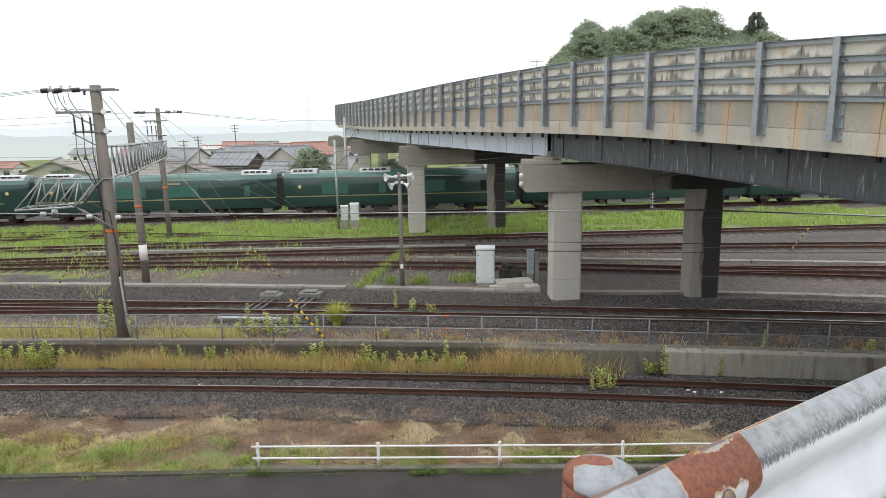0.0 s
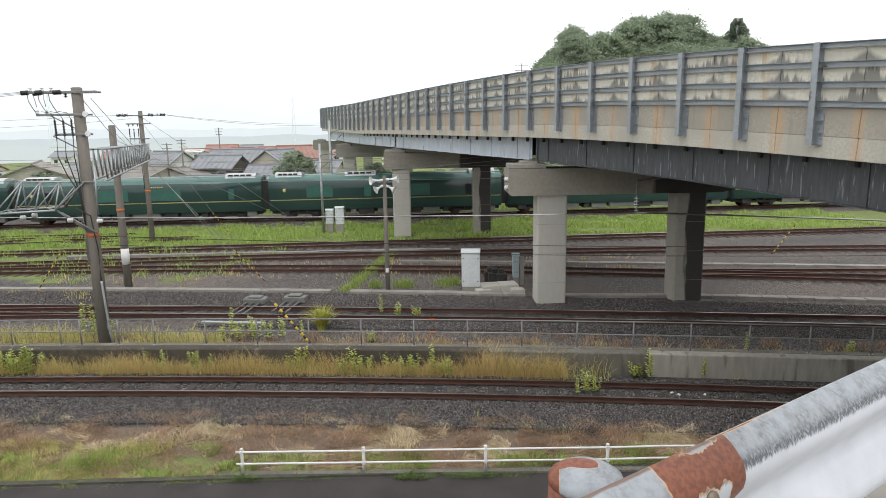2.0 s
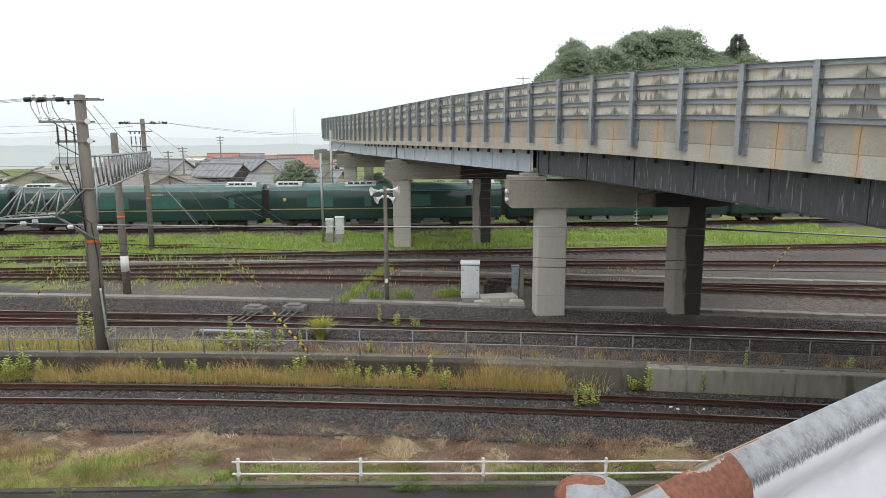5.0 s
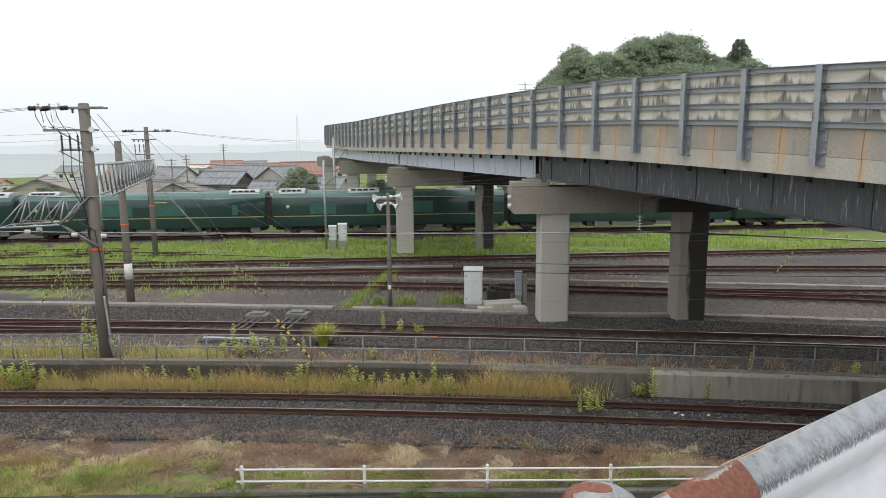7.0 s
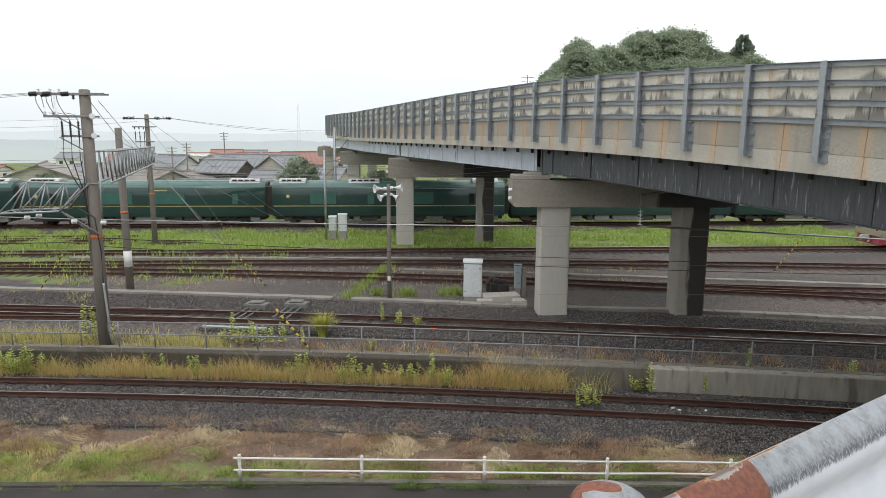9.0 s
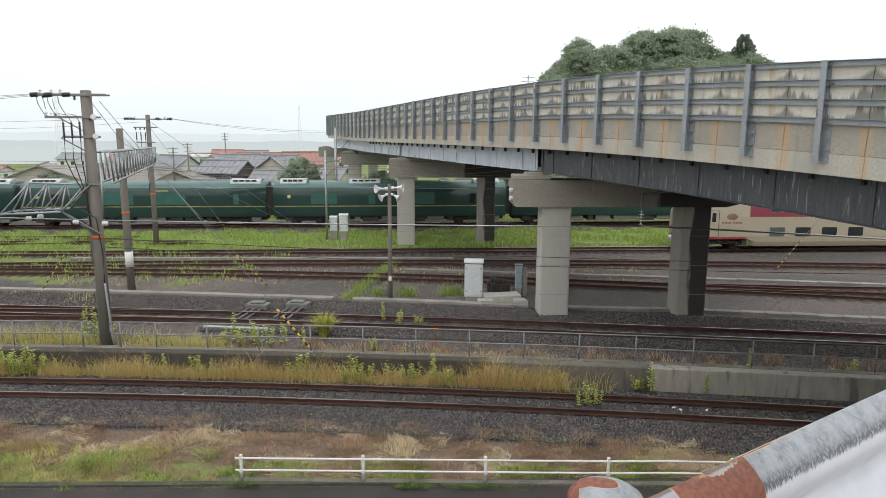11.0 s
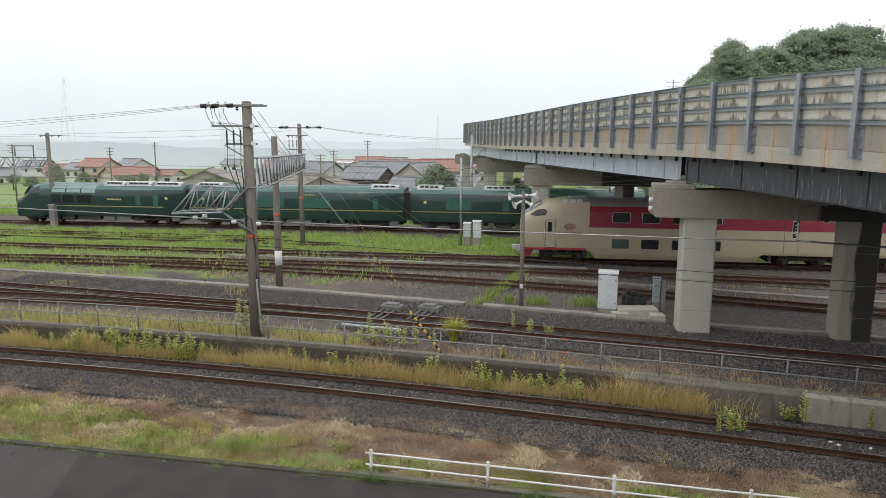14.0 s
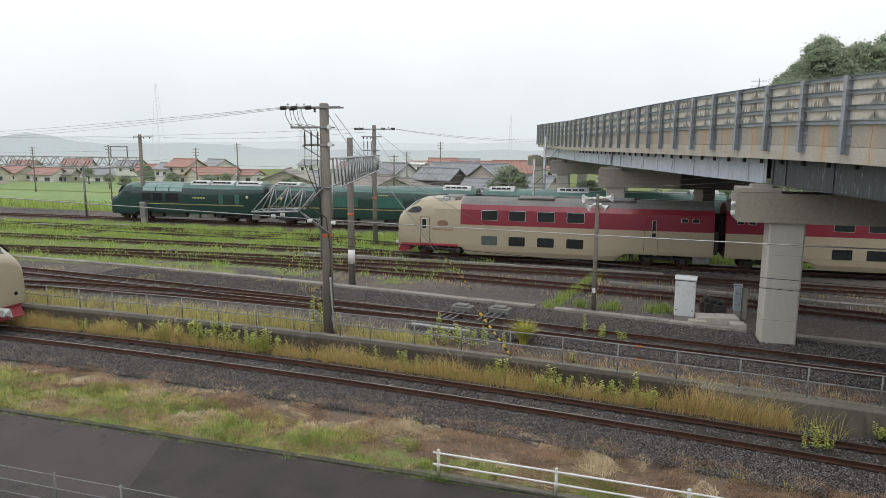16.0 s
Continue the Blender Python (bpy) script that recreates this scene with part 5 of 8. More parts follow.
rod(bm, (-54.6, 54.0, 0.2), (-54.6, 54.0, 5.6), 0.11, 10)
part("support_post", bm, GALV_DULL, gantry2)

bracket = empty("lattice_bracket", label="galvanised triangular lattice arm on the line pole", category="bracket")
truss_pts_t = [Vector((-11.75 - 0.62 * k, 22.62, 6.2 + 0.02 * k)) for k in range(4)]
low1 = [Vector((-12.45 - 0.68 * k, 22.30, 5.30 - 0.03 * k)) for k in range(4)]
low2 = [Vector((-12.35 - 0.68 * k, 22.85, 5.36 - 0.03 * k)) for k in range(4)]
for row, r in ((truss_pts_t, 0.035), (low1, 0.04), (low2, 0.04)):
    bm = bmesh.new()
    rod(bm, row[0], row[-1], r, 6)
    part("chord", bm, GALV, bracket)
for k in range(4):
    for low in (low1, low2):
        for j in (k - 1, k):
            if 0 <= j < 4:
                bm = bmesh.new()
                rod(bm, truss_pts_t[k], low[j], 0.026, 5)
                part("brace", bm, GALV, bracket)
    bm = bmesh.new()
    rod(bm, low1[k], low2[min(3, k + 1)], 0.022, 5)
    part("brace", bm, GALV, bracket)
for a, b in (((-11.55, 22.6, 6.2), (-12.45, 22.3, 5.3)), ((-11.55, 22.6, 6.2), (-12.4, 22.8, 5.36)), ((-12.45, 22.4, 5.28), (-11.5, 22.55, 4.5)), ((-12.3, 22.4, 5.2), (-11.2, 22.5, 4.45)), ((-11.75, 22.6, 6.22), (-11.2, 22.6, 6.2))):
    bm = bmesh.new()
    rod(bm, a, b, 0.032, 6)
    part("strut", bm, GALV_DULL, bracket)
for p_ in ((-13.75, 22.5, 5.05), (-13.35, 22.5, 5.12), (-12.1, 22.35, 4.95), (-11.15, 22.4, 4.9)):
    bm = bmesh.new()
    insulator(bm, p_, (1, 0.0, 0), 3, 0.085, 0.06)
    part("insulator", bm, PORCELAIN, bracket)


def build_speaker_pole():
    z0 = ground_z(30.1)
    p = empty("loudspeaker_pole", pose(-1.86, 30.12, z0), "slim concrete pole with four white horn loudspeakers", "loudspeaker pole")
    pole_body(p, 5.35, 0.11, 0.085)
    for s, z, tilt, sc in ((-1, 5.15, 0.0, 1.25), (1, 5.18, 0.05, 1.2), (-1, 4.90, -0.5, 0.85), (1, 4.90, -0.5, 0.85)):
        bm = bmesh.new()
        axis = Vector((s, -0.55 if s < 0 else -0.25, tilt)).normalized()
        lathe(bm, Vector((s * 0.08, -0.08, z)), [(0.06, 0), (0.07, 0.10 * sc), (0.03, 0.12 * sc), (0.05, 0.26 * sc), (0.11, 0.40 * sc), (0.19, 0.47 * sc), (0.20, 0.48 * sc), (0.17, 0.47 * sc), (0.06, 0.35 * sc)], 16, axis=axis)
        part("horn", bm, WHITE, p, "white re-entrant horn")
    bm = bmesh.new()
    box(bm, -0.35, 0.35, -0.12, -0.07, 5.05, 5.10)
    box(bm, -0.3, 0.3, -0.12, -0.07, 4.87, 4.91)
    part("bracket", bm, GALV_DULL, p)
    bm = bmesh.new()
    box(bm, -0.07, 0.07, -0.14, -0.10, 0.86, 1.06, bevel=0.01)
    part("tag_plate", bm, WHITE, p)


build_speaker_pole()


def cabinet(x, y, w, d, h, label, mat, foot=0.12, turn=0):
    c = empty("relay_cabinet", pose(x, y, ground_z(y), 0, 0, turn), label, "relay cabinet")
    bm = bmesh.new()
    box(bm, -w / 2, w / 2, -d / 2, d / 2, foot, h - 0.08, bevel=0.012)
    part("body", bm, mat, c)
    bm = bmesh.new()
    box(bm, -w / 2 + 0.03, w / 2 - 0.03, -d / 2 + 0.02, d / 2 - 0.02, -0.2, foot + 0.002)
    part("plinth", bm, CONCRETE, c)
    bm = bmesh.new()
    prof = [(-d / 2 - 0.05, h - 0.10), (-d / 2 - 0.02, h - 0.03), (-d / 4, h + 0.02), (d / 4, h + 0.02), (d / 2 + 0.02, h - 0.03), (d / 2 + 0.05, h - 0.10)]
    vs = [[bm.verts.new((xx, a, b)) for a, b in prof] for xx in (-w / 2 - 0.03, w / 2 + 0.03)]
    for k in range(5):
        bm.faces.new((vs[0][k], vs[0][k + 1], vs[1][k + 1], vs[1][k]))
    for v_, fl in ((vs[0], 0), (vs[1], 1)):
        bm.faces.new(v_ if fl else v_[::-1])
    bm.faces.new((vs[0][0], vs[1][0], vs[1][5], vs[0][5]))
    bmesh.ops.recalc_face_normals(bm, faces=bm.faces)
    part("roof", bm, mat, c)
    bm = bmesh.new()
    box(bm, -w / 2 + 0.05, w / 2 - 0.05, -d / 2 - 0.018, -d / 2, foot + 0.10, h - 0.2, bevel=0.005)
    dr = part("door", bm, mat, c)
    for zz in (foot + 0.25, h - 0.4):
        for xx in (-w / 2 + 0.09, w / 2 - 0.09):
            bm = bmesh.new()
            box(bm, xx - 0.035, xx + 0.035, -d / 2 - 0.035, -d / 2 - 0.018, zz, zz + 0.05)
            part("latch", bm, GALV_DULL, dr)
    return c


cabinet(2.05, 30.05, 0.84, 0.62, 1.86, "tall pale-grey painted relay cabinet on a concrete plinth", BOX_WHITE, 0.14, -6)
STUB = material("cabinet_blue_grey", (0.36, 0.43, 0.46), (0.28, 0.34, 0.37), scale=2, fine=15, rough=0.5)
cabinet(4.25, 30.75, 0.30, 0.30, 1.50, "narrow blue-grey terminal box on a post beside the pier", STUB, 0.35)
cabinet(-6.5, 49.3, 0.62, 0.4, 1.9, "small white signal box on legs in the grass", BOX_WHITE, 0.6)
cabinet(-7.3, 49.6, 0.55, 0.4, 1.7, "pale signal box behind another in the grass", BOX_WHITE, 0.6)
cabinet(-46.2, 52.6, 0.6, 0.4, 2.0, "grey louvred box at the gantry pole", GALV_DULL, 0.5)

# post of the terminal box, slabs and rubble at its foot
bm = bmesh.new()
box(bm, 4.46, 4.66, 30.7, 30.9, 0.2, 1.7, bevel=0.01)
tagged(mesh_object("marker_post", bm, CONCRETE), "weathered concrete post behind the terminal box", "post")
for x, y, w, d, h in ((2.9, 29.75, 0.85, 0.8, 0.26), (3.75, 29.8, 0.85, 0.85, 0.28), (2.55, 29.35, 0.7, 0.4, 0.12), (4.1, 29.1, 0.6, 0.5, 0.18)):
    bm = bmesh.new()
    box(bm, -w / 2, w / 2, -d / 2, d / 2, -0.1, h, bevel=0.025)
    o = tagged(mesh_object("concrete_slab", bm, CONCRETE_PALE), "pale chipped concrete slab beside the relay cabinet", "slab", "slabs at the cabinet")
    o.matrix_basis = pose(x, y, ground_z(y), 0, 0, 8)
for x, y, s_ in ((3.3, 31.2, 0.32), (3.6, 31.0, 0.26), (3.1, 31.5, 0.3)):
    bm = bmesh.new()
    box(bm, -s_, s_, -s_ * 0.7, s_ * 0.7, 0, 0.5, bevel=0.04)
    box(bm, -s_ * 0.5, s_ * 0.5, -s_ * 0.5, s_ * 0.5, 0.5, 0.72, bevel=0.05)
    o = tagged(mesh_object("point_machine", bm, UNDER), "dark point machine beside the track", "point machine", "point machines")
    o.matrix_basis = pose(x, y, ground_z(y))
for x, y in ((-5.8, 28.15), (-7.5, 28.0)):
    m_ = empty("point_machine", pose(x, y, ground_z(y), 0, 0, -8), "grey point machine with rods at the turnout", "point machine", "point machines")
    bm = bmesh.new()
    box(bm, -0.5, 0.5, -0.25, 0.25, 0.0, 0.28, bevel=0.04)
    box(bm, -0.3, 0.3, -0.2, 0.2, 0.28, 0.36, bevel=0.03)
    part("casing", bm, EQUIP, m_)
    for k in range(3):
        bm = bmesh.new()
        rod(bm, (-0.3 + 0.3 * k, -0.2, 0.12), (-0.35 + 0.3 * k, -2.0, 0.12), 0.03, 6)
        part("rod", bm, GALV_DULL, m_)
bm = bmesh.new()
box(bm, -1.3, 1.3, -0.10, 0.10, 0.0, 0.08, bevel=0.01)
o = tagged(mesh_object("cable_duct", bm, GALV), "pale steel duct beside the turnout", "cable duct")
o.matrix_basis = pose(-7.6, 24.9, ground_z(25), 0, 0, -8)


# ---------------------------------------------------------------- cable troughs
def build_trough(fy, x0, x1, w, label, step=1.0):
    t = empty("cable_trough", label=label, category="cable trough", group="cable troughs")
    bm = bmesh.new()
    box(bm, -step / 2 + 0.006, step / 2 - 0.006, -w / 2, w / 2, -0.1, 0.075, bevel=0.008)
    me = bpy.data.meshes.new("cover")
    bm.to_mesh(me)
    bm.free()
    me.materials.append(TROUGH)
    rng = random.Random(11)
    for x in np.arange(x0, x1, step):
        sl = (fy(x + 0.1) - fy(x - 0.1)) / 0.2
        o = new("cover", me)
        o.parent = t
        o.matrix_basis = pose(x, fy(x) + rng.uniform(-0.012, 0.012), ground_z(fy(x)) + rng.uniform(-0.012, 0.008), rng.uniform(-1, 1), 0, math.degrees(math.atan(sl)) + rng.uniform(-0.6, 0.6))


TROUGH = material("trough_concrete", (0.31, 0.29, 0.26), (0.20, 0.19, 0.17), scale=1.2, fine=14, rough=0.9, bump=0.2, per_object=0.12)
build_trough(trough_y, -60, -4.2, 0.42, "long grey concrete cable trough through the gravel")
build_trough(trough_y, -3.1, 4.4, 0.42, "grey concrete cable trough beside the relay cabinet")
build_trough(lambda x: 28.2 - 0.10 * (x - 5.9), 6.1, 10.5, 0.42, "grey cable trough between two pier columns")
build_trough(lambda x: 27.6 - 0.20 * (x - 11.8), 11.9, 33, 0.40, "grey cable trough past the pier")
build_trough(lambda x: 36.93 - 0.145 * x - 0.001 * x * x, -1.0, 33, 0.38, "far cable trough between the rusted tracks")
build_trough(lambda x: 44.9 + 0.03 * x, 5, 33, 0.38, "narrow cable trough along the grass strip")
build_trough(lambda x: 41.0, -22, 2, 0.38, "pale cable trough along the far gravel")
build_trough(lambda x: 46.5 + 0.30 * (x + 60) - 0.0 * x, -62, -45, 0.7, "pale boarded crossing walk over weedy tracks")


# ---------------------------------------------------------------- warning guys
def guy(foot, top, a, b, label, r=0.024):
    g = empty("guy_wire", label=label, category="guy wire", group="guy wires")
    foot, top = Vector(foot), Vector(top)
    bm = bmesh.new()
    rod(bm, foot, top, 0.011, 6)
    part("strand", bm, GALV_DULL, g)
    n = 14
    for k in range(n):
        p, q = foot.lerp(top, a + (b - a) * k / n), foot.lerp(top, a + (b - a) * (k + 1) / n)
        bm = bmesh.new()
        rod(bm, p, q, r, 8)
        part("sleeve", bm, YELLOW if k % 2 else BLACK, g)


guy((-4.1, 22.1, 0.45), (-11.3, 23.2, 9.0), 0.0, 0.17, "steel guy wire with a yellow and black sleeve at the wall", 0.042)
guy((-8.3, 32.9, 0.3), (-14.75, 32.3, 7.8), 0.0, 0.22, "thin guy wire with a yellow and black sleeve in gravel")
guy((-18.8, 31.2, 0.3), (-14.9, 32.2, 6.5), 0.0, 0.30, "thin guy wire with a striped sleeve among weeds")
guy((20.0, 36.9, 0.3), (25.8, 38.5, 6.5), 0.0, 0.28, "thin guy wire with a striped sleeve in gravel")
guy((7.0, 46.0, 0.2), (11.5, 46.5, 6.0), 0.05, 0.35, "thin guy wire with a striped sleeve in the grass")
guy((-13.5, 46.0, 0.2), (-19.1, 46.1, 8.3), 0.05, 0.25, "thin guy wire with a striped sleeve by the pole")


# ---------------------------------------------------------------- overhead wires
def wires(label, runs, r=0.011, mat=None):
    w = empty("overhead_wire", label=label, category="overhead wire", group="overhead wires")
    for a, b, sag in runs:
        bm = bmesh.new()
        wire(bm, a, b, sag, r, 16)
        part("strand", bm, mat or BLACK, w)
    return w


CW = material("wire_bright", (0.40, 0.40, 0.40), (0.3, 0.3, 0.3), scale=2, fine=10, rough=0.3, metal=0.8)
wires("bright contact wire over the near yard track", [((-50, 29.5, 5.0), (-13.4, 24.4, 4.78), 0.0), ((-13.4, 24.4, 4.78), (7.95, 24.4, 4.54), 0.05)], 0.022, CW)
wires("thick pale cable slung from the pier", [((7.95, 24.4, 4.56), (18.5, 24.2, 4.03), -0.02), ((18.5, 24.2, 4.03), (34, 23.5, 3.6), 0)], 0.035, CW)
wires("thin dark cables along the yard", [((-11.3, 22.9, 4.3), (34, 22.0, 3.45), 0.35), ((-11.4, 22.9, 4.0), (34, 22.0, 3.2), 0.4), ((-40, 27, 4.2), (-11.5, 22.8, 4.2), 0.4)], 0.012)
for fy, z, nm in ((second_y, 5.2, "rusted track"), (third_y, 5.2, "gravel track"), (express_y, 5.3, "running track"), (green_y, 5.3, "far track")):
    xs = (-70, -45, -19, 4, 27, 50)
    wires("contact and carrier wires over the " + nm, [((a, fy(a), z), (b, fy(b), z), 0.0) for a, b in zip(xs, xs[1:])] + [((a, fy(a), z + 0.95), (b, fy(b), z + 0.95), 0.55) for a, b in zip(xs, xs[1:])], 0.012, GALV_DULL)
wires("three high-voltage lines from pole to pole", [((-13.0 + k * 0.35, 22.65, 9.22), (-95, 58 + 6 * k, 8.5), 0.4) for k in range(3)], 0.008, GALV_DULL)
wires("feeder lines across the yard", [((-46.0, 53.4, 8.5), (-19.9, 46.0, 8.75), 0.35), ((-20.2, 45.9, 9.0), (-110, 74, 9.0), 0.5), ((-18.1, 46.0, 9.05), (-8.2, 58.0, 8.3), 0.25),
       ((-17.8, 46.0, 9.0), (-8.2, 58.0, 8.2), 0.3), ((-46.5, 53.5, 8.4), (-100, 62, 9.4), 0.4), ((-46.5, 53.5, 7.2), (-100, 58, 7.4), 0.5)], 0.010, GALV_DULL)
wires("stay wires of the line pole", [((-11.35, 22.8, 8.9), (-14.75, 32.1, 7.6), 0.0), ((-14.7, 32.1, 7.5), (-6.5, 44.0, 0.5), 0.0), ((-19.1, 46, 8.8), (-10, 52, 0.4), 0)], 0.012, GALV_DULL)


def mast(x, y, h, label, r=0.09):
    m_ = empty("signal_mast", pose(x, y, ground_z(y)), label, "mast", "masts along the far track")
    bm = bmesh.new()
    rod(bm, (0, 0, -0.2), (0, 0, h), r, 10)
    part("tube", bm, GALV, m_)
    bm = bmesh.new()
    rod(bm, (0, 0, h * 0.87), (1.6, -2.5, h * 0.92), 0.03, 6)
    rod(bm, (0, 0, h * 0.72), (1.5, -2.5, h * 0.88), 0.025, 6)
    part("cantilever", bm, GALV_DULL, m_)


mast(-7.7, 48.9, 6.6, "galvanised catenary mast in the grass strip")
mast(19.2, 46.2, 6.0, "galvanised catenary mast beside the viaduct")
mast(-8.3, 58.6, 8.4, "tall steel line mast beyond the green train", 0.12)

# arm with insulator that hangs the wire from the first pier
hang = empty("wire_bracket", label="steel arm with a white insulator hung from the pier cap", category="bracket")
bm = bmesh.new()
rod(bm, (7.95, 24.45, 5.75), (10.4, 26.75, 5.75), 0.05, 6)
rod(bm, (7.95, 24.45, 5.75), (7.95, 24.45, 5.2), 0.05, 6)
part("arm", bm, GALV_DULL, hang)
bm = bmesh.new()
insulator(bm, (7.95, 24.45, 4.6), (0, 0, 1), 5, 0.10, 0.12)
part("insulator", bm, PORCELAIN, hang)


# ---------------------------------------------------------------- guard rail beside the camera
def rust_material(lipped=True):
    """Chalky white paint with mottled dirt on the upper face and broad rust blisters near the joint."""
    m = bpy.data.materials.new("guard_rail_paint")
    m.use_nodes = True
    n, l = m.node_tree.nodes, m.node_tree.links
    b = n["Principled BSDF"]
    tc = n.new("ShaderNodeTexCoord").outputs["Object"]
    sp = n.new("ShaderNodeSeparateXYZ")
    l.new(tc, sp.inputs[0])

    def tex(scale, detail=6, st=(1, 1, 1)):
        mp = n.new("ShaderNodeMapping")
        mp.inputs["Scale"].default_value = st
        l.new(tc, mp.inputs["Vector"])
        t = n.new("ShaderNodeTexNoise")
        t.inputs["Scale"].default_value, t.inputs["Detail"].default_value = scale, detail
        l.new(mp.outputs[0], t.inputs["Vector"])
        return t.outputs["Fac"]

    def rng(src, a, c, lo=0.0, hi=1.0):
        r = n.new("ShaderNodeMapRange")
        r.inputs["From Min"].default_value, r.inputs["From Max"].default_value = a, c
        r.inputs["To Min"].default_value, r.inputs["To Max"].default_value = lo, hi
        l.new(src, r.inputs["Value"])
        return r.outputs[0]

    def op(kind, a, c):
        x = n.new("ShaderNodeMath")
        x.operation = kind
        for k, v in enumerate((a, c)):
            if isinstance(v, (int, float)):
                x.inputs[k].default_value = v
            else:
                l.new(v, x.inputs[k])
        return x.outputs[0]

    def mix(a, c, fac):
        x = n.new("ShaderNodeMix")
        x.data_type = "RGBA"
        for key, v in (("A", a), ("B", c)):
            if isinstance(v, tuple):
                x.inputs[key].default_value = (*v, 1)
            else:
                l.new(v, x.inputs[key])
        l.new(fac, x.inputs["Factor"])
        return x.outputs["Result"]
    white = mix((0.62, 0.64, 0.685), (0.53, 0.55, 0.60), rng(tex(9), 0.35, 0.7))
    # dirt clings to the upper face: above a wavering line, in blotches drawn across the rail
    dirt = op("MULTIPLY", rng(op("ADD", sp.outputs["Z"], op("MULTIPLY", tex(40, 4, (1, 1, 0.2)), 0.02)), -0.040, -0.026), rng(tex(28, 8, (1, 1, 0.3)), 0.32, 0.70))
    film = rng(op("ADD", sp.outputs["Z"], op("MULTIPLY", tex(40, 4, (1, 1, 0.2)), 0.014)), -0.036, -0.028)
    col = mix(white, (0.31, 0.335, 0.36), op("MULTIPLY", film, 0.9))
    col = mix(col, (0.17, 0.175, 0.18), op("MULTIPLY", dirt, rng(tex(150, 7, (1, 1, 0.5)), 0.28, 0.60, 0.15, 0.95)))
    wave = op("ADD", sp.outputs["Z"], op("MULTIPLY", tex(150, 5, (1, 1, 0.1)), 0.018))
    fringe = op("MULTIPLY", rng(wave, -0.038, -0.032), rng(wave, -0.012, -0.025))
    col = mix(col, (0.10, 0.105, 0.115), op("MULTIPLY", fringe, rng(tex(260, 5, (1, 1, 0.3)), 0.36, 0.55, 0.2, 0.95)))
    lip = rng(op("ADD", sp.outputs["Z"], op("MULTIPLY", tex(30, 4), 0.002)), 0.0022, 0.0032)
    if lipped:
        col = mix(col, (0.15, 0.085, 0.06), op("MULTIPLY", lip, 0.9))
    return m, n, l, b, col, sp, tex, rng, op, mix


def finish_rust(pack, mask, bleed=0.44):
    m, n, l, b, col, sp, tex, rng, op, mix = pack
    rust = mix((0.15, 0.048, 0.028), (0.25, 0.082, 0.042), rng(tex(110, 8), 0.38, 0.62))
    edge = rng(op("ADD", mask, op("MULTIPLY", op("SUBTRACT", tex(70, 5), 0.5), 0.12)), bleed, 0.50)
    core = rng(mask, 0.50, 0.53)
    col = mix(col, (0.62, 0.36, 0.12), op("MULTIPLY", edge, 0.6))
    col = mix(col, rust, core)
    l.new(col, b.inputs["Base Color"])
    b.inputs["Roughness"].default_value = 0.6
    bp = n.new("ShaderNodeBump")
    bp.inputs["Strength"].default_value, bp.inputs["Distance"].default_value = 0.3, 0.003
    l.new(op("ADD", core, op("MULTIPLY", tex(120), 0.3)), bp.inputs["Height"])
    l.new(bp.outputs[0], b.inputs["Normal"])
    return m


pk = rust_material()
m_, n_, l_, b_, col_, sp_, tex_, rng_, op_, mix_ = pk
top_edge = op_("ADD", rng_(sp_.outputs["Z"], -0.0035, 0.001, 0.0, 0.55), op_("MULTIPLY", tex_(18, 5), 0.25))
RAIL_PAINT = finish_rust(pk, op_("SUBTRACT", top_edge, rng_(sp_.outputs["X"], 0.05, 0.5, 0.0, 0.22)))
# the overlapping end: one large blister with a chipped upper border, eaten away round the bolt
pk = rust_material()
m_, n_, l_, b_, col_, sp_, tex_, rng_, op_, mix_ = pk
rough_ = op_("SUBTRACT", tex_(26, 7), 0.5)
chips_ = op_("SUBTRACT", tex_(95, 5), 0.5)
left_ = op_("ADD", rng_(sp_.outputs["X"], -0.178, -0.158, 0.0, 1.0), op_("MULTIPLY", rough_, 1.6))
upper_ = op_("ADD", rng_(op_("ADD", sp_.outputs["Z"], op_("MULTIPLY", op_("ABSOLUTE", op_("ADD", sp_.outputs["X"], 0.055), 0.0), -0.09)), 0.0010, -0.0050, 0.0, 1.0), op_("MULTIPLY", chips_, 1.6))
away_ = op_("MAXIMUM", op_("SUBTRACT", op_("ABSOLUTE", op_("ADD", sp_.outputs["X"], 0.064), 0.0), 0.046), op_("ADD", sp_.outputs["Z"], 0.040))
round_bolt_ = op_("ADD", rng_(away_, -0.020, 0.012, -0.2, 1.0), op_("MULTIPLY", op_("SUBTRACT", tex_(45, 6, (1, 1, 0.25)), 0.5), 1.6))
END_PAINT = finish_rust(pk, op_("MINIMUM", op_("MINIMUM", left_, upper_), round_bolt_), 0.24)
# the cap: a tongue of rust from the rim over white paint
pk = rust_material(False)
m_, n_, l_, b_, col_, sp_, tex_, rng_, op_, mix_ = pk
across_ = op_("MULTIPLY", op_("SUBTRACT", sp_.outputs["X"], sp_.outputs["Y"]), 0.707)
along_ = op_("MULTIPLY", op_("ADD", sp_.outputs["X"], sp_.outputs["Y"]), 0.707)
wob_ = op_("MULTIPLY", op_("SUBTRACT", tex_(20, 6), 0.5), 0.9)
band_ = rng_(op_("ABSOLUTE", op_("SUBTRACT", along_, 0.012), 0.0), 0.026, 0.010, 0.0, 1.0)
tongue_ = op_("ADD", op_("MULTIPLY", band_, rng_(across_, 0.030, 0.004, 0.0, 1.0)), wob_)
rim_ = op_("ADD", rng_(across_, -0.030, -0.050, 0.0, 1.0), wob_)
CAP_PAINT = finish_rust(pk, op_("MAXIMUM", tongue_, rim_))
pk = rust_material()
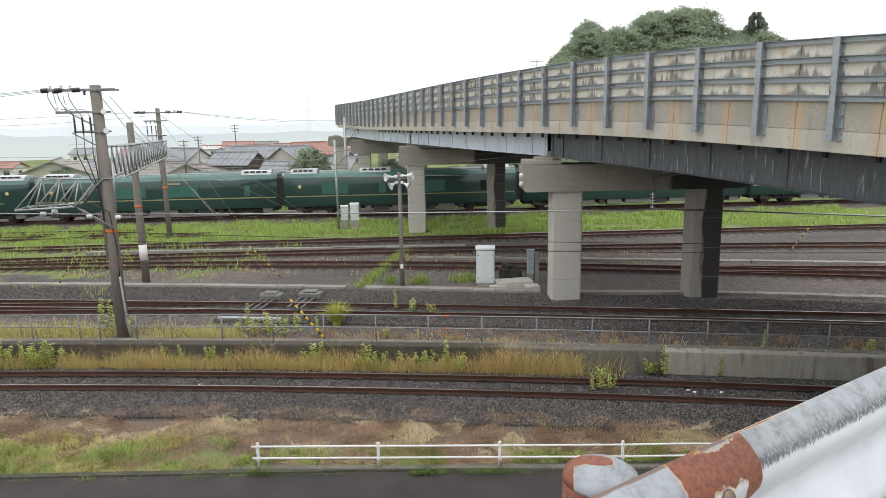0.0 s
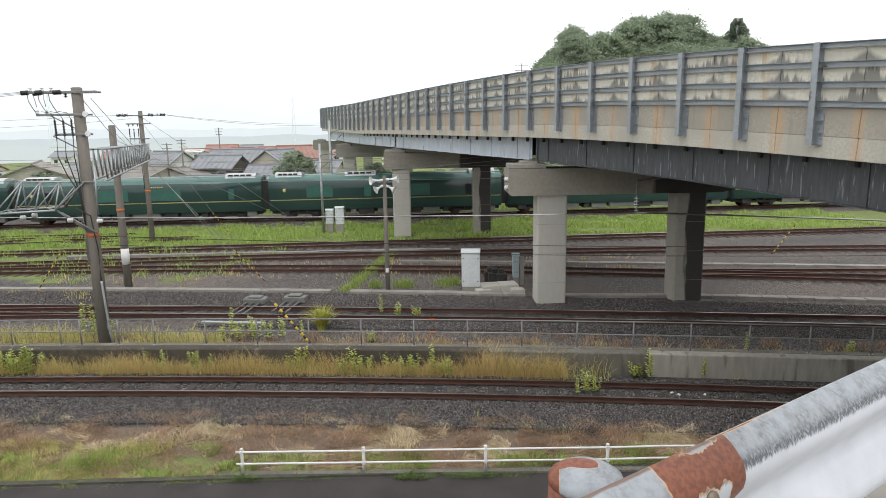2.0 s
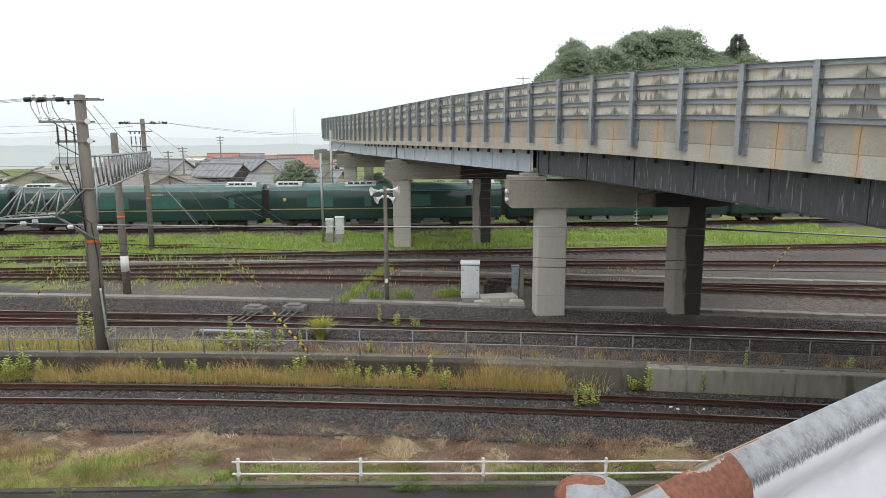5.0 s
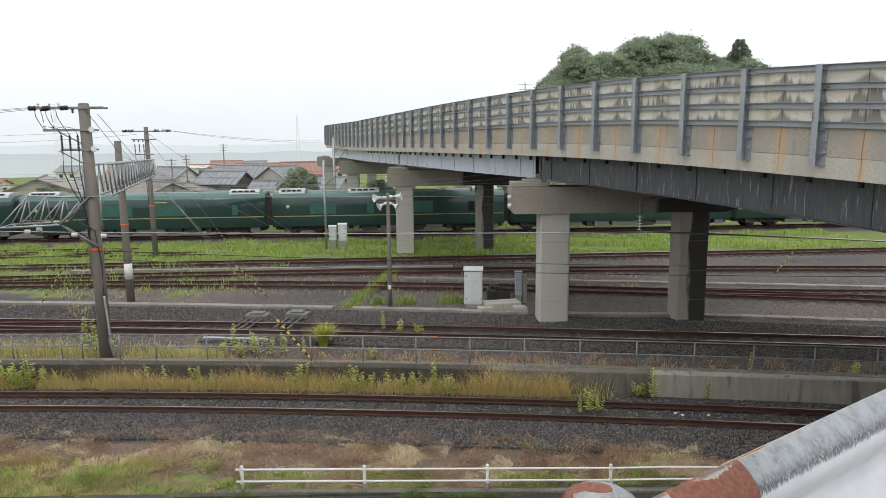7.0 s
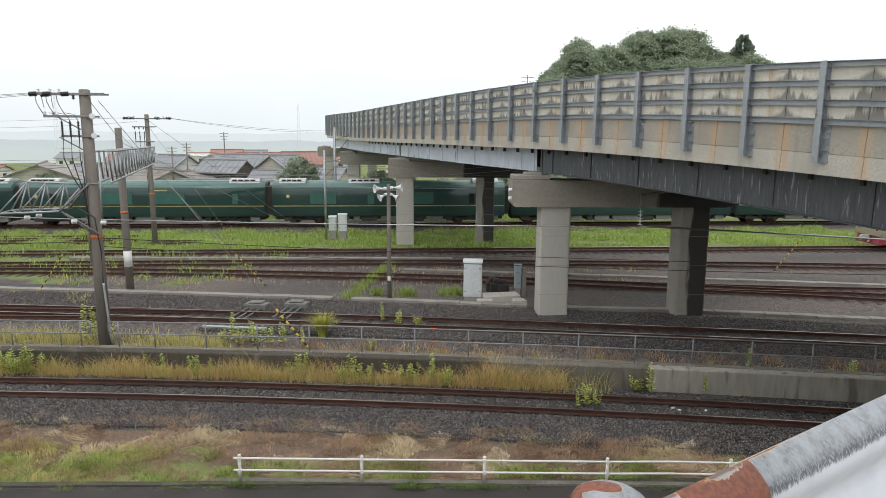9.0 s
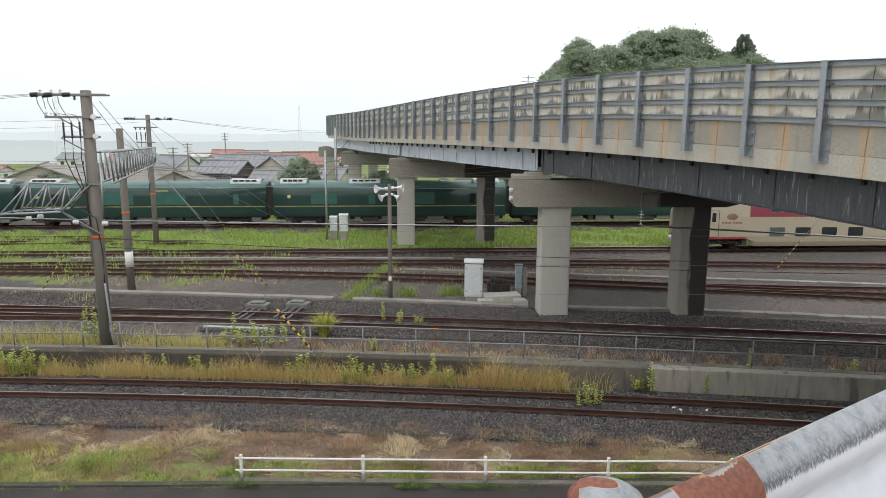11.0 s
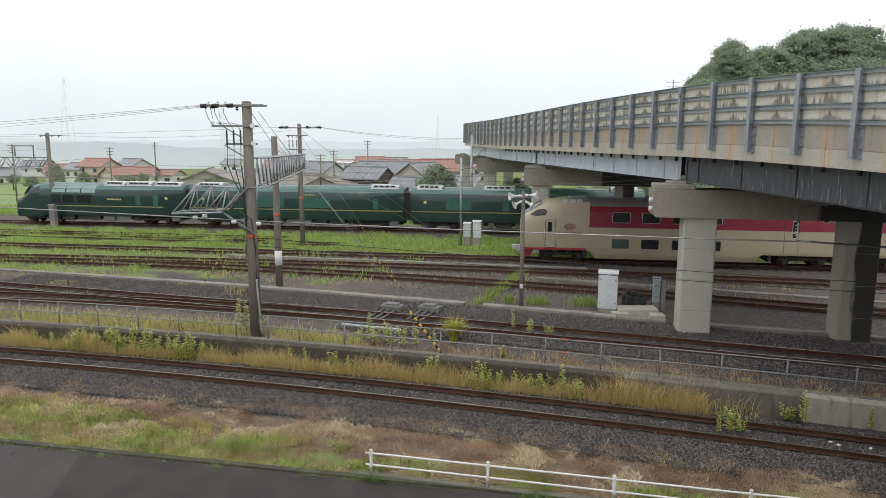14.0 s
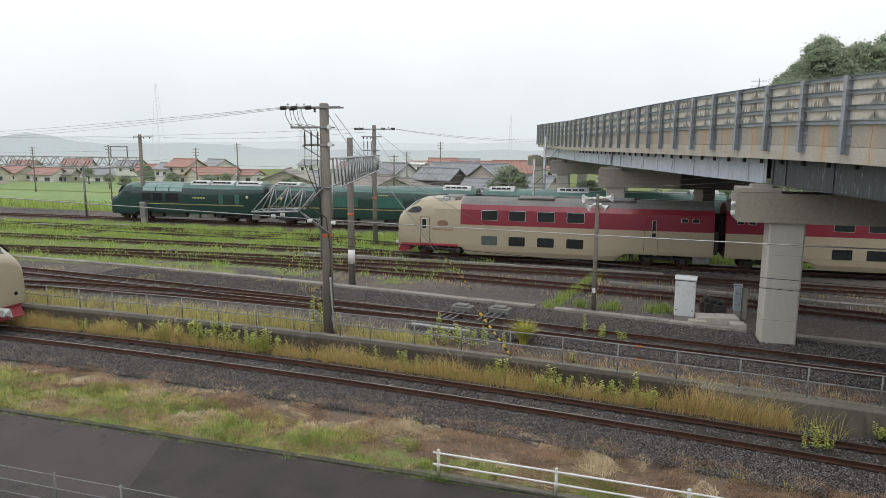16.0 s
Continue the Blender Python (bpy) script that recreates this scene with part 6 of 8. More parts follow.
m_, n_, l_, b_, col_, sp_, tex_, rng_, op_, mix_ = pk
POST_PAINT = finish_rust(pk, op_("ADD", op_("MULTIPLY", tex_(10, 4), 0.6), 0.28))


BOLT = material("weathered_bolt", (0.23, 0.18, 0.13), (0.13, 0.10, 0.075), scale=20, fine=120, rough=0.5, metal=0.5, bump=0.2)


def build_guard_rail():
    g = empty("guard_rail", pose(0.474, 0.968, 7.348, 0, 0.75, 33.5), "white-painted steel guard rail with rust blisters and grey grime", "guard rail")
    # corrugated beam: profile in (y, z) of the rail's space; the road side is -y
    prof = [(0.0, 0.0), (-0.006, -0.002), (-0.014, -0.007), (-0.026, -0.017), (-0.037, -0.030), (-0.043, -0.043), (-0.045, -0.058), (-0.042, -0.074), (-0.014, -0.122), (-0.005, -0.145),
            (-0.014, -0.168), (-0.042, -0.216), (-0.045, -0.232), (-0.043, -0.247), (-0.037, -0.260), (-0.026, -0.273), (-0.010, -0.286), (0.0, -0.290)]

    def beam(name, x0, x1, mat, off, label):
        bm = bmesh.new()
        ends = []
        for x in np.linspace(x0, x1, 9):
            ring = [bm.verts.new((x, y - off, z + off * 0.6)) for y, z in prof] + [bm.verts.new((x, y - off + 0.004, z + off * 0.6 - 0.001)) for y, z in prof[::-1]]
            ends.append(ring)
        k = len(ends[0])
        for a, b in zip(ends, ends[1:]):
            for i in range(k):
                bm.faces.new((a[i], a[(i + 1) % k], b[(i + 1) % k], b[i])).smooth = i not in (len(prof) - 1, k - 1)
        bm.faces.new(ends[0])
        bm.faces.new(ends[-1][::-1])
        bmesh.ops.recalc_face_normals(bm, faces=bm.faces)
        return part(name, bm, mat, g, label)
    beam("beam", -0.02, 5.0, RAIL_PAINT, 0.0, "corrugated steel beam with grimy upper edge")
    beam("end_section", -3.0, 0.012, END_PAINT, 0.005, "overlapping beam section with large rust patches")
    for x, z in ((-0.080, -0.058), (-0.080, -0.232)):
        bm = bmesh.new()
        lathe(bm, (x, -0.049, z), [(0.015, 0), (0.015, 0.004), (0.010, 0.009), (0.004, 0.011)], 14, axis=(0, -1, 0.1))
        part("bolt", bm, BOLT, g, "brown weathered bolt head")
    for x in (-0.212, 1.79, 3.79, -2.21):
        bm = bmesh.new()
        lathe(bm, (0, 0, 0), [(0.057, -1.0), (0.057, 0.0)], 24)
        p = part("post", bm, POST_PAINT, g, "rusty round post")
        p.matrix_basis = pose(x, 0.077, -0.044)
        bm = bmesh.new()
        lathe(bm, (0, 0, 0), [(0.0575, 0.0), (0.0585, 0.004), (0.055, 0.012), (0.043, 0.020), (0.025, 0.025), (0.006, 0.026)], 24)
        c = part("cap", bm, CAP_PAINT, g, "domed cap with flaking paint")
        c.matrix_basis = pose(x, 0.077, -0.044)


build_guard_rail()

# the raised road on which the camera stands, closed down to the ground behind the rail
bm = bmesh.new()
box(bm, -30, 30, -12.0, 0.30, 6.0, 6.34)
box(bm, -30, 30, -12.0, -11.7, -0.3, 6.0)
box(bm, -30, 30, -0.15, 0.20, -0.3, 6.0)
ob = tagged(mesh_object("road_embankment", bm, CONCRETE), "concrete walled approach road under the viewpoint", "embankment", kind="structure")
ob.matrix_basis = pose(0.41 - 0.12, 0.915 + 0.16, 0, 0, 0, 34.0)


# ---------------------------------------------------------------- plants
def leaf_material(name, stops, rough=0.6, thin=0.3):
    """Foliage colour that differs from leaf to leaf; thin: the share of light that passes through."""
    m = bpy.data.materials.new(name)
    m.use_nodes = True
    n, l = m.node_tree.nodes, m.node_tree.links
    b = n["Principled BSDF"]
    b.inputs["Roughness"].default_value = rough
    g = n.new("ShaderNodeNewGeometry")
    r = n.new("ShaderNodeValToRGB")
    while len(r.color_ramp.elements) < len(stops):
        r.color_ramp.elements.new(0.5)
    for k, (e, c) in enumerate(zip(r.color_ramp.elements, stops)):
        e.position, e.color = k / (len(stops) - 1), (*c, 1)
    l.new(g.outputs["Random Per Island"], r.inputs[0])
    l.new(r.outputs[0], b.inputs["Base Color"])
    through_leaf, both = n.new("ShaderNodeBsdfTranslucent"), n.new("ShaderNodeMixShader")
    l.new(r.outputs[0], through_leaf.inputs["Color"])
    both.inputs[0].default_value = thin
    l.new(b.outputs[0], both.inputs[1])
    l.new(through_leaf.outputs[0], both.inputs[2])
    l.new(both.outputs[0], n["Material Output"].inputs["Surface"])
    return m


STRAW = leaf_material("straw_grass", [(0.42, 0.25, 0.12), (0.66, 0.45, 0.21), (0.80, 0.62, 0.32), (0.62, 0.53, 0.19), (0.46, 0.46, 0.13)])
PALE_STRAW = leaf_material("bleached_grass", [(0.30, 0.20, 0.12), (0.60, 0.48, 0.31), (0.80, 0.70, 0.49), (0.46, 0.33, 0.20)])
LIME = leaf_material("fresh_grass", [(0.17, 0.24, 0.05), (0.29, 0.39, 0.08), (0.40, 0.48, 0.13), (0.24, 0.31, 0.08)])
CLOVER = leaf_material("clover_leaf", [(0.08, 0.13, 0.035), (0.13, 0.20, 0.05), (0.19, 0.27, 0.07), (0.12, 0.16, 0.05)])
# fresh-grass colours with extra brightness put in for the far strips
BRIGHTENED_LIME = leaf_material("brightened_far_grass", [(0.22, 0.32, 0.07), (0.34, 0.46, 0.11), (0.45, 0.56, 0.16), (0.30, 0.40, 0.11)])
OLIVE = leaf_material("yellowing_grass", [(0.33, 0.31, 0.10), (0.53, 0.48, 0.16), (0.64, 0.55, 0.22), (0.32, 0.36, 0.12)])
WEED = leaf_material("goldenrod_leaf", [(0.24, 0.32, 0.08), (0.42, 0.50, 0.13), (0.60, 0.65, 0.19), (0.72, 0.72, 0.27)])
STEM = material("weed_stem", (0.16, 0.17, 0.06), (0.22, 0.18, 0.09), scale=5, fine=30, rough=0.8)
# leaf greens paled and greyed in the colour to stand for distance haze
HAZED_LEAF = leaf_material("hazed_tree_leaf", [(0.26, 0.32, 0.225), (0.29, 0.35, 0.245), (0.32, 0.38, 0.265), (0.35, 0.41, 0.28)], 0.8, 0.45)
CEDAR_LEAF = leaf_material("cedar_needles", [(0.15, 0.19, 0.14), (0.18, 0.22, 0.16), (0.21, 0.25, 0.18)], 0.8, 0.45)
BARK = material("bark", (0.10, 0.08, 0.06), (0.06, 0.048, 0.038), scale=2, fine=15, rough=0.95, bump=0.4, stretch=(1, 1, 0.3))


def blades(name, spots, mat, height, width, lean, seed, label, category="grass", zoff=-0.06, swirl=0.0):
    """One mesh of many single grass blades: spots is an array of (x, y, z, scale); swirl: how far neighbours lie the same way."""
    rs = np.random.RandomState(seed)
    s = np.asarray(spots, dtype=float)
    n = len(s)
    ang, dirn = rs.rand(n) * math.tau, rs.rand(n) * math.tau
    if swirl:
        lie = np.array([noise.noise((p[0] * swirl, p[1] * swirl * 1.5, seed * 3.1)) for p in s])
        dirn = lie * 7.0 + rs.normal(0, 0.45, n)
        ang = dirn + math.pi / 2 + rs.normal(0, 0.5, n)
    h = height * s[:, 3] * (0.5 + 0.8 * rs.rand(n))
    w = width * (0.6 + 0.8 * rs.rand(n))
    ln = lean * h * (0.2 + rs.rand(n))
    base = s[:, :3] + np.array([0, 0, zoff])
    side = np.stack([np.cos(ang), np.sin(ang), np.zeros(n)], 1) * w[:, None] / 2
    out = np.stack([np.cos(dirn), np.sin(dirn), np.zeros(n)], 1) * ln[:, None]
    up = np.array([0, 0, 1.0])
    mid = base + out * 0.35 + up * (h * 0.6)[:, None]
    tip = base + out + up * h[:, None]
    v = np.stack([base - side, base + side, mid - side * 0.8, mid + side * 0.8, tip], 1).reshape(-1, 3)
    k = np.arange(n)[:, None] * 5
    tri = np.concatenate([k + np.array([[0, 1, 3]]), k + np.array([[0, 3, 2]]), k + np.array([[2, 3, 4]])], 1).reshape(-1, 3)
    me = bpy.data.meshes.new(name)
    me.from_pydata(v.tolist(), [], tri.tolist())
    me.materials.append(mat)
    return tagged(new(name, me), label, category, kind="stuff")


def scatter(rs, n, x0, x1, ylo, yhi, zf, keep=None, patch=0.9, seed=0.0, cut=-0.2):
    out = []
    for x, u in zip(rs.uniform(x0, x1, n), rs.rand(n)):
        a, b = ylo(x), yhi(x)
        y = a + (b - a) * u
        v = noise.noise((x * patch, y * patch * 1.4, seed)) + 0.35 * noise.noise((x * patch * 3.7, y * patch * 3.7, seed + 2))
        if v < cut or (keep and not keep(x, y)):
            continue
        out.append((x, y, zf(x, y), 0.55 + 1.0 * max(0, v - cut)))
    return out


STRAW_BROWN = leaf_material("brown_turf", [(0.22, 0.125, 0.08), (0.36, 0.225, 0.14), (0.50, 0.35, 0.22), (0.27, 0.165, 0.11)])
rs = np.random.RandomState(5)
low = lambda x, y: 0.0
yard_z = lambda x, y: ground_z(y)
# strip at the foot of the wall
blades("dry_grass", scatter(rs, 30000, -45, 4.4, lambda x: near_y(x) + 1.05, lambda x: wall_y(x) - 0.02, low, patch=0.7, cut=-0.32), STRAW, 0.60, 0.010, 0.9, 1, "tall straw-coloured grass at the foot of the wall")
blades("green_grass", scatter(rs, 7000, -60, 5.6, lambda x: near_y(x) + 1.05, lambda x: wall_y(x) - 0.02, low, patch=0.5, seed=7, cut=-0.12), OLIVE, 0.55, 0.013, 0.8, 2, "yellow-green grass among the straw below the wall")
blades("dry_grass", scatter(rs, 700, 5, 20, lambda x: near_y(x) + 1.5, lambda x: wall_y(x) - 0.02, low, patch=1.5, cut=0.18), STRAW, 0.28, 0.016, 0.5, 3, "sparse dry tufts at the wall")
# behind the railing
blades("yellow_grass", scatter(rs, 19000, -60, -7.0, lambda x: wall_y(x) + 0.32, lambda x: wall_y(x) + 2.1 + max(0.0, -12 - x) * 0.05, yard_z, patch=0.5, seed=3, cut=-0.16), OLIVE, 0.46, 0.016, 0.7, 4, "yellow-green grass behind the railing")
blades("dry_grass", scatter(rs, 5200, -58, 2.0, lambda x: wall_y(x) + 0.32, lambda x: wall_y(x) + 1.7, yard_z, patch=0.7, seed=13, cut=-0.02), STRAW, 0.26, 0.016, 0.6, 5, "brown grass behind the railing")
blades("dry_grass", scatter(rs, 1500, 0.0, 22.0, lambda x: wall_y(x) + 0.32, lambda x: wall_y(x) + 0.9, yard_z, patch=1.6, seed=23, cut=0.15), STRAW, 0.38, 0.014, 0.6, 6, "thin brown stalks behind the railing")
blades("brown_grass", scatter(rs, 9000, -8, 16, lambda x: wall_y(x) + 0.45, lambda x: wall_y(x) + 2.3, yard_z, patch=1.1, seed=27, cut=0.08), STRAW_BROWN, 0.34, 0.012, 0.9, 23, "reddish dry weeds in the ballast behind the railing", swirl=1.4)
blades("green_grass", scatter(rs, 3000, -4, 18, lambda x: wall_y(x) + 0.40, lambda x: wall_y(x) + 1.2, yard_z, patch=1.3, seed=29, cut=0.30), OLIVE, 0.42, 0.014, 0.8, 24, "green tufts behind the railing")
# verge between the road and the near ballast
def verge_low(x): return 13.96
def verge_high(x): return near_y(x) - 2.1
blades("bleached_grass", scatter(rs, 90000, -26, 12, verge_low, verge_high, low, patch=0.55, seed=31, cut=0.06), PALE_STRAW, 0.115, 0.010, 3.2, 7, "flattened bleached grass on the verge", swirl=0.75)
blades("brown_grass", scatter(rs, 90000, -26, 12, verge_low, lambda x: verge_high(x) + 0.35, low, patch=0.8, seed=41, cut=-0.12), STRAW_BROWN, 0.13, 0.009, 2.4, 8, "brown grass on the verge", swirl=0.9)
blades("green_grass", scatter(rs, 42000, -30, 12, verge_low, lambda x: 15.0 + (0.7 + min(1.0, max(0, -8 - x) / 6) if x < -5 else 0.0), low, patch=0.7, seed=51, cut=-0.05), LIME, 0.20, 0.013, 1.0, 9, "fresh green grass along the road kerb", swirl=1.3)
blades("green_grass", scatter(rs, 12000, -26, 12, verge_low, verge_high, low, patch=0.6, seed=61, cut=0.22), OLIVE, 0.17, 0.011, 1.2, 10, "olive tufts on the verge", swirl=1.2)
blades("weed_tuft", scatter(rs, 1300, -24, 10, lambda x: near_y(x) - 2.6, lambda x: near_y(x) - 1.2, low, patch=1.1, seed=71, cut=0.30), LIME, 0.26, 0.014, 0.5, 11, "thin weeds in the ballast")
blades("green_grass", scatter(rs, 11000, -30, -4.2, lambda x: 13.70, lambda x: 14.0, low, patch=1.3, seed=77, cut=-0.05), LIME, 0.15, 0.011, 1.4, 21, "ragged green grass that hangs over the road kerb")
blades("green_grass", scatter(rs, 34000, -34, -6.5, verge_low, lambda x: 15.9 + min(1.0, max(0, -8 - x) / 6), low, patch=0.6, seed=83, cut=-0.18), OLIVE, 0.17, 0.011, 1.4, 22, "olive and yellow turf on the wide end of the verge", swirl=1.1)
# kerb growth under the white fence
blades("green_grass", scatter(rs, 16000, -4.5, 14, lambda x: 13.66 - 0.03 * x, lambda x: 13.88 - 0.03 * x, low, patch=0.9, seed=73, cut=-0.12), CLOVER, 0.13, 0.022, 1.2, 12, "low green growth beside the fence kerb")
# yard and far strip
blades("green_grass", scatter(rs, 65000, -62, 34, lambda x: 45.3 + 0.045 * x, lambda x: 54.2 + 0.055 * x, yard_z, patch=0.35, seed=81, cut=-0.2), BRIGHTENED_LIME, 0.34, 0.045, 0.9, 13, "bright green long grass between the running tracks")
blades("green_grass", scatter(rs, 16000, -62, -9, lambda x: 33.0, lambda x: 44.5 + 0.045 * x, yard_z, lambda x, y: noise.noise((x * 0.2, y * 0.35, 2.0)) + (-14 - x) / 40 > 0.0, 0.5, 91, -0.05), BRIGHTENED_LIME, 0.34, 0.035, 0.7, 14, "green weeds spreading over the yard tracks")
blades("green_grass", scatter(rs, 9000, -62, -12, lambda x: 26.0 - 0.1 * x, lambda x: 33.0 - 0.02 * x, yard_z, None, 0.4, 101, 0.22), OLIVE, 0.25, 0.025, 0.6, 15, "sparse weeds in the gravel")
blades("brown_grass", scatter(rs, 5000, -20, 12, lambda x: 33, lambda x: 38, yard_z, None, 0.8, 103, 0.2), STRAW, 0.3, 0.02, 0.5, 16, "dry stalks between the rusted rails")
blades("green_grass", scatter(rs, 9000, -90, 20, lambda x: 60.5, lambda x: 66.0, yard_z, None, 0.3, 111, -0.3), BRIGHTENED_LIME, 0.6, 0.08, 0.5, 17, "grass beyond the far track")
# overgrown diagonal duct and the weeds round the cabinet
dg = []
for _ in range(1500):
    u, v = rs.rand(), rs.normal(0, 0.22)
    x, y = -3.86 + 1.7 * u + v, 30.0 + 10.2 * u
    dg.append((x, y, ground_z(y), 1.0))
blades("green_grass", dg, LIME, 0.24, 0.022, 0.8, 18, "grass that has overgrown a diagonal duct")
cb = []
for cx, cy, r, n in ((-2.5, 30.9, 0.3, 130), (-1.1, 30.9, 0.5, 230), (0.9, 31.0, 0.5, 150), (1.3, 31.2, 0.4, 170)):
    for _ in range(n):
        x, y = rs.normal(cx, r * 0.5), rs.normal(cy, r * 0.4)
        cb.append((x, y, ground_z(y), 1.0))
blades("green_grass", cb, LIME, 0.42, 0.022, 0.6, 19, "leafy weeds round the loudspeaker pole and cabinet")


STONE = leaf_material("ballast_stone", [(0.026, 0.022, 0.022), (0.060, 0.053, 0.052), (0.096, 0.086, 0.084), (0.146, 0.132, 0.128), (0.26, 0.24, 0.23)], 0.95, 0.0)


def loose_stones(n, x0, x1, ylo, yhi, zf, size, seed, label):
    """Crushed stones, each a skewed eight-sided lump."""
    r = np.random.RandomState(seed)
    x = r.uniform(x0, x1, n)
    u = r.rand(n)
    y = np.array([ylo(a) + (yhi(a) - ylo(a)) * b for a, b in zip(x, u)])
    z = np.array([zf(a, b) for a, b in zip(x, y)])
    c = np.stack([x, y, z], 1) + r.uniform(-0.006, 0.006, (n, 3))
    th = r.rand(n) * math.tau
    ax = np.stack([np.cos(th), np.sin(th), r.normal(0, 0.3, n)], 1)
    ay = np.stack([-np.sin(th), np.cos(th), r.normal(0, 0.3, n)], 1)
    az = np.stack([r.normal(0, 0.25, n), r.normal(0, 0.25, n), np.ones(n)], 1)
    s = size * r.uniform(0.55, 1.35, (n, 3))
    ax, ay, az = ax * s[:, :1], ay * s[:, 1:2], az * s[:, 2:] * 0.85
    v = np.stack([c + ax, c + ay, c - ax, c - ay, c + az, c - az], 1).reshape(-1, 3)
    k = np.arange(n)[:, None] * 6
    tri = np.concatenate([k + np.array([t]) for t in ((0, 1, 4), (1, 2, 4), (2, 3, 4), (3, 0, 4), (1, 0, 5), (0, 3, 5), (3, 2, 5), (2, 1, 5))], 1).reshape(-1, 3)
    me = bpy.data.meshes.new("ballast_stones")
    me.from_pydata(v.tolist(), [], tri.tolist())
    me.materials.append(STONE)
    tagged(new("ballast_stones", me), label, "stones", kind="stuff")


loose_stones(78000, -32, 14, lambda x: near_y(x) - 2.45, lambda x: near_y(x) - 0.72, low, 0.023, 301, "dark crushed stones beside the near track")
loose_stones(12000, -32, 14, lambda x: near_y(x) - 0.45, lambda x: near_y(x) + 0.45, lambda x, y: -0.046, 0.026, 302, "dark crushed stones between the near rails")
loose_stones(11000, -32, 14, lambda x: near_y(x) + 0.72, lambda x: near_y(x) + 1.25, low, 0.025, 303, "dark crushed stones below the wall grass")
loose_stones(22000, -9, 25, lambda x: main_y(x) - 1.9, lambda x: main_y(x) - 0.75, yard_z, 0.028, 305, "dark crushed stones before the yard track")
loose_stones(56000, -30, 24, lambda x: main_y(x) + 0.75, lambda x: trough_y(x) - 0.35, yard_z, 0.029, 304, "grey crushed stones between the yard tracks")


def build_plume_clump():
    rs2 = np.random.RandomState(77)
    bm = bmesh.new()
    for _ in range(520):
        a, r = rs2.rand() * math.tau, 0.16 * rs2.rand()
        L, w = 0.75 + 0.45 * rs2.rand(), 0.018
        dx, dy = math.cos(a), math.sin(a)
        spread = 0.25 + 0.75 * rs2.rand()
        prev = None
        for k in range(5):
            t = k / 4
            px = r * dx + dx * spread * t * t * L * 0.75
            py = r * dy + dy * spread * t * t * L * 0.75
            pz = L * (t - 0.45 * spread * t * t)
            ww = w * (1 - t * 0.9)
            pair = (bm.verts.new((px - dy * ww, py + dx * ww, pz)), bm.verts.new((px + dy * ww, py - dx * ww, pz)))
            if prev:
                bm.faces.new((prev[0], prev[1], pair[1], pair[0]))
            prev = pair
    o = tagged(mesh_object("grass_clump", bm, OLIVE_BRIGHT), "large arching yellow-green grass clump behind the railing", "grass clump")
    o.matrix_basis = pose(-4.0, 23.9, ground_z(24) - 0.05)


OLIVE_BRIGHT = leaf_material("yellow_green_blades", [(0.30, 0.32, 0.06), (0.45, 0.45, 0.09), (0.55, 0.50, 0.12), (0.28, 0.33, 0.07)])
build_plume_clump()


def weed_mesh(h, seed, bushy):
    r = random.Random(seed)
    stems, leaves = bmesh.new(), bmesh.new()
    for _ in range(bushy):
        a, rad = r.random() * math.tau, 0.16 * r.random() * bushy / 5
        bx, by = rad * math.cos(a), rad * math.sin(a)
        hh = h * r.uniform(0.75, 1.15)
        tx, ty = bx * 1.8 + r.uniform(-0.06, 0.06), by * 1.8 + r.uniform(-0.06, 0.06)
        rod(stems, (bx, by, 0), (tx, ty, hh), 0.007, 5)
        n = int(34 * hh / 0.7)
        for k in range(n):
            u = 0.15 + 0.85 * k / n
            px, py, pz = bx + (tx - bx) * u, by + (ty - by) * u, hh * u
            an, L, w = r.random() * math.tau, r.uniform(0.10, 0.17) * (1.15 - 0.5 * u), 0.030
            dx, dy, dz = math.cos(an) * L, math.sin(an) * L, L * r.uniform(0.0, 0.6)
            sx, sy = -math.sin(an) * w, math.cos(an) * w
            vs = [leaves.verts.new(c) for c in ((px, py, pz), (px + dx * 0.5 + sx, py + dy * 0.5 + sy, pz + dz * 0.7), (px + dx, py + dy, pz + dz * 0.6), (px + dx * 0.5 - sx, py + dy * 0.5 - sy, pz + dz * 0.7))]
            leaves.faces.new(vs)
    return stems, leaves


weeds = []
for k, (h, b) in enumerate(((0.62, 4), (0.8, 3), (0.55, 6), (0.95, 2))):
    w_ = empty("weed_plant", pose(0, -50 - k, -5), "leafy yellow-green goldenrod weed", "weed", "weeds along the wall")
    st, lv = weed_mesh(h, 20 + k, b)
    part("stem", st, STEM, w_)
    part("foliage", lv, WEED, w_)
    weeds.append(w_)
rw = random.Random(9)
spots = [(-14.4, 0.6), (-14.1, 0.75), (-13.8, 0.6), (-13.4, 0.7), (-13.1, 0.65), (-12.9, 0.8), (-12.6, 0.7), (-9.7, 0.6), (-9.4, 0.8), (-9.1, 0.6), (-8.8, 0.7), (-7.9, 0.8), (-7.6, 0.7), (-7.2, 0.6), (-6.0, 0.7), (-5.6, 0.6), (-4.6, 0.9), (-4.4, 0.8), (-4.2, 1.0),
         (-4.0, 0.8), (-2.8, 0.8), (-2.5, 0.9), (-2.3, 0.9), (-1.9, 0.7), (-1.6, 0.6), (-1.3, 1.0), (-1.1, 0.8), (-0.7, 0.9), (-0.5, 0.9), (0.1, 0.9), (0.4, 0.8), (0.6, 0.9), (-16.5, 0.9), (-16.9, 1.0), (-17.3, 0.9), (-17.7, 1.0), (-18.1, 0.9), (-18.5, 0.8), (-19.4, 0.7), (-20.3, 0.8), (-21.0, 0.8), (-21.5, 0.7), (-22.4, 0.9), (-23.1, 0.8), (6.6, 0.8), (6.9, 0.9), (8.6, 0.6)]
first = set()
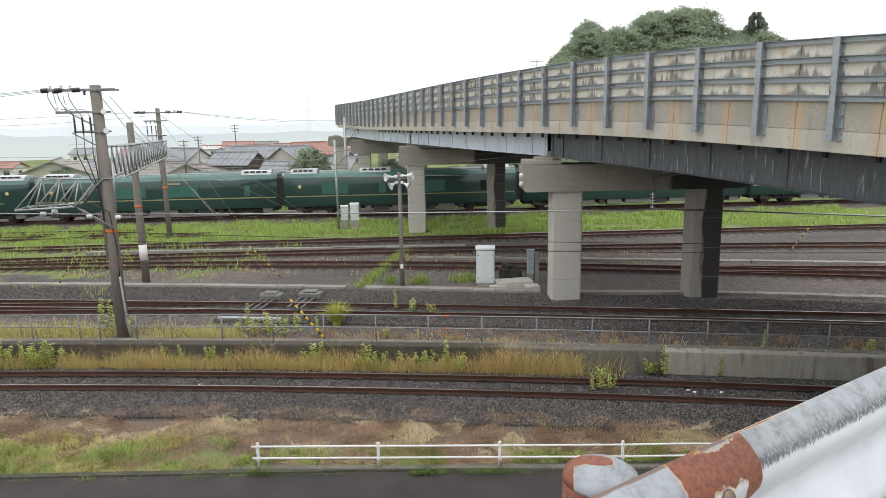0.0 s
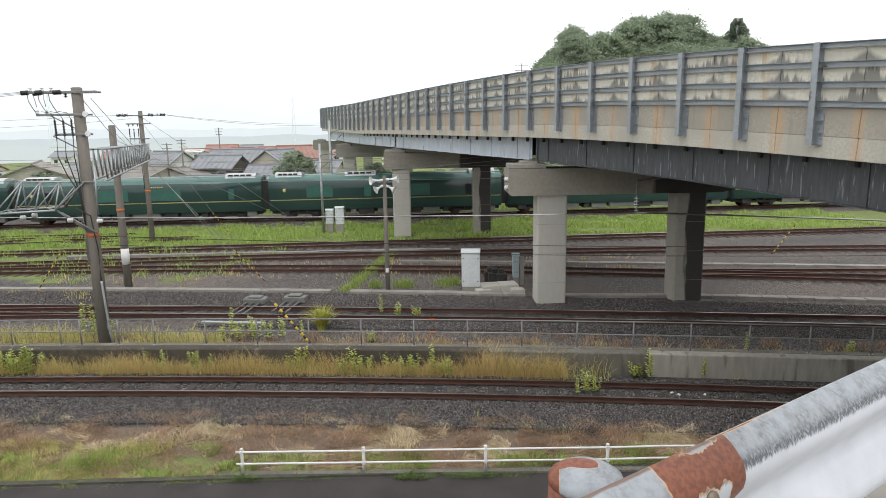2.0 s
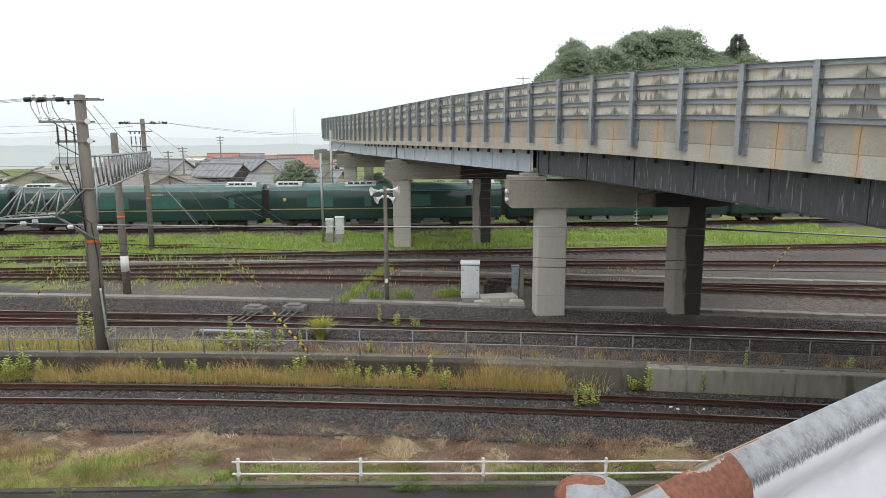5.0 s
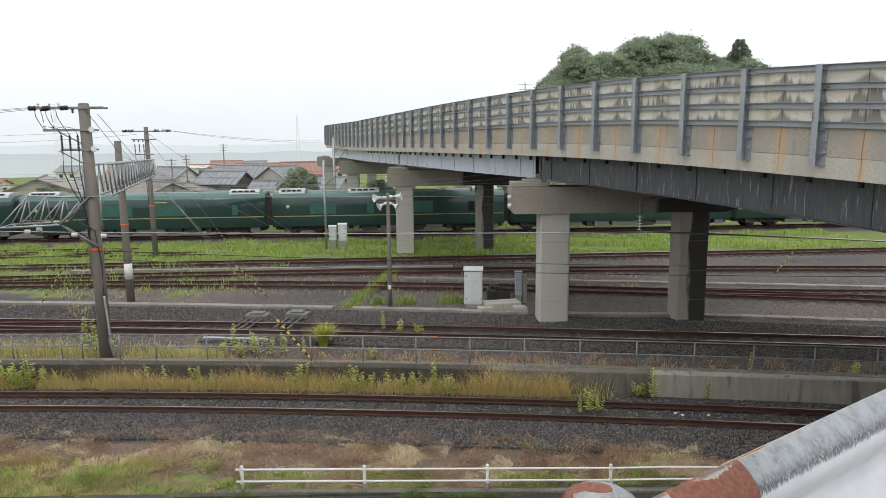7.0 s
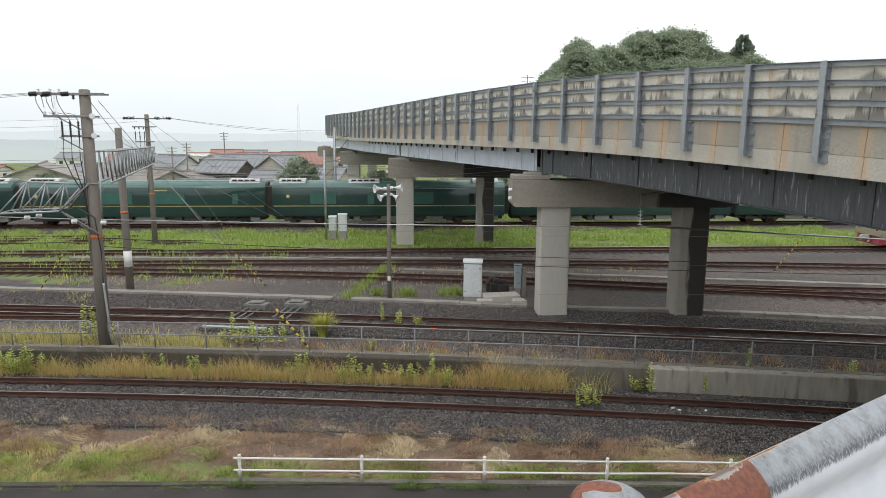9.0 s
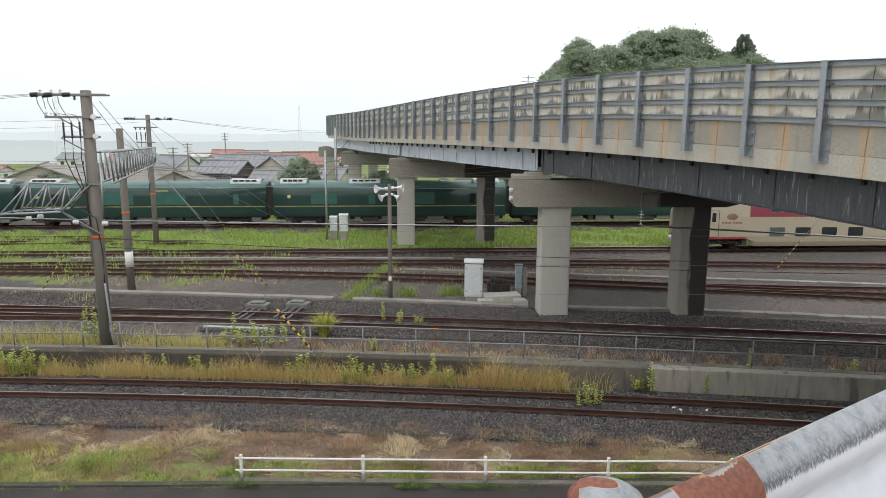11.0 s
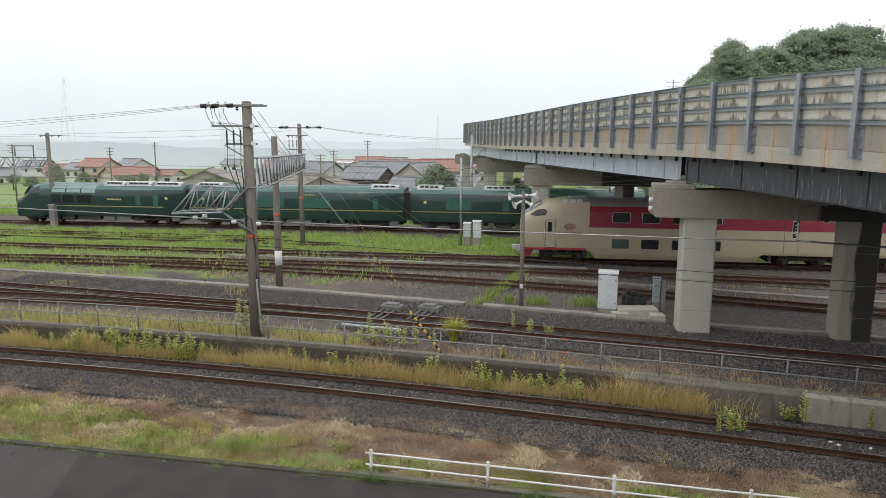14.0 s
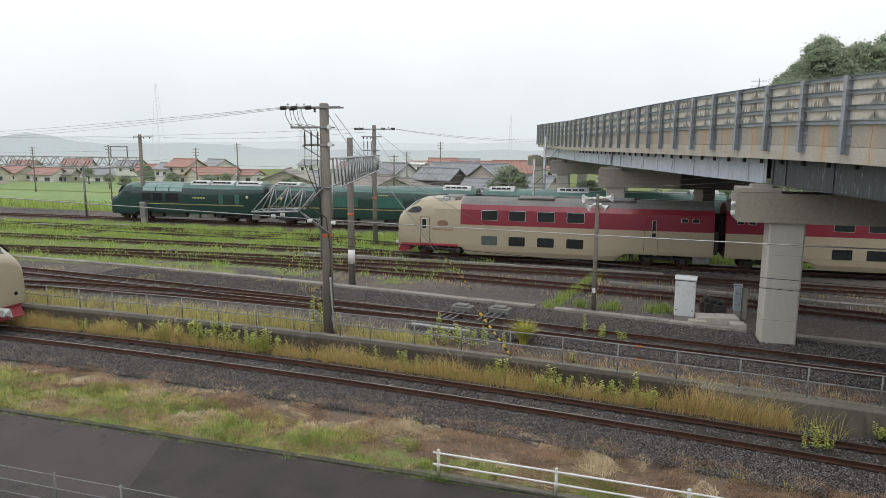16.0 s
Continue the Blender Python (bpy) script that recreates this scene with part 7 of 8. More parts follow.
for x, s_ in spots:
    k = rw.randrange(4)
    off = rw.uniform(1.25, 1.75)
    m_ = pose(x, near_y(x) + off, -0.05, 0, 0, rw.uniform(0, 360))
    if k not in first:
        first.add(k)
        weeds[k].matrix_basis = m_
        o = weeds[k]
    else:
        o = copy_thing(weeds[k], m_)
    o.scale = (s_ * 1.15, s_ * 1.15, s_ * 1.1)
for x, y, s_ in ((-7.4, 22.9, 1.0), (-7.1, 23.1, 1.1), (-6.8, 22.9, 1.0), (-6.5, 23.2, 1.0), (-6.2, 22.9, 1.1), (-5.7, 22.8, 0.9), (-5.3, 22.9, 1.0), (-4.5, 22.7, 0.7), (-12.6, 23.4, 1.3), (-12.3, 23.6, 1.2), (-11.9, 23.5, 1.1), (-2.0, 22.3, 0.7), (-1.9, 26.0, 0.8), (-1.2, 25.6, 0.9), (-0.4, 25.5, 0.8),
                 (4.7, 18.4, 0.9), (5.0, 18.5, 0.7), (4.4, 18.3, 0.6), (10.3, 20.1, 0.7), (13.5, 19.7, 0.8)):
    o = copy_thing(weeds[rw.randrange(4)], pose(x, y, (ground_z(y) if y > wall_y(x) else 0) - 0.05, 0, 0, rw.uniform(0, 360)))
    tagged(o, "leafy green weed growing through stones and railing")
    o.scale = (s_, s_, s_)

for _ in range(30):
    x, s_ = rw.uniform(-18.2, -13.2), rw.uniform(0.75, 1.15)
    o = copy_thing(weeds[rw.randrange(4)], pose(x, near_y(x) + rw.uniform(1.15, 1.75), -0.05, 0, 0, rw.uniform(0, 360)))
    tagged(o, "leafy yellow-green goldenrod weed in a dense stand")
    o.scale = (s_, s_, s_)

# litter on the ballast
for x, y in ((7.2, 18.2), (7.35, 18.05), (8.1, 18.0), (-11.0, 19.4), (-5.6, 18.9), (0.7, 18.4), (-7.6, 19.3), (3.1, 18.2)):
    bm = bmesh.new()
    box(bm, -0.045, 0.05, -0.03, 0.035, -0.03, 0.015, bevel=0.012)
    o = tagged(mesh_object("stone_chip", bm, WHITE), "pale chip lying on the dark ballast", "stone", "pale chips on the ballast")
    o.matrix_basis = pose(x, y, 0.0, rw.uniform(-10, 10), 0, rw.uniform(0, 180))


# ---------------------------------------------------------------- trees
def crown_mesh(rx, rz, n, leaf, seed, lumps=95):
    """Leaf sprays on the shells of many lobes, each facing out of its lobe, with gaps between them."""
    r = np.random.RandomState(seed)
    th, u = r.rand(lumps) * math.tau, r.rand(lumps) ** 0.5
    h = r.uniform(-0.55, 1.0, lumps)
    wide = np.sqrt(np.clip(1 - np.clip(h, 0, 1) ** 2, 0.05, 1)) * u
    c = np.stack([np.cos(th) * wide * rx * 0.85, np.sin(th) * wide * rx * 0.85, h * rz * 0.8], 1)
    size = r.uniform(0.09, 0.27, lumps)
    pick = r.randint(lumps, size=n)
    d = r.normal(size=(n, 3))
    d[:, 2] = np.abs(d[:, 2]) * 1.1 - 0.35
    d /= np.linalg.norm(d, axis=1)[:, None]
    p = c[pick] + d * (size[pick] * (0.95 + r.normal(0, 0.34, n)))[:, None] * np.array([rx, rx, rz * 0.75])
    face = d + np.array([0, 0, 0.35]) + r.normal(0, 0.48, (n, 3))
    face /= np.linalg.norm(face, axis=1)[:, None]
    a = np.cross(face, r.normal(size=(n, 3)))
    a /= np.linalg.norm(a, axis=1)[:, None]
    b = np.cross(face, a)
    L = (leaf * r.uniform(0.5, 1.25, n))[:, None]
    v = np.stack([p - a * L, p + b * L * 0.6, p + a * L, p - b * L * 0.6], 1).reshape(-1, 3)
    me = bpy.data.meshes.new("crown")
    me.from_pydata(v.tolist(), [], (np.arange(n)[:, None] * 4 + np.arange(4)).tolist())
    return me


def build_tree(h, rx, seed, leaf, n, mat=None):
    t = empty("broadleaf_tree", label="dense dark green broadleaf tree on the hill", category="tree", group="trees of the hill")
    bm = bmesh.new()
    rod(bm, (0, 0, -0.5), (0.1, 0, h * 0.55), 0.25, 8, r2=0.12)
    for k in range(5):
        a = k * 1.3
        rod(bm, (0.05, 0, h * (0.3 + 0.05 * k)), (math.cos(a) * rx * 0.5, math.sin(a) * rx * 0.5, h * (0.55 + 0.05 * k)), 0.10, 6, r2=0.04)
    part("trunk", bm, BARK, t)
    me = crown_mesh(rx, h * 0.42, n, leaf, seed)
    me.materials.append(mat or HAZED_LEAF)
    c = new("crown", me)
    c.parent, c.matrix_basis = t, pose(0, 0, h * 0.62)
    return t


kinds = [build_tree(11, 4.6, 100 + k, 0.20, 12000) for k in range(3)]
rt = random.Random(21)


def hill_z(x, y):
    """A wooded knoll behind the viaduct."""
    return -3.0 + 20.9 * math.exp(-((x - 47) / 27) ** 4 - ((y - 142) / 26) ** 2)


hm, nx_ = bmesh.new(), 26
grid = [[hm.verts.new((46 + (i / nx_ - 0.5) * 130, 150 + (j / nx_ - 0.5) * 120, hill_z(46 + (i / nx_ - 0.5) * 130, 150 + (j / nx_ - 0.5) * 120) - 0.1)) for i in range(nx_ + 1)] for j in range(nx_ + 1)]
for j in range(nx_):
    for i in range(nx_):
        hm.faces.new((grid[j][i], grid[j][i + 1], grid[j + 1][i + 1], grid[j + 1][i])).smooth = True
tagged(mesh_object("hill", hm, leafy_ground := material("hill_soil", (0.045, 0.06, 0.025), (0.07, 0.085, 0.035), scale=0.3, fine=3, rough=0.95)), "low wooded knoll behind the viaduct", "hill", kind="structure")
for k in range(64):
    x, y = rt.uniform(23, 72), rt.uniform(122, 146)
    kind = kinds[k % 3]
    m_ = pose(x, y, hill_z(x, y) - 0.3, 0, 0, rt.uniform(0, 360))
    if k < 3:
        kind.matrix_basis = m_
        o = kind
    else:
        o = copy_thing(kind, m_)
    s_ = rt.uniform(0.75, 1.15)
    o.scale = (s_, s_, s_ * rt.uniform(0.9, 1.1))


def build_cedar(x, y, z, h):
    t = empty("cedar_tree", pose(x, y, z), "slender dark conifer above the knoll", "tree")
    bm = bmesh.new()
    rod(bm, (0, 0, -0.5), (0, 0, h * 0.92), 0.22, 8, r2=0.02)
    part("trunk", bm, BARK, t)
    r = np.random.RandomState(4)
    v, f = [], []
    for i in range(7000):
        u = r.rand() ** 0.7
        a = r.rand() * math.tau
        rad = (0.35 + 6.0 * u ** 0.9) * (0.88 + 0.14 * math.sin(a * 3 + u * 20)) * r.uniform(0.05, 1)
        p = np.array([math.cos(a) * rad, math.sin(a) * rad, h * (1 - 0.85 * u) - 0.18 * rad + r.normal(0, 0.15)])
        d = np.array([math.cos(a), math.sin(a), -0.25])
        s_ = np.array([-math.sin(a) * r.normal(0, 0.8), math.cos(a) * r.normal(0, 0.8), r.normal(0, 1.0)])
        L = r.uniform(0.25, 0.5)
        k = len(v)
        v += [tuple(p), tuple(p + d * L + s_ * L * 0.4), tuple(p + d * L * 1.6), tuple(p + d * L - s_ * L * 0.4)]
        f.append((k, k + 1, k + 2, k + 3))
    me = bpy.data.meshes.new("crown")
    me.from_pydata(v, [], f)
    me.materials.append(CEDAR_LEAF)
    c = new("crown", me)
    c.parent = t


build_cedar(63.2, 136.0, 15.0, 13.4)
small = build_tree(6.2, 2.6, 140, 0.17, 5200)
small.matrix_basis = pose(-14.2, 72.5, ground_z(72.5))
tagged(small, "round green garden tree beyond the green train")
for x, y, s_ in ((-60, 105, 0.8), (-66, 120, 0.7), (-72, 130, 0.8), (-98, 140, 0.6), (-88, 120, 0.7), (-6, 80, 0.9), (2, 84, 0.8), (10, 82, 0.9), (16, 84, 0.9), (-20, 78, 0.6), (-104, 128, 0.7), (-114, 132, 0.7), (-34, 92, 0.6), (-78, 108, 0.6), (-82, 112, 0.7), (-92, 112, 0.6), (-100, 116, 0.55), (-110, 120, 0.6), (-122, 128, 0.6), (-70, 140, 0.8), (-58, 140, 0.7), (-50, 132, 0.7), (-46, 128, 0.6), (-40, 118, 0.5), (-30, 120, 0.5), (-26, 124, 0.7), (-44, 150, 0.8), (-130, 150, 0.8), (-140, 140, 0.7)):
    o = copy_thing(small, pose(x, y, ground_z(y), 0, 0, x * 7))
    tagged(o, "leafy green shrub tree beside the houses")
    o.scale = (s_, s_, s_)


# ---------------------------------------------------------------- houses beyond the line
# red and grey tile colours are dulled and lightened in place of aerial haze
TILE_RED = material("hazed_red_tile", (0.37, 0.205, 0.17), (0.30, 0.17, 0.145), scale=0.6, fine=3, rough=0.6)
TILE_GREY = material("hazed_grey_tile", (0.27, 0.28, 0.295), (0.215, 0.225, 0.24), scale=0.6, fine=3, rough=0.5)
PLASTER = material("cream_plaster", (0.58, 0.54, 0.46), (0.48, 0.45, 0.38), scale=0.5, fine=4, rough=0.9)
PLASTER_W = material("white_plaster", (0.70, 0.70, 0.68), (0.60, 0.60, 0.58), scale=0.5, fine=4, rough=0.85)
SHED = material("shed_sheet", (0.46, 0.43, 0.37), (0.38, 0.36, 0.31), scale=0.5, fine=4, rough=0.6)
DARKWOOD = material("dark_boards", (0.12, 0.10, 0.085), (0.08, 0.07, 0.06), scale=1, fine=8, rough=0.8)
PANE = material("house_glass", (0.05, 0.06, 0.065), (0.08, 0.09, 0.095), scale=0.5, fine=3, rough=0.1)
FRAME = material("window_frame", (0.5, 0.5, 0.49), (0.42, 0.42, 0.41), scale=2, fine=10, rough=0.5)


def house(bearing, dist, w, d, h, rise, roof, wall, turn, label, ribs=True):
    a = radians(bearing)
    x, y = dist * math.sin(a), dist * math.cos(a)
    g = empty("house", pose(x, y, ground_z(y), 0, 0, turn), label, "house", "houses of the village")
    bm = bmesh.new()
    vs = [bm.verts.new(c) for c in ((-w / 2, -d / 2, -0.3), (w / 2, -d / 2, -0.3), (w / 2, d / 2, -0.3), (-w / 2, d / 2, -0.3), (-w / 2, -d / 2, h), (w / 2, -d / 2, h), (w / 2, d / 2, h), (-w / 2, d / 2, h), (-w / 2, 0, h + rise), (w / 2, 0, h + rise))]
    for q in ((0, 1, 5, 4), (2, 3, 7, 6), (1, 2, 6, 9, 5), (3, 0, 4, 8, 7)):
        bm.faces.new([vs[k] for k in q])
    part("wall", bm, wall, g)
    e, t = 0.6, 0.16
    for s in (-1, 1):
        bm = bmesh.new()
        k = (d / 2 + e) / (d / 2)
        p = [(-w / 2 - e, 0, h + rise + 0.05), (w / 2 + e, 0, h + rise + 0.05), (w / 2 + e, s * (d / 2 + e), h + rise - rise * k + 0.05), (-w / 2 - e, s * (d / 2 + e), h + rise - rise * k + 0.05)]
        lo = [bm.verts.new(c) for c in p]
        hi = [bm.verts.new((c[0], c[1], c[2] + t)) for c in p]
        bm.faces.new(hi)
        bm.faces.new(lo[::-1])
        for i in range(4):
            bm.faces.new((lo[i], lo[(i + 1) % 4], hi[(i + 1) % 4], hi[i]))
        bmesh.ops.recalc_face_normals(bm, faces=bm.faces)
        rf = part("roof", bm, roof, g)
        if ribs and s < 0:
            n = int(w / 0.9)
            for i in range(n + 1):
                xx = -w / 2 - e + (w + 2 * e) * i / n
                bm = bmesh.new()
                rod(bm, (xx, 0, h + rise + t + 0.06), (xx, s * (d / 2 + e), h + rise - rise * k + t + 0.06), 0.07, 5)
                part("tile_rib", bm, roof, rf)
    bm = bmesh.new()
    box(bm, -w / 2 - e - 0.05, w / 2 + e + 0.05, -0.16, 0.16, h + rise + 0.12, h + rise + 0.42, bevel=0.05)
    part("ridge", bm, roof, g)
    rr = random.Random(int(bearing * 10))
    rows = [h - 1.9] if h < 4 else [h - 1.7, h - 4.4]
    for zz in rows:
        n = max(2, int(w / 3))
        for i in range(n):
            xx = -w / 2 + w * (i + 0.5) / n
            ww = rr.choice((0.8, 1.2, 1.6)) / 2
            bm = bmesh.new()
            box(bm, xx - ww - 0.06, xx + ww + 0.06, -d / 2 - 0.06, -d / 2 + 0.02, zz - 0.06, zz + 1.06)
            wn_ = part("window", bm, FRAME, g)
            for s in (-1, 1):
                bm = bmesh.new()
                box(bm, min(xx, xx + s * ww) + 0.02, max(xx, xx + s * ww) - 0.02, -d / 2 - 0.075, -d / 2 - 0.05, zz, zz + 1.0)
                part("pane", bm, PANE, wn_)
    for zz in rows[:1]:
        bm = bmesh.new()
        box(bm, w / 2 - 0.02, w / 2 + 0.05, -0.6, 0.6, zz, zz + 1.0)
        part("side_window", bm, PANE, g)
    if h > 4:
        bm = bmesh.new()
        box(bm, -w / 2 - 0.5, w / 2 + 0.5, -d / 2 - 1.2, -d / 2 + 0.05, h - 2.55, h - 2.40)
        part("lower_eave", bm, roof, g)
    return g


TILE_BROWN = material("weathered_sheet_roof", (0.30, 0.275, 0.25), (0.235, 0.215, 0.195), scale=0.6, fine=3, rough=0.7)
R_, G_, C_, W_, B_ = TILE_RED, TILE_GREY, PLASTER, PLASTER_W, TILE_BROWN
for row in (
        (-38.0, 172, 11, 8, 5.6, 2.2, R_, C_, -12, "two-storey cream house with a red tiled roof"),
        (-36.6, 160, 9, 7, 3.4, 2.0, R_, C_, 70, "low cream house with a red tiled gable"),
        (-35.6, 180, 10, 8, 5.2, 2.2, G_, W_, -20, "white house with a grey tiled roof"),
        (-34.9, 165, 8, 7, 3.2, 1.8, R_, W_, 10, "low white house with a red roof"),
        (-33.2, 165, 9, 6, 2.8, 1.3, R_, W_, -5, "long low white outbuilding with a dull red roof"),
        (-30.0, 128, 13, 12, 3.6, 2.4, B_, SHED, -66, "large beige sheet-metal shed with a low gable"),
        (-26.5, 150, 10, 7, 3.0, 1.6, G_, SHED, 20, "low beige storehouse with a grey roof"),
        (-22.2, 122, 9, 8, 3.2, 1.7, B_, SHED, -40, "beige storehouse with a weathered brown-grey roof"),
        (-19.0, 165, 6, 6, 6.4, 0.4, W_, W_, 0, "plain white flat-roofed block"),
        (-20.4, 170, 9, 7, 5.6, 0.4, W_, W_, 0, "pale flat-roofed office block"),
        (-15.6, 140, 10, 7, 4.9, 2.0, G_, W_, -6, "two-storey white house with a grey tiled roof"),
        (-18.0, 150, 7, 6, 4.6, 1.9, G_, C_, 75, "cream house with a grey gable"),
        (-16.8, 185, 11, 7, 5.6, 2.2, R_, W_, 5, "house with a red tiled roof behind others"),
        (-14.6, 190, 9, 7, 5.4, 2.0, G_, W_, 20, "house with a blue-grey roof behind others"),
        (-12.3, 135, 8, 7, 4.6, 2.2, G_, C_, 65, "yellowish house with a grey gable roof"),
        (-11.2, 165, 9, 7, 5.4, 2.1, R_, C_, -10, "house with a bright red tiled roof"),
        (-9.8, 175, 8, 7, 5.0, 2.0, R_, W_, 15, "white house with a red roof near the viaduct"),
        (-17.5, 112, 12, 6, 2.3, 1.3, G_, SHED, 0, "long low shed with a dark roof"),
        (-14.0, 110, 9, 5, 2.2, 1.2, G_, DARKWOOD, 8, "low dark outbuilding beyond the train"),
        (-49.5, 215, 13, 9, 3.6, 2.4, R_, C_, -10, "house with a wide pink-red roof"),
        (-47.6, 205, 10, 8, 3.2, 2.0, R_, W_, 8, "low white house with a faded red roof"),
        (-45.6, 230, 11, 8, 5.4, 2.4, R_, W_, 25, "two-storey house with a faded red roof"),
        (-44.2, 200, 8, 7, 3.0, 2.0, G_, W_, 60, "small white gabled house"),
        (-51.5, 200, 12, 8, 4.2, 2.2, R_, C_, 10, "cream house with a red roof at the field"),
        (-42.0, 240, 12, 8, 4.6, 2.0, G_, W_, 10, "grey-roofed house beyond trees"),
        (-24.5, 200, 10, 8, 5.2, 2.0, R_, W_, 10, "red-roofed house far behind the shed"),
        (-28.0, 230, 10, 8, 5.0, 2.0, G_, W_, -10, "grey-roofed house across the field"),
        (-25.0, 138, 8, 6, 2.8, 1.5, B_, C_, -20, "low cream outbuilding with a brown sheet roof"),
        (-23.4, 160, 9, 7, 5.2, 2.0, G_, W_, 30, "white house with a dark grey hipped roof"),
        (-20.9, 145, 8, 6, 4.8, 1.9, G_, W_, -30, "two-storey white house among poles"),
        (-19.6, 128, 7, 6, 2.7, 1.5, B_, SHED, 12, "small storehouse with a brown sheet roof"),
        (-18.7, 200, 10, 8, 5.4, 2.2, R_, C_, 20, "cream house with a faded red roof"),
        (-17.0, 128, 8, 6, 4.4, 1.8, G_, DARKWOOD, -18, "dark boarded house with a grey tiled roof"),
        (-15.2, 165, 9, 7, 5.2, 2.1, R_, W_, -25, "white house with an orange-red tiled roof"),
        (-13.6, 152, 8, 7, 5.0, 2.0, G_, C_, 30, "cream house with a slate-grey roof"),
        (-12.9, 122, 8, 6, 2.8, 1.7, G_, W_, -10, "low white house with a grey tiled roof"),
        (-13.0, 205, 9, 7, 5.4, 2.2, R_, W_, 10, "far white house with a red roof"),
        (-10.6, 148, 9, 7, 5.0, 2.2, R_, C_, 25, "cream house with a bright red roof"),
        (-9.0, 128, 8, 6, 3.0, 1.8, G_, C_, -15, "low cream house beside the viaduct"),
        (-8.0, 160, 9, 7, 5.2, 2.0, R_, W_, 0, "white house with a red roof behind the viaduct"),
        (-40.6, 185, 9, 7, 3.4, 2.0, R_, C_, 35, "low cream house with a red gable"),
        (-39.3, 200, 9, 7, 5.0, 2.0, G_, W_, -15, "two-storey white house with a grey roof"),
        (-46.6, 180, 8, 6, 2.8, 1.6, B_, SHED, 15, "low brown-roofed barn at the field"),
        (-52.5, 225, 10, 8, 4.8, 2.0, G_, W_, -8, "white house with a grey roof at the field"),
        (-49.0, 235, 10, 8, 5.0, 2.2, R_, W_, 14, "far white house with a faded red roof")):
    b_, d_, *size = row
    if d_ >= 150:
        k_ = 0.80 if d_ < 195 else 0.72
        d_ *= 1.2 if d_ < 195 else 1.05
        size[:4] = [v * k_ for v in size[:4]]
    house(b_, d_, *size, ribs=d_ < 150)

FIELD = material("rice_field", (0.15, 0.24, 0.08), (0.24, 0.31, 0.12), scale=0.06, fine=1.2, rough=0.9, bump=0.3)
for x0_, x1_, y0_, y1_ in ((-190, -55, 98, 116), (-200, -70, 119, 150), (-120, -75, 175, 250)):
    bm = bmesh.new()
    box(bm, x0_, x1_, y0_, y1_, -3.2, -2.86, bevel=0.1)
    tagged(mesh_object("rice_field", bm, FIELD), "bright green rice field beyond the railway", "field", kind="structure")

# line poles among the houses
for b_, d_, h_ in ((-19.9, 130, 9.5), (-21.0, 118, 9.0), (-17.0, 150, 11.5), (-43.5, 140, 10.5), (-34.0, 150, 11), (-48.5, 170, 10.0), (-37.2, 140, 10)):
    a = radians(b_)
    x, y = d_ * math.sin(a), d_ * math.cos(a)
    p = empty("village_pole", pose(x, y, ground_z(y)), "thin grey utility pole among the houses", "utility pole", "poles of the village")
    bm = bmesh.new()
    rod(bm, (0, 0, -0.3), (0, 0, h_), 0.16, 8, r2=0.11)
    part("shaft", bm, POLE, p)
    for k in range(3):
        bm = bmesh.new()
        box(bm, -0.9 + 0.15 * k, 0.9 - 0.15 * k, -0.05, 0.05, h_ - 0.3 - 0.6 * k, h_ - 0.2 - 0.6 * k)
        part("crossarm", bm, GALV_DULL, p)

# lattice pylons far off and the aerial on the hill
def pylon(bearing, dist, h, w, label):
    a = radians(bearing)
    p = empty("pylon", pose(dist * math.sin(a), dist * math.cos(a), -3.2), label, "pylon", "far pylons")
    for sx in (-1, 1):
        for sy in (-1, 1):
            bm = bmesh.new()
            rod(bm, (sx * w, sy * w, 0), (sx * 0.25, sy * 0.25, h), 0.09, 5)
            part("leg", bm, HAZE_STEEL, p)
    for k in range(7):
        z0, z1 = h * k / 7, h * (k + 1) / 7
        w0, w1 = w + (0.25 - w) * k / 7, w + (0.25 - w) * (k + 1) / 7
        for s in (-1, 1):
            bm = bmesh.new()
            rod(bm, (-w0, s * w0, z0), (w1, s * w1, z1), 0.05, 4)
            part("brace", bm, HAZE_STEEL, p)


# distance haze put on the steel as a pale tone and a glow
HAZE_STEEL = material("hazed_glowing_steel", (0.30, 0.32, 0.33), (0.28, 0.30, 0.31), scale=1, fine=5, rough=0.8, emit=1.25)
pylon(-39.9, 380, 42, 3.0, "tall pale lattice pylon in the mist")
pylon(-28.8, 300, 28, 1.2, "thin pale aerial mast in the mist")
pylon(-11.0, 330, 26, 1.0, "thin pale aerial mast over the village")
aerial = empty("roof_aerial", pose(13.4, 92, -3.0), "thin television aerial above the viaduct", "aerial")
bm = bmesh.new()
rod(bm, (0, 0, 0), (0, 0, 19.2), 0.06, 6)
part("mast", bm, GALV_DULL, aerial)
for z in (18.9, 18.3, 17.7):
    bm = bmesh.new()
    rod(bm, (-0.9, 0, z), (0.9, 0.3, z), 0.035, 5)
    for k in range(5):
        rod(bm, (-0.8 + 0.4 * k, -0.35, z), (-0.8 + 0.4 * k, 0.5, z), 0.02, 4)
    part("antenna", bm, GALV_DULL, aerial)


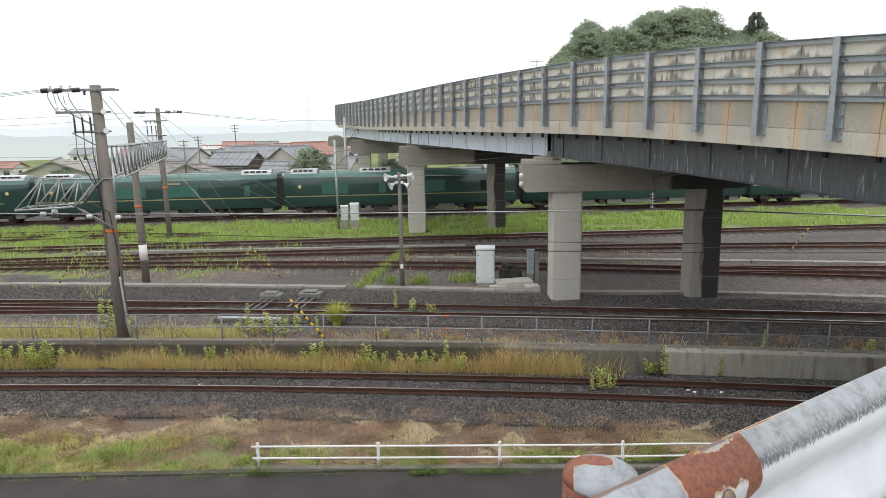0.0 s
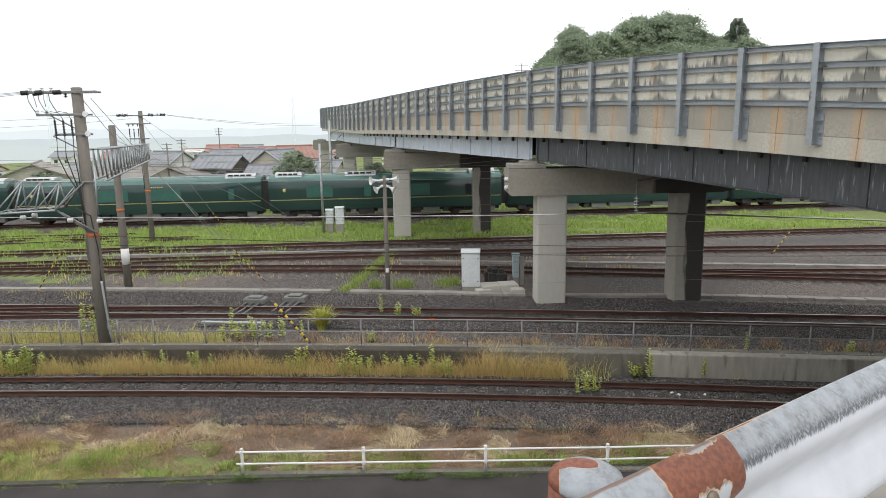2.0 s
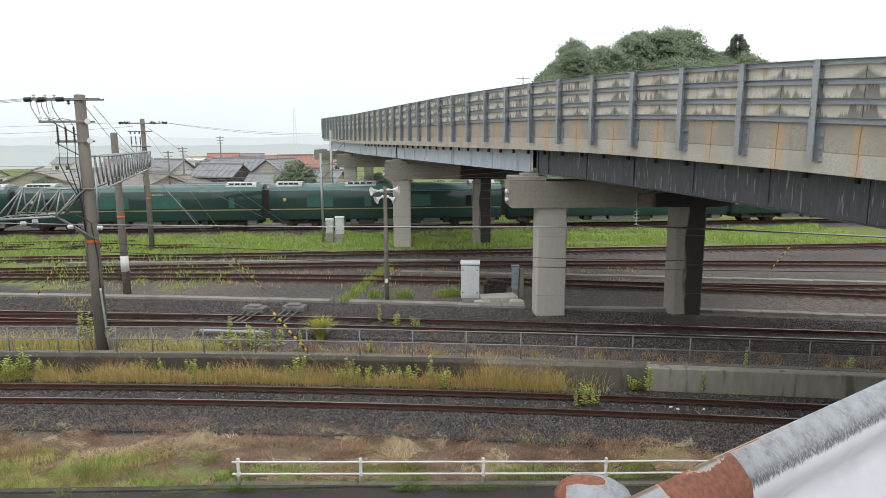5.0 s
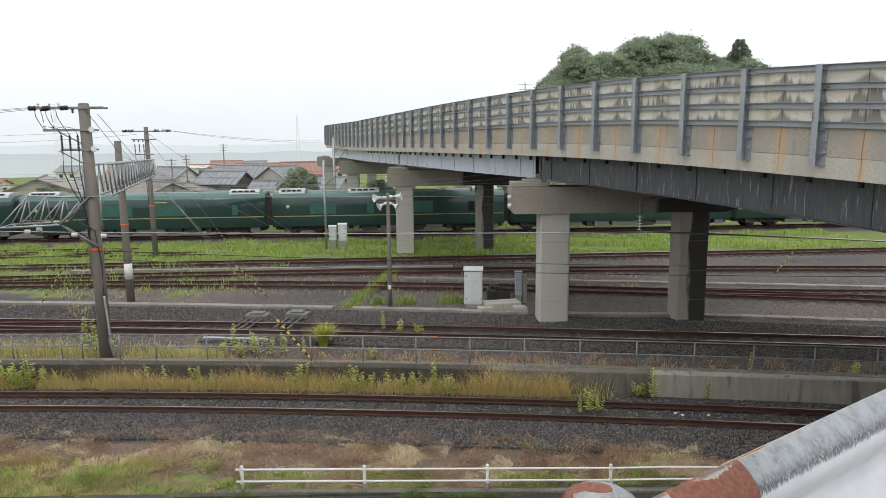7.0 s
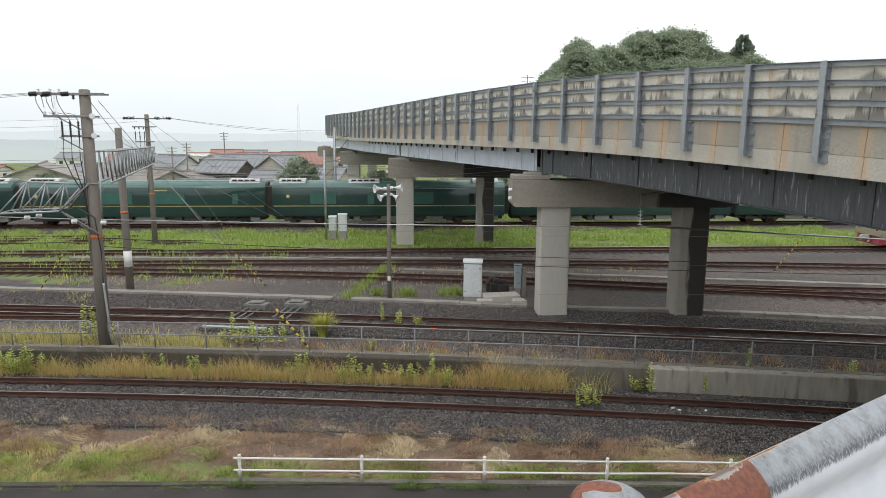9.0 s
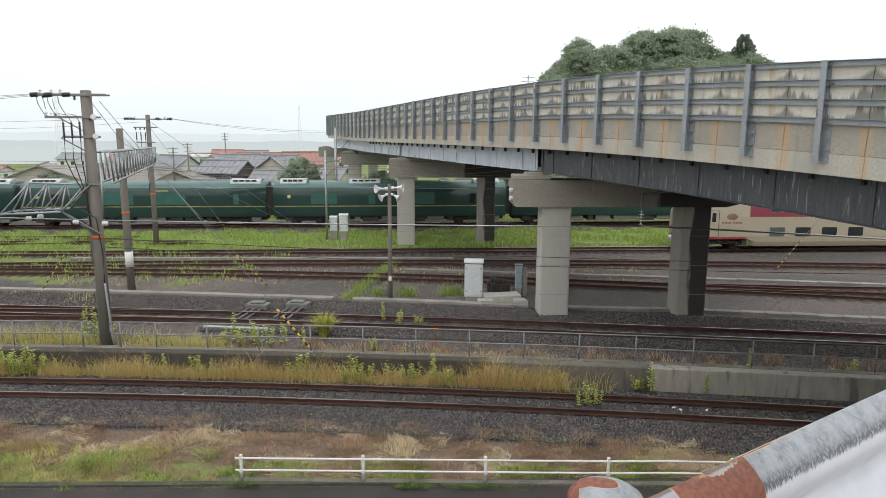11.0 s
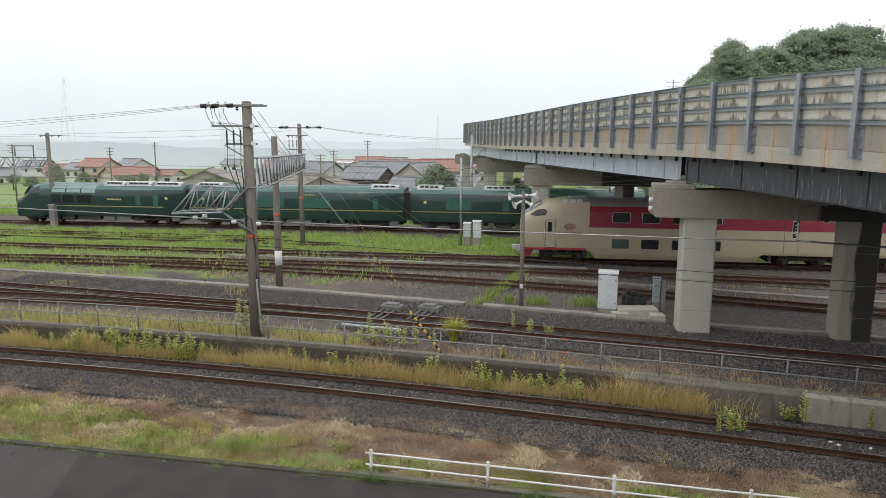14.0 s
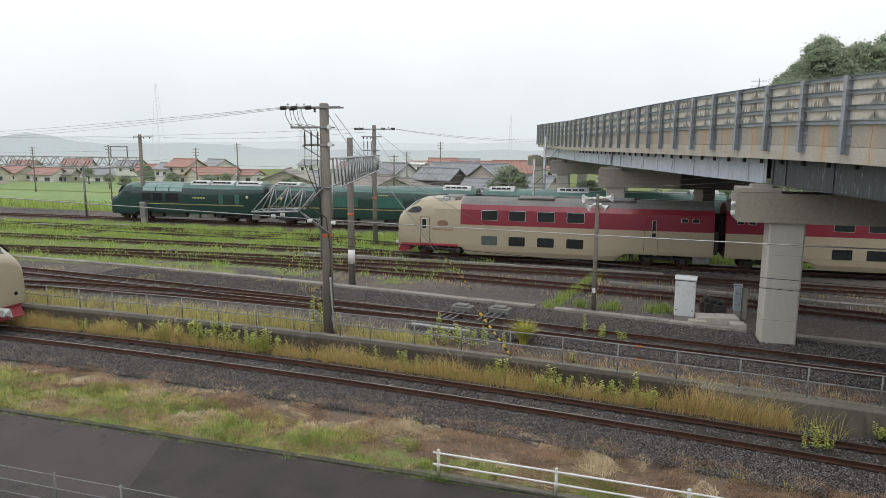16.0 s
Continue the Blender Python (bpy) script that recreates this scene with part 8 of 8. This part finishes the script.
# ---------------------------------------------------------------- distance
def backdrop(name, dist, low_z, tops, tone, label, b0=-75, b1=40, n=140):
    """A far band of land, curved round the viewpoint, with an uneven skyline; its glowing tone holds painted haze."""
    bm = bmesh.new()
    prev = None
    for k in range(n + 1):
        b = b0 + (b1 - b0) * k / n
        a = radians(b)
        x, y = dist * math.sin(a), dist * math.cos(a)
        z = tops(b)
        pair = (bm.verts.new((x, y, low_z)), bm.verts.new((x, y, z)))
        if prev:
            bm.faces.new((prev[0], pair[0], pair[1], prev[1]))
        prev = pair
    # haze is put into the pale tone, which glows over a black base
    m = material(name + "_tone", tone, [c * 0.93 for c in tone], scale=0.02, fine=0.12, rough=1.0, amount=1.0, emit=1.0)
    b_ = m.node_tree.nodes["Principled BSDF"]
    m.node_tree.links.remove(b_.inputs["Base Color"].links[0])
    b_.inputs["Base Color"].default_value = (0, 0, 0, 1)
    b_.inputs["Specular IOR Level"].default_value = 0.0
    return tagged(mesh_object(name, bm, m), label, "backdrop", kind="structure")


def ridge(base, amp, seed, f=0.15):
    return lambda b: base + amp * (noise.noise((b * f, seed, 0)) + 0.35 * noise.noise((b * f * 4, seed, 3)) + 0.2 * noise.noise((b * f * 16, seed, 5)))


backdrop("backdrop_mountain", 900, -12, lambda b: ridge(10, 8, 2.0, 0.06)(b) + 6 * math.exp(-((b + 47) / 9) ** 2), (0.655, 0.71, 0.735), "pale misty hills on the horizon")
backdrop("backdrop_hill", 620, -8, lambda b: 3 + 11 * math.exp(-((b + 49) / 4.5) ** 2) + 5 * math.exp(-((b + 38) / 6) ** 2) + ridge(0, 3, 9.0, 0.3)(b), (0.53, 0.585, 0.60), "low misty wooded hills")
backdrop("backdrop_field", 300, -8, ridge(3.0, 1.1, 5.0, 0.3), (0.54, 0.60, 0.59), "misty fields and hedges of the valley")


def build_mist():
    """The bright overcast sky low over the valley: a plain glowing band that pales towards the zenith."""
    m = bpy.data.materials.new("low_cloud")
    m.use_nodes = True
    n, l = m.node_tree.nodes, m.node_tree.links
    b = n["Principled BSDF"]
    b.inputs["Base Color"].default_value, b.inputs["Specular IOR Level"].default_value = (0, 0, 0, 1), 0.0
    pos = n.new("ShaderNodeNewGeometry").outputs["Position"]
    sp = n.new("ShaderNodeSeparateXYZ")
    l.new(pos, sp.inputs[0])
    ns = n.new("ShaderNodeTexNoise")
    ns.inputs["Scale"].default_value, ns.inputs["Detail"].default_value = 0.0022, 4
    l.new(pos, ns.inputs["Vector"])
    ma = n.new("ShaderNodeMath")
    ma.operation = "MULTIPLY_ADD"
    ma.inputs[1].default_value = 260
    l.new(ns.outputs["Fac"], ma.inputs[0])
    l.new(sp.outputs["Z"], ma.inputs[2])
    mr = n.new("ShaderNodeMapRange")
    mr.inputs["From Min"].default_value, mr.inputs["From Max"].default_value = 110, 1250
    l.new(ma.outputs[0], mr.inputs["Value"])
    r = n.new("ShaderNodeValToRGB")
    for _ in range(2):
        r.color_ramp.elements.new(0.5)
    for e, (p, c) in zip(r.color_ramp.elements, ((0.0, (0.70, 0.755, 0.78)), (0.17, (0.80, 0.845, 0.865)), (0.42, (0.96, 0.98, 0.99)), (1.0, (1.12, 1.13, 1.14)))):
        e.position, e.color = p, (*c, 1)
    l.new(mr.outputs[0], r.inputs[0])
    l.new(r.outputs[0], b.inputs["Emission Color"])
    b.inputs["Emission Strength"].default_value = 1.0
    bm = bmesh.new()
    prev = None
    for k in range(61):
        a = radians(-100 + 190 * k / 60)
        x, y = 2500 * math.sin(a), 2500 * math.cos(a)
        pair = (bm.verts.new((x, y, -60)), bm.verts.new((x, y, 1200)))
        if prev:
            bm.faces.new((prev[0], pair[0], pair[1], prev[1]))
        prev = pair
    tagged(mesh_object("backdrop_sky", bm, m), "pale overcast sky with mist over the valley", "sky", kind="structure")


build_mist()


# ---------------------------------------------------------------- movement
def motions():
    turn = math.degrees(math.atan(0.045))
    rows = []
    for t, x in ((0.0, 91.5), (4.0, 64.6), (6.5, 47.7), (9.2, 29.4), (11.3, 14.85), (12.0, 10.1), (13.0, 3.7), (14.0, -2.84), (14.5, -6.10), (15.0, -9.35), (15.5, -12.58), (16.0, -15.75)):
        rows.append((t, pose(x, express_y(x), ground_z(45) + 0.153, 0, 0, turn)))
    walk(express, rows)


motions()
